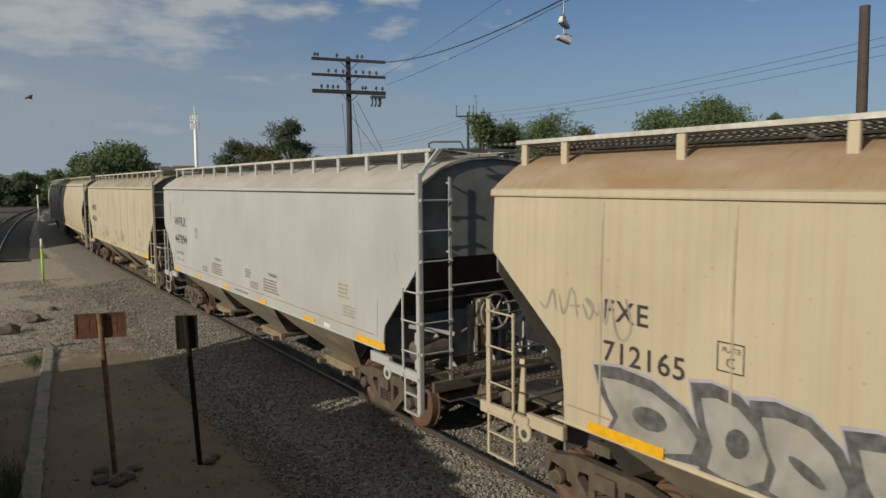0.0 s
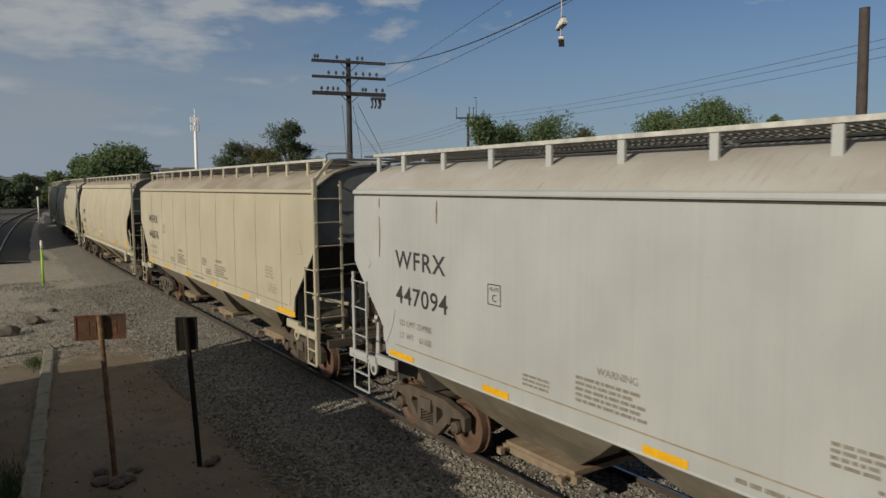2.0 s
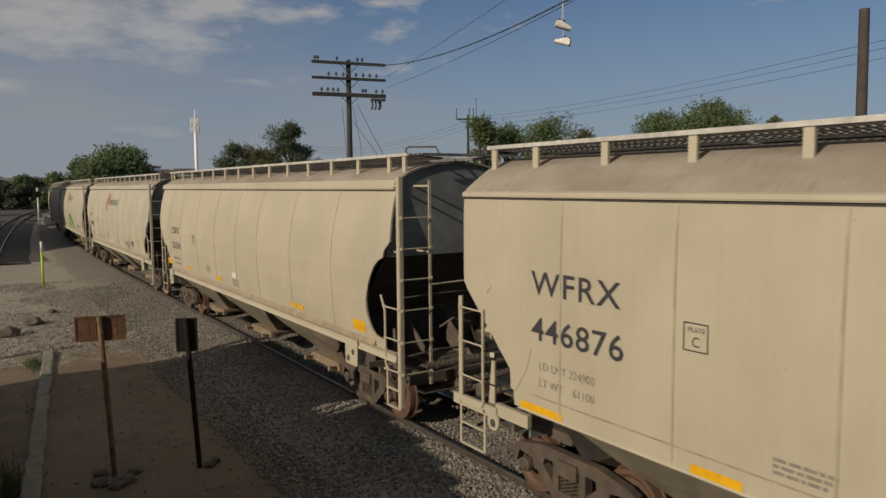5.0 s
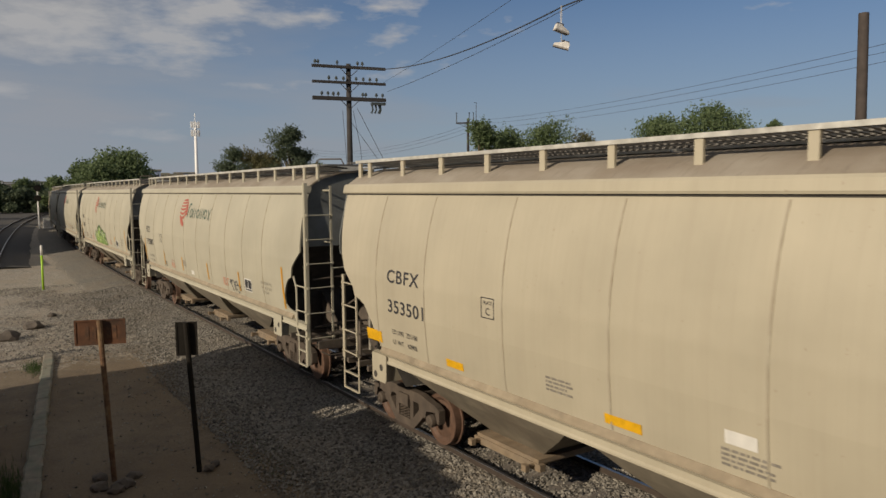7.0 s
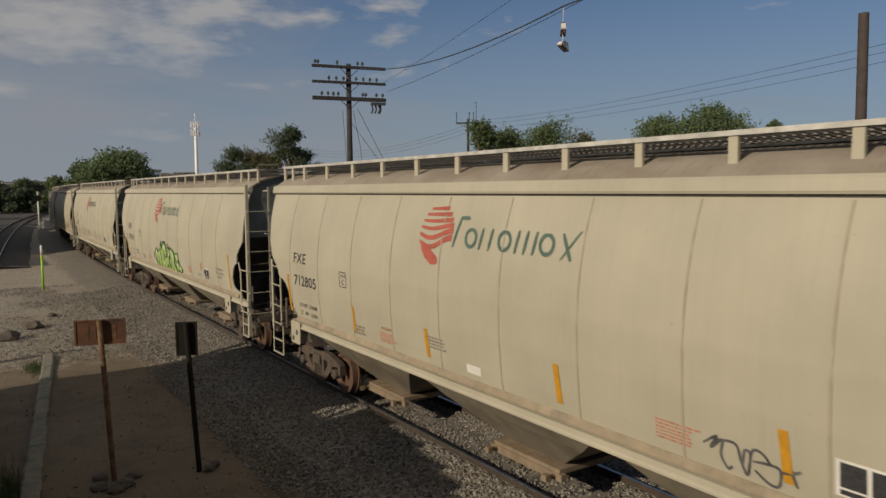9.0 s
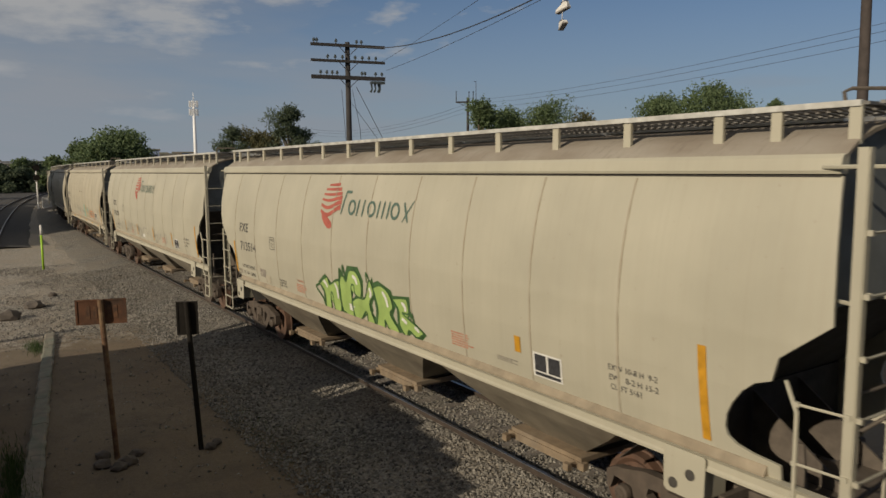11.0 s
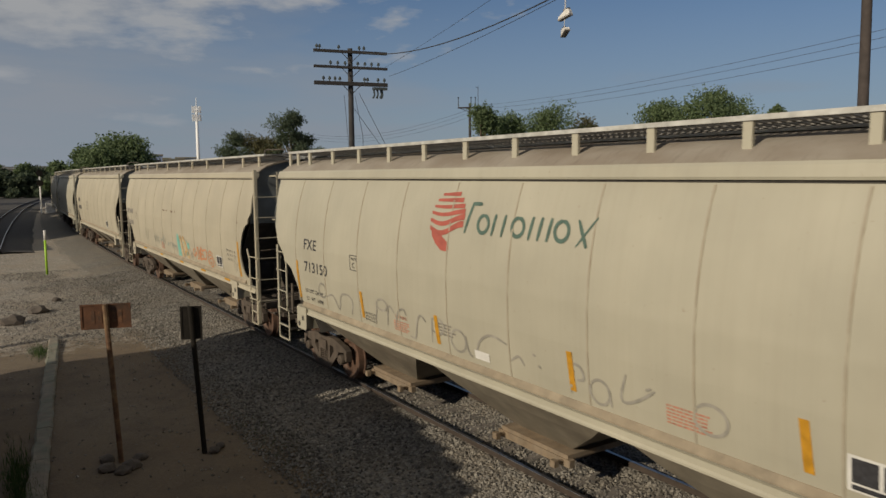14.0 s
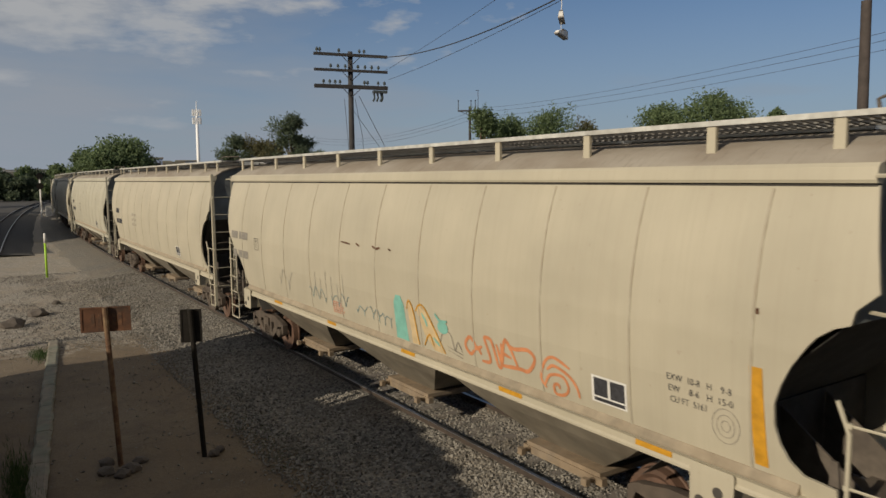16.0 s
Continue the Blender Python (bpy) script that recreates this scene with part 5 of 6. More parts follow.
            text_bars(car, y + 0.2, 2.14, 5, 1.1, 0.04, M["faint_text"], F, s + int(y * 10))
            text_bars(car, y + 1.2, 1.95, 3, 0.6, 0.035, M["faint_text"], F, s + 40 + int(y * 10))
        text_bars(car, -0.3, 2.25, 4, 0.5, 0.035, M["faint_text"], F, s + 80)
        text_bars(car, 0.6, 1.60, 1, 1.3, 0.05, M["faint_text"], F, s + 81)
        text_bars(car, -6.0, 2.5, 4, 0.5, 0.045, M["ghost_text"], F, s + 82)
        text_bars(car, -6.2, 2.1, 4, 0.6, 0.035, M["ghost_text"], F, s + 83)
        for e in (-1, 1):
            for o in ([(7.66, 2.42), (7.20, 2.36), (7.30, 2.05), (7.52, 1.72), (7.62, 1.74)], [(8.28, 3.30), (8.06, 3.10), (8.16, 2.98), (8.40, 3.02)]):
                part("corner_plate", made(prism, [(e * y, z) for y, z in o], -1.559, -1.55), M["tan" if s == 2 else "grey_white"], car)
        part("small_card", made(decal, F, -5.6, -5.3, 1.54, 1.63, 0.008), M["white"], car)
    # third kind: curved sides
    d = add_car(3, "curved", "tan", "roof", "tan covered hopper with bulging ribbed sides", RIBS_D, "ribbed")
    road_number(d, "CBFX", "353501", 6.60, 2.40, 0.22, C, 1.26, 0.30)
    plate_box(d, 3.87, 2.69, C)
    lettering(d, "LD LMT  225100", 6.5, 2.02, 0.12, M["black_text"], C)
    lettering(d, "LT WT    60900", 6.5, 1.84, 0.12, M["black_text"], C)
    marks(d, "yellow_mark", M["yellow"], [(6.9, 7.45, 1.78, 1.99), (4.4, 4.85, 1.78, 1.90), (1.0, 1.55, 1.78, 1.90), (-4.6, -4.28, 1.78, 1.90), (-5.0, -4.68, 1.78, 1.90), (-7.95, -7.45, 1.78, 1.99)], C)
    part("small_card", made(decal, C, -0.40, -0.05, 2.02, 2.16, 0.008), M["white"], d)
    text_bars(d, 2.55, 2.1, 4, 0.5, 0.03, M["faint_text"], C, 5)
    text_bars(d, 0.0, 1.94, 4, 0.6, 0.03, M["faint_text"], C, 6)
    names = (("712805", 6.89), ("713514", 6.73), ("713150", 6.65))
    cars = [add_car(4 + i, "curved_low", "cream", "roof", lab, RIBS[1:], "close") for i, lab in enumerate((
        "cream covered hopper with red emblem and black scrawl", "cream covered hopper with red emblem and lime green graffiti", "cream covered hopper with red emblem and faint grey scrawl"))]
    for i, (car, (num, y)) in enumerate(zip(cars, names)):
        road_number(car, "FXE", num, y + 0.04, 2.43, 0.22, C, 1.2, 0.27)
        plate_box(car, (4.60, 4.55, 4.42)[i], (2.62, 2.62, 2.69)[i], C)
        tapes(car, C, (1, 2, 3, 4) if i == 1 else (), (-0.3, -0.1, -0.37)[i], (7.25, 7.22, 7.05)[i])
        emblem(car, (1.75, 1.71, 1.66)[i], 3.34, C)
        ld, wt = (("224300", "61700"), ("224300", "61700"), ("224100", "61900"))[i]
        lettering(car, "LD LMT " + ld, 6.74, 1.96, 0.12, M["black_text"], C, width=0.92)
        lettering(car, "LT   WT   " + wt, 6.72, 1.78, 0.12, M["black_text"], C, width=0.88)
        cy, ry = (4.12, 4.12, 3.93)[i], (3.0, 2.98, 2.75)[i]
        for k, (line, wide) in enumerate((("CLOSE HOPPER SLIDES", 0.47), ("AND ROOF HATCHES", 0.39), ("BEFORE CAR IS MOVED", 0.47))):
            lettering(car, line, cy - 0.04 * (k == 1), 1.915 - 0.062 * k, 0.058, M["black_text"], C, width=wide)
        lettering(car, "WARNING", ry, 2.03, 0.085, M["red_text"], C)
        text_bars(car, ry + 0.06, 1.96, 5, 0.52, 0.022, M["red_text"], C, 10 + i)
        text_bars(car, -3.1, 2.03, 6, 0.52, 0.022, M["red_text"], C, 20 + i)
        text_bars(car, 1.45, 2.15, 4, 0.5, 0.03, M["faint_text"], C, 30 + i)
        part("small_card", made(decal, C, 0.05, 0.40, 1.80, 1.93, 0.008), M["white"], car)
        chequer_card(car, (-5.02, -5.0, -5.0)[i], (1.88, 1.80, 1.80)[i], C)
        ink = M["faint_text"] if i == 0 else M["black_text"]
        lettering(car, "EXW 10-8 H  9-2", -6.33, 2.20, 0.098, ink, C, width=0.72)
        lettering(car, "EW   8-2 H 15-2", -6.34, 2.08, 0.098, ink, C, width=0.72)
        lettering(car, "CU FT 5161", -6.36, 1.97, 0.098, ink, C, width=0.46)
    e, f, g = cars
    rng = random.Random(4)
    scrawl(e, [[(-3.70, 1.95), (-3.86, 2.06), (-3.78, 1.92), (-3.92, 2.04), (-3.90, 1.88), (-3.97, 1.76), (-4.02, 1.80)],
               [(-3.84, 2.02), (-4.06, 2.04), (-4.12, 1.88), (-4.18, 1.76), (-4.22, 1.98), (-4.16, 2.00), (-4.14, 1.86)],
               [(-4.20, 1.78), (-4.24, 2.02), (-4.34, 2.03), (-4.42, 1.95)],
               [(-4.24, 1.92), (-4.40, 1.94), (-4.52, 1.92), (-4.50, 1.76), (-4.40, 1.75), (-4.26, 1.84)],
               [(-4.59, 2.04), (-4.64, 1.92), (-4.68, 1.80)], [(-4.52, 1.90), (-4.64, 1.93), (-4.72, 1.97)]], 0.030, M["spray_black"], C)
    # lime letters with dark outlines
    lime = [[(1.72, 2.16), (1.34, 2.34), (1.22, 2.20), (0.78, 2.33), (0.80, 1.72), (1.08, 1.66), (1.12, 2.0), (1.2, 2.02), (1.28, 1.66), (1.52, 1.62), (1.5, 2.0)],
            [(0.80, 2.20), (0.62, 2.50), (0.45, 2.36), (0.30, 2.58), (0.03, 2.60), (-0.18, 2.40), (-0.12, 2.12), (0.10, 2.16), (0.12, 2.32), (0.25, 2.25), (0.28, 1.66), (0.70, 1.74)],
            [(0.28, 1.98), (0.02, 2.10), (-0.30, 2.14), (-0.52, 2.50), (-0.66, 2.26), (-0.46, 2.04), (-0.60, 1.66), (-0.34, 1.64), (-0.30, 1.88), (0.0, 1.66), (0.2, 1.68)],
            [(-0.66, 2.38), (-0.92, 2.46), (-1.22, 2.36), (-1.33, 2.12), (-1.22, 1.98), (-1.48, 1.70), (-1.14, 1.68), (-1.0, 1.84), (-0.95, 1.68), (-0.66, 1.68), (-0.78, 2.0)],
            [(-1.34, 2.28), (-1.82, 2.34), (-1.86, 2.10), (-1.64, 2.08), (-1.98, 1.96), (-2.28, 1.84), (-2.06, 1.72), (-1.82, 1.80), (-1.70, 1.66), (-1.52, 1.84), (-1.54, 2.1)]]
    shade = [[(p[0] * 1.0 - 0.09 + 0.18 * (p[0] > sum(q[0] for q in o) / len(o)), max(1.61, 2.0 + (p[1] - 2.0) * 1.16)) for p in o] for o in lime]
    blobs(f, shade, M["spray_dark_green"], C, 0.005)
    blobs(f, lime, M["spray_green"], C, 0.011)
    scrawl(f, [o + [o[0]] for o in lime], 0.034, M["spray_dark_green"], C, 0.016)
    scrawl(f, [[(1.70, 2.16), (1.92, 2.06), (1.62, 1.86), (1.56, 1.64)], [(0.75, 2.38), (0.72, 2.58), (0.60, 2.44), (0.58, 2.66), (0.46, 2.42)], [(-0.42, 2.44), (-0.40, 2.62), (-0.52, 2.50)], [(-1.92, 1.98), (-1.95, 2.12), (-2.02, 1.96)]], 0.05, M["spray_dark_green"], C, 0.014)
    scrawl(f, [[(1.52, 2.24), (1.40, 2.20), (1.34, 2.12)], [(0.98, 2.26), (0.88, 2.15), (0.86, 1.95)], [(0.16, 2.50), (0.03, 2.46), (-0.03, 2.36)], [(-0.50, 2.36), (-0.56, 2.26), (-0.5, 2.18)], [(-1.0, 2.36), (-1.12, 2.24), (-1.16, 2.10)], [(-1.66, 2.26), (-1.76, 2.2), (-1.76, 2.12)], [(-1.62, 1.98), (-1.78, 1.92)], [(-2.02, 1.9), (-2.16, 1.84)]], 0.075, M["white"], C, 0.018)
    part("reflector_strip", made(decal, C, -4.76, -4.64, 2.05, 2.27, 0.009), M["orange_tape"], f)
    text_bars(f, -4.23, 1.90, 3, 0.45, 0.014, M["faint_text"], C, 77)
    part("worn_patch", made(decal, C, 5.0, 5.4, 1.86, 2.06, 0.006), M["worn"], f)
    part("worn_patch", made(decal, C, 5.38, 5.74, 1.95, 2.14, 0.006), M["rib"], f)
    part("worn_patch", made(decal, C, 6.84, 7.18, 1.76, 1.88, 0.006), M["worn"], f)
    part("worn_patch", made(decal, C, 4.72, 5.05, 1.74, 1.95, 0.006), M["rib"], f)
    # faded cursive: loops, stems and hooks
    def ring(y, z, r, q):
        return [(y + r * math.cos(a), z + q * math.sin(a)) for a in (0.6 + k * 0.62 for k in range(11))]
    words = [ring(5.82, 2.10, 0.18, 0.15), [(5.62, 2.0), (5.3, 2.06), (5.05, 1.82), (4.9, 2.12), (4.55, 2.16), (4.42, 2.02), (4.5, 1.8)],
             [(3.52, 1.80), (3.44, 2.0), (3.40, 2.2)], ring(3.22, 2.18, 0.20, 0.10),
             [(3.05, 1.84), (3.0, 2.1), (2.92, 2.2), (2.78, 2.1)], [(2.75, 1.85), (2.66, 2.12), (2.45, 2.22), (2.36, 2.12)],
             [(2.28, 1.78), (2.1, 1.80), (2.0, 2.10), (1.88, 2.2), (1.74, 2.12)], [(1.58, 1.80), (1.54, 2.22)], [(1.56, 2.02), (1.34, 1.98), (1.20, 2.12), (1.34, 2.24), (1.54, 2.2)],
             ring(0.82, 1.98, 0.20, 0.17), [(0.62, 2.1), (0.56, 1.86), (0.46, 1.80)], [(0.38, 1.82), (0.26, 2.08), (-0.02, 2.22), (-0.38, 2.16)],
             [(-0.45, 1.94), (-0.62, 2.04), (-0.74, 1.94)], [(-0.92, 2.14), (-0.98, 2.12)], [(-1.02, 2.0), (-1.08, 1.98)],
             [(-1.62, 1.78), (-1.66, 2.02)], [(-1.62, 2.18), (-1.80, 2.16), (-1.86, 2.02), (-1.74, 1.98)],
             ring(-2.12, 1.92, 0.16, 0.15), [(-2.26, 2.0), (-2.30, 1.78)], [(-2.54, 2.24), (-2.46, 1.98), (-2.52, 1.90), (-2.72, 1.98), (-2.95, 2.14)], [(-2.9, 2.16), (-2.82, 2.12)],
             ring(-3.65, 2.02, 0.2, 0.16)]
    scrawl(g, words, 0.040, M["spray_grey"], C)
    # tan car with small coloured graffiti
    h = add_car(7, "curved", "tan", "roof", "dusty tan covered hopper with orange and teal graffiti", [-7.82 + 1.5 * i for i in range(11)])
    lettering(h, "EXW  10-8   H    9-8", -6.84, 2.37, 0.10, M["black_text"], C, width=0.78)
    lettering(h, "EW    8-6   H  15-0", -6.86, 2.25, 0.10, M["black_text"], C, width=0.78)
    lettering(h, "CU FT  5161", -6.88, 2.13, 0.10, M["black_text"], C, width=0.45)
    for r in (0.155, 0.10, 0.05):
        o = oval(-7.55, 2.04, r, r * 1.15, 20)
        scrawl(h, [o + [o[0]]], 0.006, M["faint_text"], C)
    text_bars(h, 8.05, 2.9, 1, 1.0, 0.2, M["faint_text"], C, 61)
    text_bars(h, 7.95, 2.4, 1, 1.2, 0.2, M["faint_text"], C, 62)
    plate_box(h, 6.2, 2.7, C)
    chequer_card(h, -6.02, 1.83, C)
    part("reflector_strip", made(decal, C, -8.0, -7.86, 1.76, 2.72, 0.008, -1, 0.06), M["orange_tape"], h)
    for y0, y1 in ((-7.2, -6.7), (-4.7, -4.2), (-1.9, -1.45), (1.2, 1.6), (4.2, 4.7)):
        part("yellow_mark", made(box, -1.571, -1.562, y0, y1, 1.50, 1.56), M["orange_tape"], h)
    blobs(h, [[(-0.98, 2.36), (-1.06, 2.50), (-1.22, 2.50), (-1.32, 2.36), (-1.40, 1.73), (-0.98, 1.73)], oval(-2.50, 2.16, 0.15, 0.10), [(-0.42, 1.60), (-0.50, 1.66), (-0.95, 1.66), (-1.0, 1.57), (-0.9, 1.5), (-0.5, 1.5)]], M["spray_teal"], C, 0.008)
    blobs(h, [[(-1.44, 2.40), (-1.54, 2.44), (-1.66, 2.2), (-1.74, 1.74), (-1.52, 1.72)], [(-1.72, 2.36), (-1.86, 2.42), (-2.06, 2.30), (-2.50, 1.73), (-2.2, 1.73), (-1.95, 1.95)]], M["spray_peach"], C, 0.007)
    scrawl(h, [[(-1.42, 2.30), (-1.50, 2.46), (-1.64, 2.28), (-1.74, 1.74)], [(-1.70, 2.30), (-1.86, 2.44), (-2.08, 2.32), (-2.52, 1.74)], [(-1.9, 1.76), (-2.1, 1.98), (-2.2, 1.8)]], 0.030, M["orange_tape"], C, 0.012)
    scrawl(h, [[(-1.90, 2.30), (-2.0, 2.2), (-2.05, 2.1)], [(-2.2, 1.95), (-2.38, 1.84)], [(-2.30, 2.36), (-2.44, 2.26), (-2.64, 2.28)]], 0.05, M["spray_teal"], C, 0.013)
    scrawl(h, [[(-2.4, 1.9), (-2.5, 2.08), (-2.7, 2.1), (-2.8, 1.86), (-2.9, 2.0), (-3.0, 1.86)], [(-2.6, 1.88), (-3.0, 1.82)], [(-2.62, 1.82), (-3.0, 1.76)]], 0.022, M["worn"], C)
    scrawl(h, [squiggle(rng, 2.75, 1.86, 0.9, 0.34, 6), squiggle(rng, 1.7, 1.86, 0.9, 0.36, 6), squiggle(rng, 0.55, 1.90, 0.5, 0.24, 4), squiggle(rng, -0.05, 1.86, 0.85, 0.3, 7)], 0.024, M["spray_slate"], C)
    scrawl(h, [[(2.7 - 0.28 * k, 2.0), (2.68 - 0.27 * k, 2.62 - 0.1 * (k % 3))] for k in range(7)] + [squiggle(rng, 4.6, 1.9, 0.9, 0.5, 4)], 0.018, M["spray_grey"], C)
    text_bars(h, 1.6, 2.0, 6, 0.5, 0.024, M["red_text"], C, 71)
    scrawl(h, [[(1.1, 3.27), (0.7, 3.25)], [(0.45, 3.28), (0.3, 3.24)], [(-0.2, 3.28), (-0.35, 3.24), (-0.5, 3.27)], [(-0.8, 3.27), (-0.9, 3.25)], [(-7.86, 3.28), (-7.86, 3.22)]], 0.04, M["rust_sign"], C)
    for ob in h.children:
        if ob.name.split(".")[0] in ("white_card", "dark_panel", "yellow_mark"):
            ob.location.y += 0.3
    scrawl(h, [[(-3.39, 2.02), (-3.23, 2.15), (-3.1, 2.01), (-3.23, 1.89), (-3.39, 2.02), (-3.5, 1.93)], [(-3.35, 1.98), (-3.52, 2.06)],
               [(-3.50, 1.84), (-3.71, 1.88), (-3.62, 2.13), (-3.6, 2.21), (-3.76, 2.18), (-3.89, 1.85), (-3.96, 1.89), (-3.87, 2.16)],
               [(-3.98, 2.2), (-3.98, 1.89), (-4.08, 2.27), (-4.35, 1.89)], [(-4.19, 2.02), (-3.98, 2.07)],
               [(-4.08, 2.24), (-4.25, 2.17), (-4.55, 2.21), (-4.69, 2.11), (-4.55, 1.92), (-4.35, 1.91), (-3.94, 1.87)]], 0.055, M["spray_orange"], C)
    scrawl(h, [[(-5.15, 1.82), (-5.12, 1.88), (-5.04, 1.84), (-5.07, 1.74), (-5.24, 1.77), (-5.31, 1.88), (-5.21, 2.0), (-4.98, 1.97), (-4.87, 1.82)],
               [(-4.89, 1.78), (-4.8, 1.9), (-4.89, 2.13), (-5.06, 2.22), (-5.35, 2.13)], [(-4.92, 2.03), (-5.06, 2.11), (-5.32, 2.04), (-5.46, 1.92), (-5.5, 1.79)]], 0.042, M["spray_orange"], C)
    # the rest of the train, farther back
    for i in range(8, 13):
        car = add_car(i, "curved", "cream" if i % 2 else "tan", "roof", "dusty covered hopper farther back in the train", RIBS)
        text_bars(car, 7.1, 2.92, 1, 0.7, 0.22, M["black_text"], C, 90 + i)
        text_bars(car, 7.1, 2.43, 1, 1.1, 0.22, M["black_text"], C, 95 + i)
        text_bars(car, 3.2, 2.9, 3, 1.0, 0.12, M["ghost_text"], C, 100 + i)
        chequer_card(car, -4.6, 1.82, C)


build_train()


# ---- beside the track ----
def sign_board(name, label, base, top, w, h, lean, plate_mat, post_mat, turn):
    root = tagged(new(name), label, "sign")
    root.matrix_basis = pose(*base, 0, 0, turn)
    bm = bmesh.new()
    tube(bm, [(0, 0, -0.05), (lean * 0.5, 0, top * 0.5), (lean, 0, top)], 0.044, 10)
    part("post", bm, M[post_mat], root, smooth=True)
    bm = bmesh.new()
    box(bm, lean - w / 2, lean + w / 2, 0.045, 0.06, top - h, top)
    bmesh.ops.bevel(bm, geom=bm.edges[:], offset=0.004, segments=1)
    part("plate", bm, M[plate_mat], root)
    bm = bmesh.new()
    for x0, x1, z0, z1 in ((-w / 2, w / 2, top - 0.03, top), (-w / 2, w / 2, top - h, top - h + 0.03), (-w / 2, -w / 2 + 0.03, top - h + 0.03, top - 0.03), (w / 2 - 0.03, w / 2, top - h + 0.03, top - 0.03)):
        box(bm, lean + x0, lean + x1, 0.034, 0.045, z0, z1)
    part("frame", bm, M[plate_mat], root)
    return root


rusty = sign_board("track_sign", "rusted rectangular sign plate on a rusty leaning post", (1.85, 12.78, -0.34), 2.75, 0.78, 0.42, -0.12, "rust_sign", "rust_post", -18)
for x in (-0.20, -0.09, 0.13, 0.22):
    part("worn_mark", made(box, -0.12 + x - 0.03, -0.12 + x + 0.03, 0.039, 0.046, 2.43, 2.64), M["sign_mark"], rusty)
sign_board("track_sign", "black upright sign board on a black post", (3.15, 12.41, -0.34), 2.62, 0.36, 0.58, -0.14, "black_sign", "black_sign", -25)


def rock(bm, c, r, seed, flat=0.6):
    bmesh.ops.create_icosphere(bm, subdivisions=2, radius=r, matrix=Matrix.Translation(c))
    for v in bm.verts:
        d = v.co - Vector(c)
        k = 1 + 0.35 * noise.noise(d * (1.6 / r) + Vector((seed, 0, 0)))
        v.co = Vector(c) + Vector((d.x * k, d.y * k, d.z * k * flat))


for i, (x, y, r) in enumerate(((1.60, 12.55, 0.15), (1.95, 12.45, 0.16), (2.15, 12.75, 0.12), (1.65, 12.95, 0.14), (1.8, 12.3, 0.13), (3.3, 12.35, 0.1), (3.45, 12.5, 0.09))):
    tagged(new("stone", mesh_of("stone", made(rock, (x, y, -0.30), r, i), M["stone"])), "dark rough stone at a sign post's foot", "stone", group="stones at the sign posts")
for i, (x, y, r) in enumerate(((1.82, 29.2, 0.34), (5.56, 34.8, 0.2), (0.95, 27.4, 0.4), (2.6, 31.5, 0.16), (4.2, 26.0, 0.12))):
    tagged(new("stone", mesh_of("stone", made(rock, (x, y, -0.28), r, i + 20), M["stone"])), "rough stone lying on the gravel", "stone", group="stones on the gravel")


def kerb():
    root = tagged(new("kerb"), "worn concrete kerb of an old platform edge", "kerb", kind="structure")
    for i in range(8):
        bm = bmesh.new()
        rings = []
        for k in range(9):
            t = (i + 0.985 * k / 8) / 8
            cx, cy = 0.30 + 1.55 * t, 10.0 + 13.9 * t
            wob = [0.035 * noise.noise(Vector((cy * 2.3, j * 5.1, 3))) + 0.02 * noise.noise(Vector((cy * 7, j * 3.3, 8))) for j in range(6)]
            drop = 0.03 * noise.noise(Vector((cy * 0.9, 2.0, 5.0)))
            rings.append([bm.verts.new((cx + dx + wob[j], cy, z + drop - abs(wob[j]) * 0.8)) for j, (dx, z) in enumerate(((-0.14, -0.45), (-0.14, -0.26), (-0.10, -0.235), (0.10, -0.235), (0.14, -0.26), (0.14, -0.45)))])
        for r0, r1 in zip(rings, rings[1:]):
            for k in range(6):
                bm.faces.new((r0[k], r0[(k + 1) % 6], r1[(k + 1) % 6], r1[k]))
        bm.faces.new(rings[0]); bm.faces.new(rings[-1])
        part("kerb_stone", bm, M["kerb"], root)


kerb()


def marker():
    root = tagged(new("marker_post"), "slim lime green marker post with a white top", "marker post")
    root.location = (3.04, 40.5, -0.36)
    part("post", made(tube, [(0, 0, 0), (0, 0, 1.75)], 0.055, 8), M["marker_green"], root, smooth=True)
    part("top", made(tube, [(0, 0, 1.75), (0, 0, 2.25)], 0.056, 8), M["white"], root, smooth=True)


marker()


def tuft_patch(name, cx, cy, rx, ry, count, seed, height=0.16):
    rng = np.random.default_rng(seed)
    V, Fc = [], []
    for i in range(count):
        x, y = cx + rx * rng.normal() * 0.5, cy + ry * rng.normal() * 0.5
        a, l, h = rng.uniform(0, math.tau), rng.uniform(0.02, 0.07), height * rng.uniform(0.4, 1.2)
        n = len(V)
        V += [(x, y, -0.33), (x + 0.012 * math.cos(a), y + 0.012 * math.sin(a), -0.33), (x + l * math.sin(a), y + l * math.cos(a), -0.33 + h)]
        Fc.append((n, n + 1, n + 2))
    me = bpy.data.meshes.new(name)
    me.from_pydata(V, [], Fc)
    me.materials.append(M["grass"])
    tagged(new(name, me), "low green weeds along the kerb", "grass", kind="stuff")


tuft_patch("weeds", 0.35, 12.6, 0.25, 1.6, 1600, 1)
tuft_patch("weeds", 1.35, 22.3, 0.25, 0.8, 500, 2)
tuft_patch("weeds", 4.3, 12.6, 0.5, 2.0, 300, 3, 0.06)


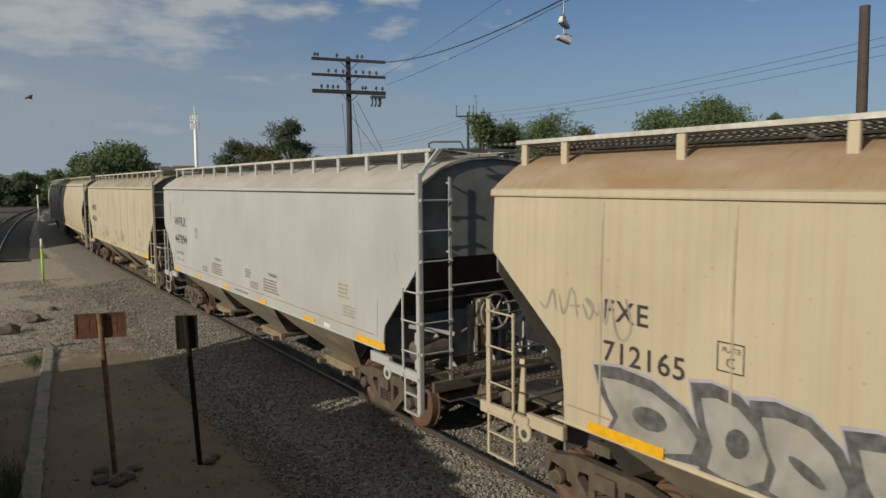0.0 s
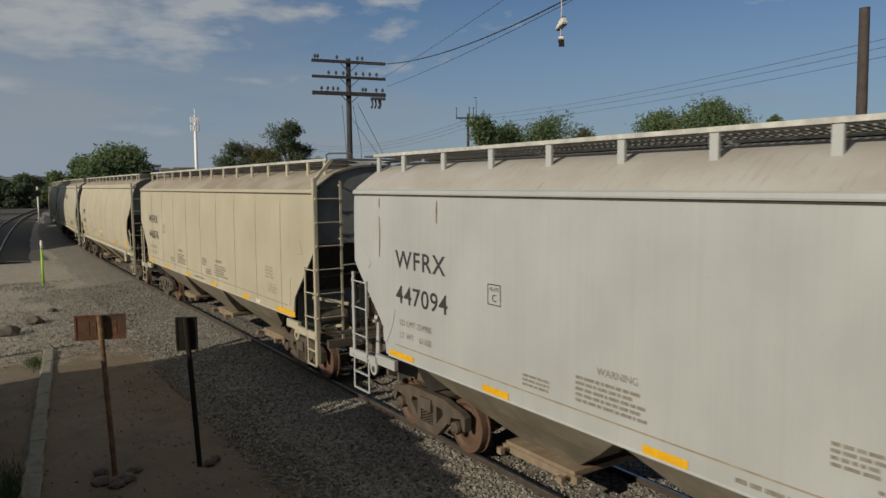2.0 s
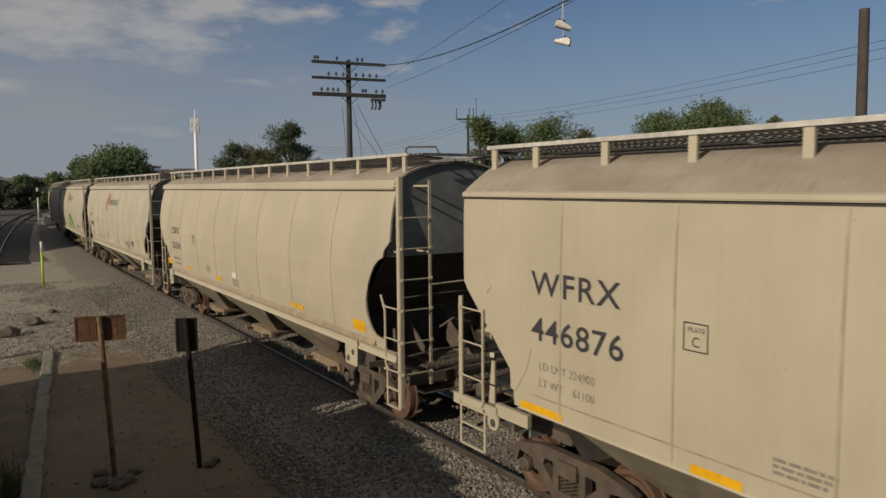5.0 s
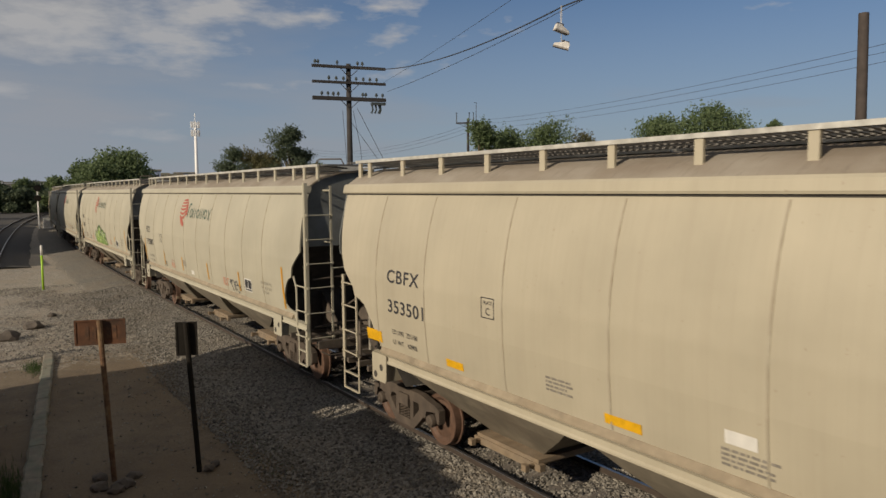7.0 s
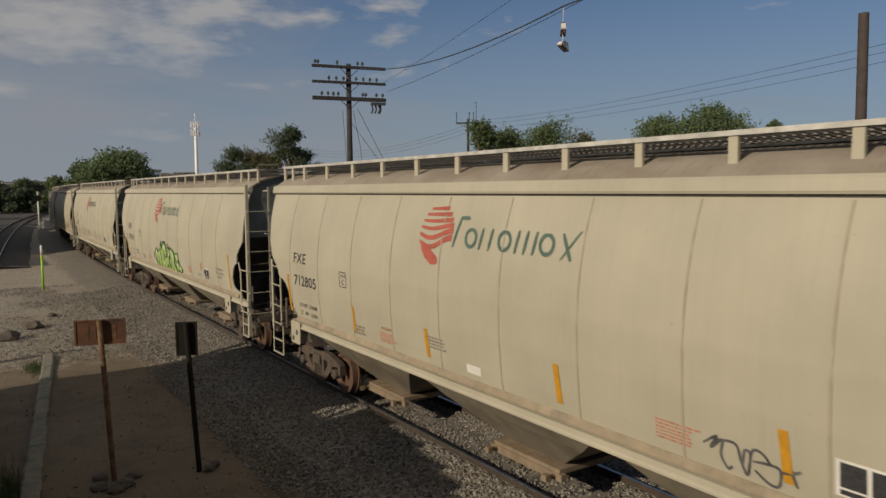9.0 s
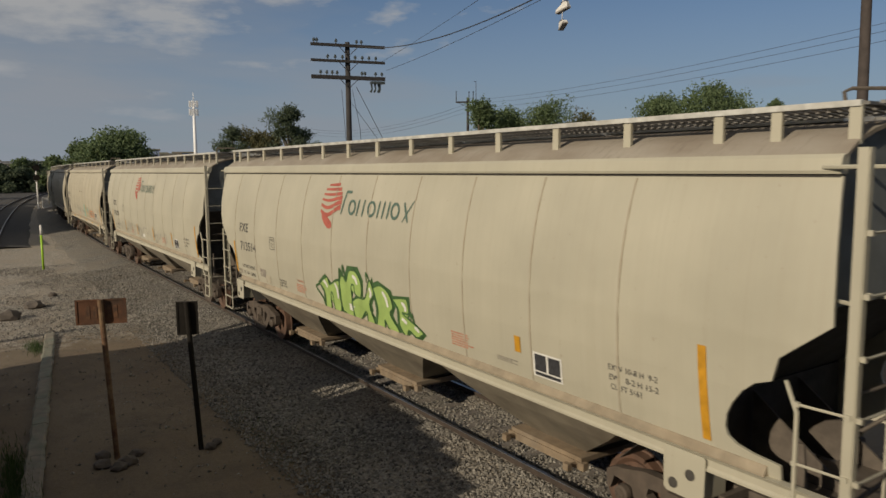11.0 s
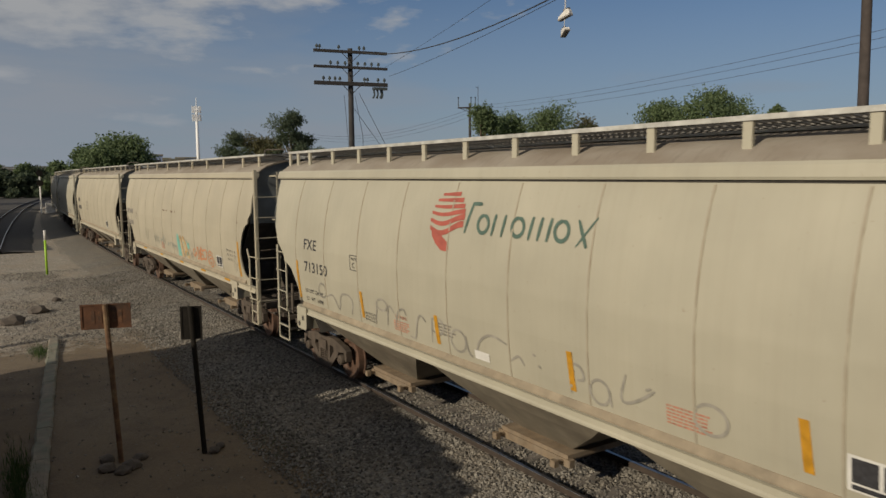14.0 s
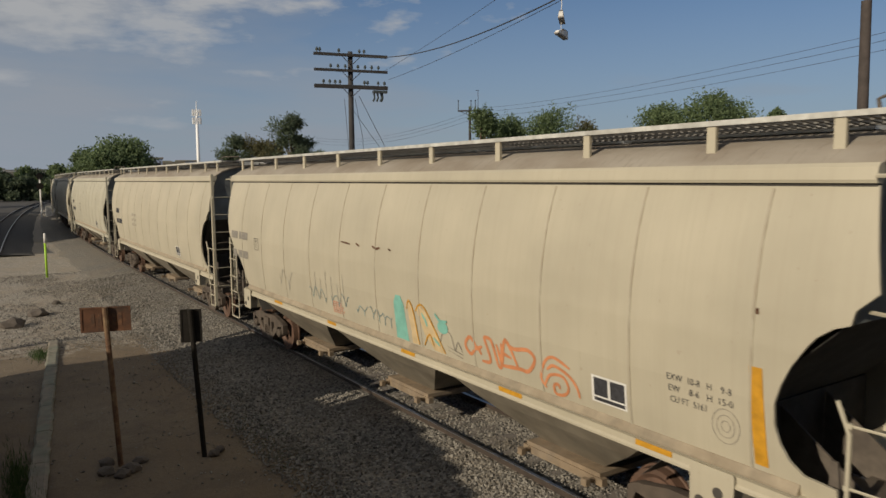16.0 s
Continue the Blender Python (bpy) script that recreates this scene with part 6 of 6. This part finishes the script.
# ---- unseen building behind, whose shade falls on the track, and added sky blockers ----
def station():
    root = tagged(new("unseen_shade_blocks"), "unseen low building that shades the track, with added sky-blocking masses", "building")
    for y0, y1, h in ((-9.0, 6.8, 2.75), (6.8, 7.5, 2.95), (7.5, 8.2, 3.1), (8.2, 9.2, 3.2), (9.2, 10.5, 3.32), (10.5, 11.65, 3.4), (11.65, 12.5, 2.88), (12.5, 19.05, 3.65)):
        part("wall", made(box, -7.0, -1.2, y0, y1, -0.5, h - 0.12), M["plaster"], root)
        part("roof", made(box, -7.2, -1.05, y0, y1, h - 0.12, h), M["kerb"], root)
    # tall masses out of view, added to cut sky light on the shaded ground
    part("wall", made(box, -16.0, 4.0, -26.0, -7.0, -0.5, 13.0), M["plaster"], root)
    part("roof", made(box, -16.2, 4.2, -26.2, -6.8, 13.0, 13.3), M["kerb"], root)
    part("wall", made(box, -26.0, -16.5, -20.0, 9.0, -0.5, 8.2), M["plaster"], root)
    part("post", made(box, -1.25, -1.1, 11.9, 12.0, -0.5, 3.4), M["plaster"], root)
    part("post", made(box, -1.2, -1.0, 19.45, 19.65, -0.5, 4.4), M["plaster"], root)
    part("post", made(box, -1.2, -1.0, 23.5, 23.75, -0.5, 1.3), M["plaster"], root)


station()


# blocks left of the view, sized only for the shade they throw
def shade_caster(y0, y1, x1, h):
    root = tagged(new("unseen_shade_caster"), "unseen plain block that casts shade on the far line", "building")
    part("wall", made(box, x1 - 9, x1, y0, y1, -0.5, h), M["plaster"], root)
    part("roof", made(box, x1 - 9.2, x1 + 0.2, y0 - 0.2, y1 + 0.2, h, h + 0.2), M["kerb"], root)


shade_caster(53.3, 61.4, -1.4, 2.0)
shade_caster(62, 86, -1.0, 8.3)
shade_caster(86.6, 112.5, -1.0, 3.6)


# ---- poles and wires ----
def ray_point(az, elev, dist):
    a = radians(az)
    return (dist * math.sin(a), dist * math.cos(a), EYE[2] + elev * dist)


def insulator(bm, x, y, z):
    tube(bm, [(x, y, z), (x, y, z + 0.10)], 0.018, 5)
    tube(bm, [(x, y, z + 0.07), (x, y, z + 0.11), (x, y, z + 0.17), (x, y, z + 0.2)], [0.055, 0.06, 0.045, 0.02], 6)


def telegraph_pole():
    root = tagged(new("telegraph_pole"), "dark wooden telegraph pole with three crossarms of insulators", "utility pole")
    root.matrix_basis = pose(13.35, 26.9, -0.34, 0, 0, -12)
    part("pole", made(tube, [(0, 0, 0), (0, 0, 9.98)], [0.15, 0.10], 10), M["pole_wood"], root, smooth=True)
    for k, (z, th) in enumerate(((9.82, 0.11), (9.20, 0.10), (8.55, 0.15))):
        bm = bmesh.new()
        box(bm, -1.53, 1.53, -0.20, -0.09, z - th / 2, z + th / 2)
        bmesh.ops.bevel(bm, geom=bm.edges[:], offset=0.01, segments=1)
        arm = part("crossarm", bm, M["pole_wood"], root)
        for x in ((-1.4, -1.28, -0.5, 0.35, 0.55) if k == 0 else (-0.85, -0.55, -0.25, 0.28, 0.58, 0.86, 1.15) if k == 1 else (-1.15, -0.9, -0.68, -0.48, 0.55, 0.68, 1.13, 1.4)):
            part("insulator", made(insulator, x, -0.145, z + th / 2), M["insulator"], arm)
        bm = bmesh.new()
        for s in (-1, 1):
            tube(bm, [(s * 0.42, -0.2, z - 0.02), (0, -0.14, z - 0.42)], 0.015, 5)
        part("brace", bm, M["pole_wood"], root)
    bm = bmesh.new()
    for x in (0.95, 1.1, 1.25, 1.3):
        tube(bm, [(x, -0.1, 8.4), (x + 0.03, -0.12, 8.15), (x - 0.03, -0.1, 8.0)], [0.05, 0.035, 0.05], 5)
    box(bm, 0.9, 1.5, -0.25, -0.05, 8.34, 8.44)
    part("hanging_insulator", bm, M["insulator"], root)
    bm = bmesh.new()
    tube(bm, [(0.35, 0, 8.2), (1.9, -0.4, 5.0)], 0.012, 4)
    tube(bm, [(0.1, 0, 7.6), (1.9, -0.4, 5.0)], 0.010, 4)
    tube(bm, [(0.2, 0.1, 8.1), (0.5, 0.1, 6.5), (0.55, 0.1, 5.0)], 0.010, 4)
    tube(bm, [(-0.25, 0.1, 8.1), (-0.12, 0.1, 6.2), (-0.1, 0.1, 5.0)], 0.010, 4)
    part("guy_wire", bm, M["wire"], root)


telegraph_pole()


def far_pole():
    root = tagged(new("telegraph_pole"), "far wooden pole with one crossarm of insulators", "utility pole")
    p = ray_point(35.75, 0, 60)
    root.matrix_basis = pose(p[0], p[1], -0.34, 0, 0, -35)
    top = EYE[2] + 0.34 + 0.0965 * 60
    part("pole", made(tube, [(0, 0, 0), (0, 0, top)], [0.15, 0.10], 8), M["pole_wood"], root, smooth=True)
    arm = part("crossarm", made(box, -1.0, 0.55, -0.16, -0.06, top - 0.42, top - 0.30), M["pole_wood"], root)
    for x in (-0.95, 0.1, 0.45):
        part("insulator", made(insulator, x, -0.11, top - 0.30), M["insulator"], arm)
        part("pin", made(tube, [(x, -0.11, top - 0.12), (x, -0.11, top + 0.38), (x, -0.11, top + 0.5)], [0.035, 0.03, 0.07], 6), M["insulator"], arm)
    part("brace", made(tube, [(-0.8, -0.1, top - 0.4), (0, -0.05, top - 0.75)], 0.02, 5), M["pole_wood"], root)


far_pole()


def roof_aerial():
    root = tagged(new("antenna"), "thin bare roof antenna rod behind the trees", "antenna")
    p = ray_point(36.4, 0, 64)
    root.location = (p[0], p[1], -0.34)
    top = EYE[2] + 0.34 + 0.1185 * 64
    part("rod", made(tube, [(0, 0, 0), (0, 0, top)], [0.05, 0.025], 5), M["wire"], root)
    part("dipole", made(tube, [(-0.25, 0, top - 0.02), (0.05, 0, top - 0.02)], 0.02, 5), M["wire"], root)


roof_aerial()


def plain_pole():
    root = tagged(new("wooden_pole"), "plain brown wooden pole without arms", "utility pole")
    root.location = (21.63, 10.58, -0.34)
    part("pole", made(tube, [(0, 0, 0), (-0.03, 0.1, 9.75)], [0.17, 0.14], 12), M["pole_brown"], root, smooth=True)


plain_pole()


def cable(a, b, sag, r, name="overhead_cable", label="dark overhead cable sagging between poles"):
    a, b = Vector(a), Vector(b)
    pts = [a.lerp(b, i / 24) - Vector((0, 0, sag * 4 * (i / 24) * (1 - i / 24))) for i in range(25)]
    tagged(new(name, mesh_of(name, made(tube, pts, r, 5), M["wire"], True)), label, "cable")


# bearings and rises of what stands beyond the train
SHOE = ray_point(43.1, 0.2435, 13.8)
FAR_END = Vector(ray_point(27.3, 0.1655, 29.4))
SHOE_POINT = Vector(SHOE)
cable(FAR_END, SHOE_POINT, 0.42, 0.015)
cable(SHOE_POINT, SHOE_POINT + (SHOE_POINT - FAR_END) * 0.9 + Vector((0, 0, 1.6)), 0.25, 0.015)
cable(ray_point(29.4, 0.134, 29.6), ray_point(46, 0.262, 15), 0.12, 0.008)
cable(ray_point(29.0, 0.145, 29.6), ray_point(39.5, 0.259, 17), 0.05, 0.006)
for dz in (0.0, 0.010, 0.022):
    cable(ray_point(36.6, 0.094 - dz * 0.5, 60), ray_point(72, 0.184 - dz, 26), 0.45, 0.008)
    cable(ray_point(22.5, 0.058 - dz * 0.3, 100), ray_point(36.6, 0.094 - dz * 0.5, 60), 1.4, 0.010)


def shoe_part(bm, s):
    o = [(-0.14, 0.0), (-0.145, 0.05), (-0.13, 0.10), (-0.05, 0.115), (0.0, 0.085), (0.08, 0.06), (0.14, 0.04), (0.155, 0.0)]
    prev = None
    for i, (x, z) in enumerate(o):
        w = 0.045 if x < 0 else 0.05
        row = [bm.verts.new((x, s * w, 0)), bm.verts.new((x, s * w * 0.8, z)), bm.verts.new((x, -s * w * 0.8, z)), bm.verts.new((x, -s * w, 0))]
        if prev:
            for k in range(4):
                bm.faces.new((prev[k], prev[(k + 1) % 4], row[(k + 1) % 4], row[k]))
        else:
            bm.faces.new(row)
        prev = row
    bm.faces.new(prev)


def hanging_shoes():
    root = tagged(new("hanging_shoes"), "pair of worn pale sneakers dangling by their laces from a cable", "shoes")
    for z, tilt, turn in ((-0.45, 14, 0), (-0.74, -16, 150)):
        ob = part("shoe", made(shoe_part, 1), M["shoe_white"], root, "worn pale sneaker with dark collar")
        ob.matrix_basis = pose(0, 0, z, 0, tilt, turn)
        part("sole", made(box, -0.145, 0.155, -0.052, 0.052, -0.028, 0.0), M["shoe_sole"], ob)
        part("collar", made(box, -0.125, -0.035, -0.034, 0.034, 0.09, 0.125), M["shoe_dark"], ob)
        part("tongue", made(tube, [(-0.03, 0, 0.08), (0.0, 0, 0.13)], 0.03, 6), M["shoe_dark"], ob)
    for dx in (-0.012, 0.012):
        part("lace", made(tube, [(0, 0, 0.02), (dx, 0, -0.15), (dx, 0.01, -0.34 if dx < 0 else -0.64)], 0.006, 4), M["shoe_white"], root)
    root.location = SHOE
    return root


shoes = hanging_shoes()


def bird():
    root = tagged(new("bird"), "small dark bird flying with beating wings", "bird")
    bm = bmesh.new()
    tube(bm, [(-0.20, 0, 0), (-0.1, 0, 0.01), (0.0, 0, 0.01), (0.1, 0, 0.02), (0.15, 0, 0.03), (0.19, 0, 0.02)], [0.03, 0.045, 0.06, 0.05, 0.035, 0.008], 8)
    part("body", bm, M["bird"], root, smooth=True)
    wings = []
    for s in (-1, 1):
        bm = bmesh.new()
        o = [(0.08, 0), (0.10, s * 0.15), (0.02, s * 0.36), (-0.05, s * 0.30), (-0.07, s * 0.12), (-0.06, 0)]
        a = [bm.verts.new((x, y, 0.006)) for x, y in o]
        b = [bm.verts.new((x, y, -0.006)) for x, y in o]
        bm.faces.new(a); bm.faces.new(b)
        for i in range(6):
            bm.faces.new((a[i], a[(i + 1) % 6], b[(i + 1) % 6], b[i]))
        wings.append((part("wing", bm, M["bird"], root), s))
    return root, wings


flyer, flyer_wings = bird()


# ---- trees ----
def tree(x, y, h, w, seed, leaf="leaf", lumps=9, leaves=5000, size=0.28, bottom=0.25, label="leafy green tree beyond the train"):
    rng = np.random.default_rng(seed)
    root = tagged(new("tree"), label, "tree", group="trees beyond the train")
    root.location = (x, y, -0.4)
    bm = bmesh.new()
    tube(bm, [(0, 0, 0), (0.1, 0.05, h * 0.25), (0.05, 0.1, h * 0.55), (0.1, 0, h * 0.85)], [0.035 * h, 0.028 * h, 0.018 * h, 0.005 * h], 8)
    centres = []
    for i in range(lumps):
        a, r = rng.uniform(0, math.tau), w * rng.uniform(0.15, 0.80)
        z = h * (bottom + (0.92 - bottom) * rng.random() ** 0.8)
        r *= 1.0 - 0.55 * max(0, (z / h - 0.55)) / 0.45
        if i < 2:
            r, z = w * 0.2 * i, h - w * (0.26 + 0.12 * i)
        c = np.array((r * math.cos(a), r * math.sin(a), z))
        centres.append((c, w * rng.uniform(0.20, 0.42)))
        tube(bm, [(0.05, 0.05, z * 0.6), (c[0] * 0.5, c[1] * 0.5, z * 0.82), tuple(c)], [0.012 * h, 0.008 * h, 0.003 * h], 5)
    part("trunk", bm, M["bark"], root, smooth=True)
    per = int(leaves * 1.7) // lumps
    V, Fc = [], []
    for c, r in centres:
        d = rng.normal(size=(per, 3))
        d /= np.linalg.norm(d, axis=1)[:, None]
        rad = r * (0.45 + 0.62 * rng.random(per) ** 0.6)
        n3 = np.array([noise.noise(Vector(v * 2.8 + seed)) for v in d])
        pts = c + d * (rad * (1 + 0.95 * n3))[:, None] * np.array((1, 1, 0.85))
        for p in pts:
            if p[2] < 0.3:
                continue
            u, v = rng.normal(size=3), rng.normal(size=3)
            u /= np.linalg.norm(u)
            v -= u * v.dot(u)
            v /= np.linalg.norm(v)
            s = 0.72 * size * rng.uniform(0.6, 1.3)
            n = len(V)
            V += [tuple(p - u * s), tuple(p + v * s * 0.5), tuple(p + u * s), tuple(p - v * s * 0.5)]
            Fc.append((n, n + 1, n + 2, n + 3))
    me = bpy.data.meshes.new("crown")
    me.from_pydata(V, [], Fc)
    me.materials.append(M[leaf])
    ob = new("crown", me)
    ob.parent = root
    return root


def tree_at(az, top, dist, w, seed, **k):
    p = ray_point(az, 0, dist)
    return tree(p[0], p[1], EYE[2] + top * dist + 0.4, w, seed, **k)


tree_at(9.3, 0.050, 130, 7.0, 1, leaves=16000, lumps=18, size=0.34, leaf="leaf")
tree_at(7.6, 0.036, 132, 4.6, 2, leaves=9000, lumps=12, size=0.34, leaf="leaf")
tree_at(5.6, 0.018, 140, 3.0, 12, leaves=4000, lumps=8, size=0.34, leaf="leaf")
for i in range(8):
    tree_at(1.0 + 0.62 * i, 0.004 + 0.006 * (i * 5 % 3), 210, 3.8, 70 + i, leaves=3000, lumps=8, size=0.45, bottom=0.08, leaf="leaf" if i % 3 == 1 else "leaf_dark")
tree_at(17.5, 0.057, 85, 2.6, 3, leaves=7000, lumps=11, size=0.17, leaf="leaf_dark")
tree_at(19.6, 0.054, 85, 4.0, 4, leaves=10000, lumps=14, size=0.17, leaf="leaf_dry")
tree_at(21.9, 0.088, 82, 3.2, 5, leaves=11000, lumps=18, size=0.16, leaf="leaf_dark")
tree_at(24.0, 0.038, 90, 3.0, 13, leaves=4000, lumps=8, size=0.18, leaf="leaf_dark")
tree_at(36.6, 0.096, 55, 2.7, 6, leaves=12000, lumps=14, size=0.13)
tree_at(38.8, 0.080, 58, 2.4, 14, leaves=8000, lumps=10, size=0.13)
tree_at(41.8, 0.089, 56, 3.8, 7, leaves=14000, lumps=16, size=0.13)
tree_at(44.6, 0.074, 60, 2.6, 8, leaves=6000, lumps=10, size=0.13, leaf="leaf_dry")
tree_at(50.5, 0.091, 45, 2.0, 9, leaves=9000, lumps=10, size=0.11)
tree_at(54.2, 0.110, 44, 3.2, 10, leaves=18000, lumps=18, size=0.11)
tree_at(58.4, 0.084, 46, 1.5, 11, leaves=3500, lumps=6, size=0.11)
# low scrub that closes the view along the line
for i in range(9):
    tree_at(0.4 + 0.62 * i, -0.004 + 0.004 * (i * 7 % 3), 192, 3.4, 110 + i, leaves=2600, lumps=8, size=0.45, bottom=0.03, leaf="leaf_dark", label="low dark scrub far down the line")
# row of trees left of the view, added for shade on the station's side
for i, (x, y, h, w) in enumerate(((-9, 76, 10, 5), (-8, 88, 12, 6), (-12, 100, 11, 6), (-5, 118, 9, 5), (-2, 150, 8, 6))):
    tree(x, y, h, w, 40 + i, leaf="leaf_dark", leaves=4500, lumps=11, size=0.42, bottom=0.12, label="unseen leafy tree added to shade the far tracks")


# ---- distance ----
def cell_tower():
    root = tagged(new("antenna_tower"), "white slender antenna mast with panels at the top", "antenna mast")
    p = ray_point(14.85, 0, 190)
    root.location = (p[0], p[1], -0.4)
    top = EYE[2] + 0.0895 * 190
    part("mast", made(tube, [(0, 0, 0), (0, 0, top - 0.5)], [0.55, 0.32], 10), M["tower"], root, smooth=True)
    part("spike", made(tube, [(0, 0, top - 0.5), (0, 0, top + 2.6)], 0.09, 5), M["tower"], root)
    for k in range(6):
        a = k * math.tau / 6
        bm = bmesh.new()
        for z in (top - 2.2, top - 0.2):
            x, y = 0.95 * math.cos(a), 0.95 * math.sin(a)
            box(bm, x - 0.16, x + 0.16, y - 0.12, y + 0.12, z - 0.85, z + 0.75)
            tube(bm, [(0, 0, z), (x, y, z)], 0.05, 4)
        part("antenna_panel", bm, M["tower"], root)


cell_tower()


def far_house(az, dist, w, h, mat):
    p = ray_point(az, 0, dist)
    root = tagged(new("house"), "small far-off flat-roofed house", "house", group="far houses")
    root.matrix_basis = pose(p[0], p[1], -0.4, 0, 0, -az)
    part("wall", made(box, -w / 2, w / 2, 0, 6, 0, h), M[mat], root)
    part("roof", made(box, -w / 2 - 0.2, w / 2 + 0.2, -0.2, 6.2, h, h + 0.25), M["kerb"], root)
    for i in range(2):
        x = -w / 4 + i * w / 2
        part("window", made(box, x - 0.5, x + 0.5, -0.03, 0.0, h - 1.9, h - 0.8), M["dark_glass"], root)


rng = random.Random(8)
for i in range(11):
    far_house(11.4 + 0.32 * i, 160 + rng.uniform(-10, 25), rng.uniform(2.5, 5), 4.5 + 165 * rng.uniform(0.016, 0.027), rng.choice(("house_white", "house_blue", "plaster", "house_blue")))
for i in range(6):
    far_house(1.5 + 0.6 * i, 260 + rng.uniform(-20, 30), rng.uniform(5, 9), 4.5 + 260 * rng.uniform(0.004, 0.016), rng.choice(("house_white", "plaster")))


def signal_mast():
    root = tagged(new("railway_signal"), "railway signal mast with round dark heads", "railway signal")
    p = ray_point(4.25, 0, 108)
    root.location = (p[0], p[1], -0.35)
    top = EYE[2] + 0.010 * 108
    part("mast", made(tube, [(0, 0, 0), (0, 0, top)], 0.09, 8), M["tower"], root)
    for z in (top - 0.2, top - 1.5):
        part("signal_head", made(tube, [(0, -0.2, z), (0, -0.1, z)], 0.42, 14), M["black_sign"], root)
    part("cabinet", made(box, 0.5, 1.6, -0.4, 0.4, 0, 1.5), M["house_white"], root)


signal_mast()


# ---- what moves ----
def car_pose(y):
    """The car on the line, its trucks on the rails."""
    a, b = Vector((line_x(y - 7), y - 7, 0)), Vector((line_x(y + 7), y + 7, 0))
    m = (a + b) / 2
    return pose(m.x, m.y, 0, 0, 0, -math.degrees(math.atan2(b.x - a.x, b.y - a.y)))


def motions():
    for car, y in CARS:
        walk(car, [(0.5 * i, car_pose(y - SPEED * 0.5 * i)) for i in range(33)])
    step = 2 / 30
    rows = int(16 / step) + 1
    for w, dy in WHEELSETS:
        walk(w, [(i * step, pose(0, dy, 0.4635, math.degrees(SPEED * i * step / 0.4635))) for i in range(rows)])
    # the bird crosses the sky and leaves
    start, way = Vector((2.85, 39.7, 8.72)), Vector((13.1, -3.8, 7.2))
    heading = math.degrees(math.atan2(way.y, way.x))
    walk(flyer, [(t, Matrix.Translation(start + way * t) @ pose(0, 0, 0, 0, -24, heading)) for t in (0, 1, 2, 4, 8, 12, 16)])
    for wing, s in flyer_wings:
        walk(wing, [(0.1 * i, pose(0, 0, 0.02, s * (25 + 40 * (1 if i % 2 else -1)))) for i in range(161)])
    # the shoes twist on their laces
    walk(shoes, [(t, pose(SHOE[0] + dx, SHOE[1], SHOE[2], 0, 0, turn)) for t, dx, turn in (
        (0, 0.03, 20), (1.5, -0.03, 80), (3.5, -0.01, 20), (5.2, 0.0, -30), (7, -0.03, -10), (9, 0.02, 50), (10.5, 0.0, 100), (12.5, 0.03, 60), (14.5, 0.03, 100), (16, -0.06, 40))])


motions()
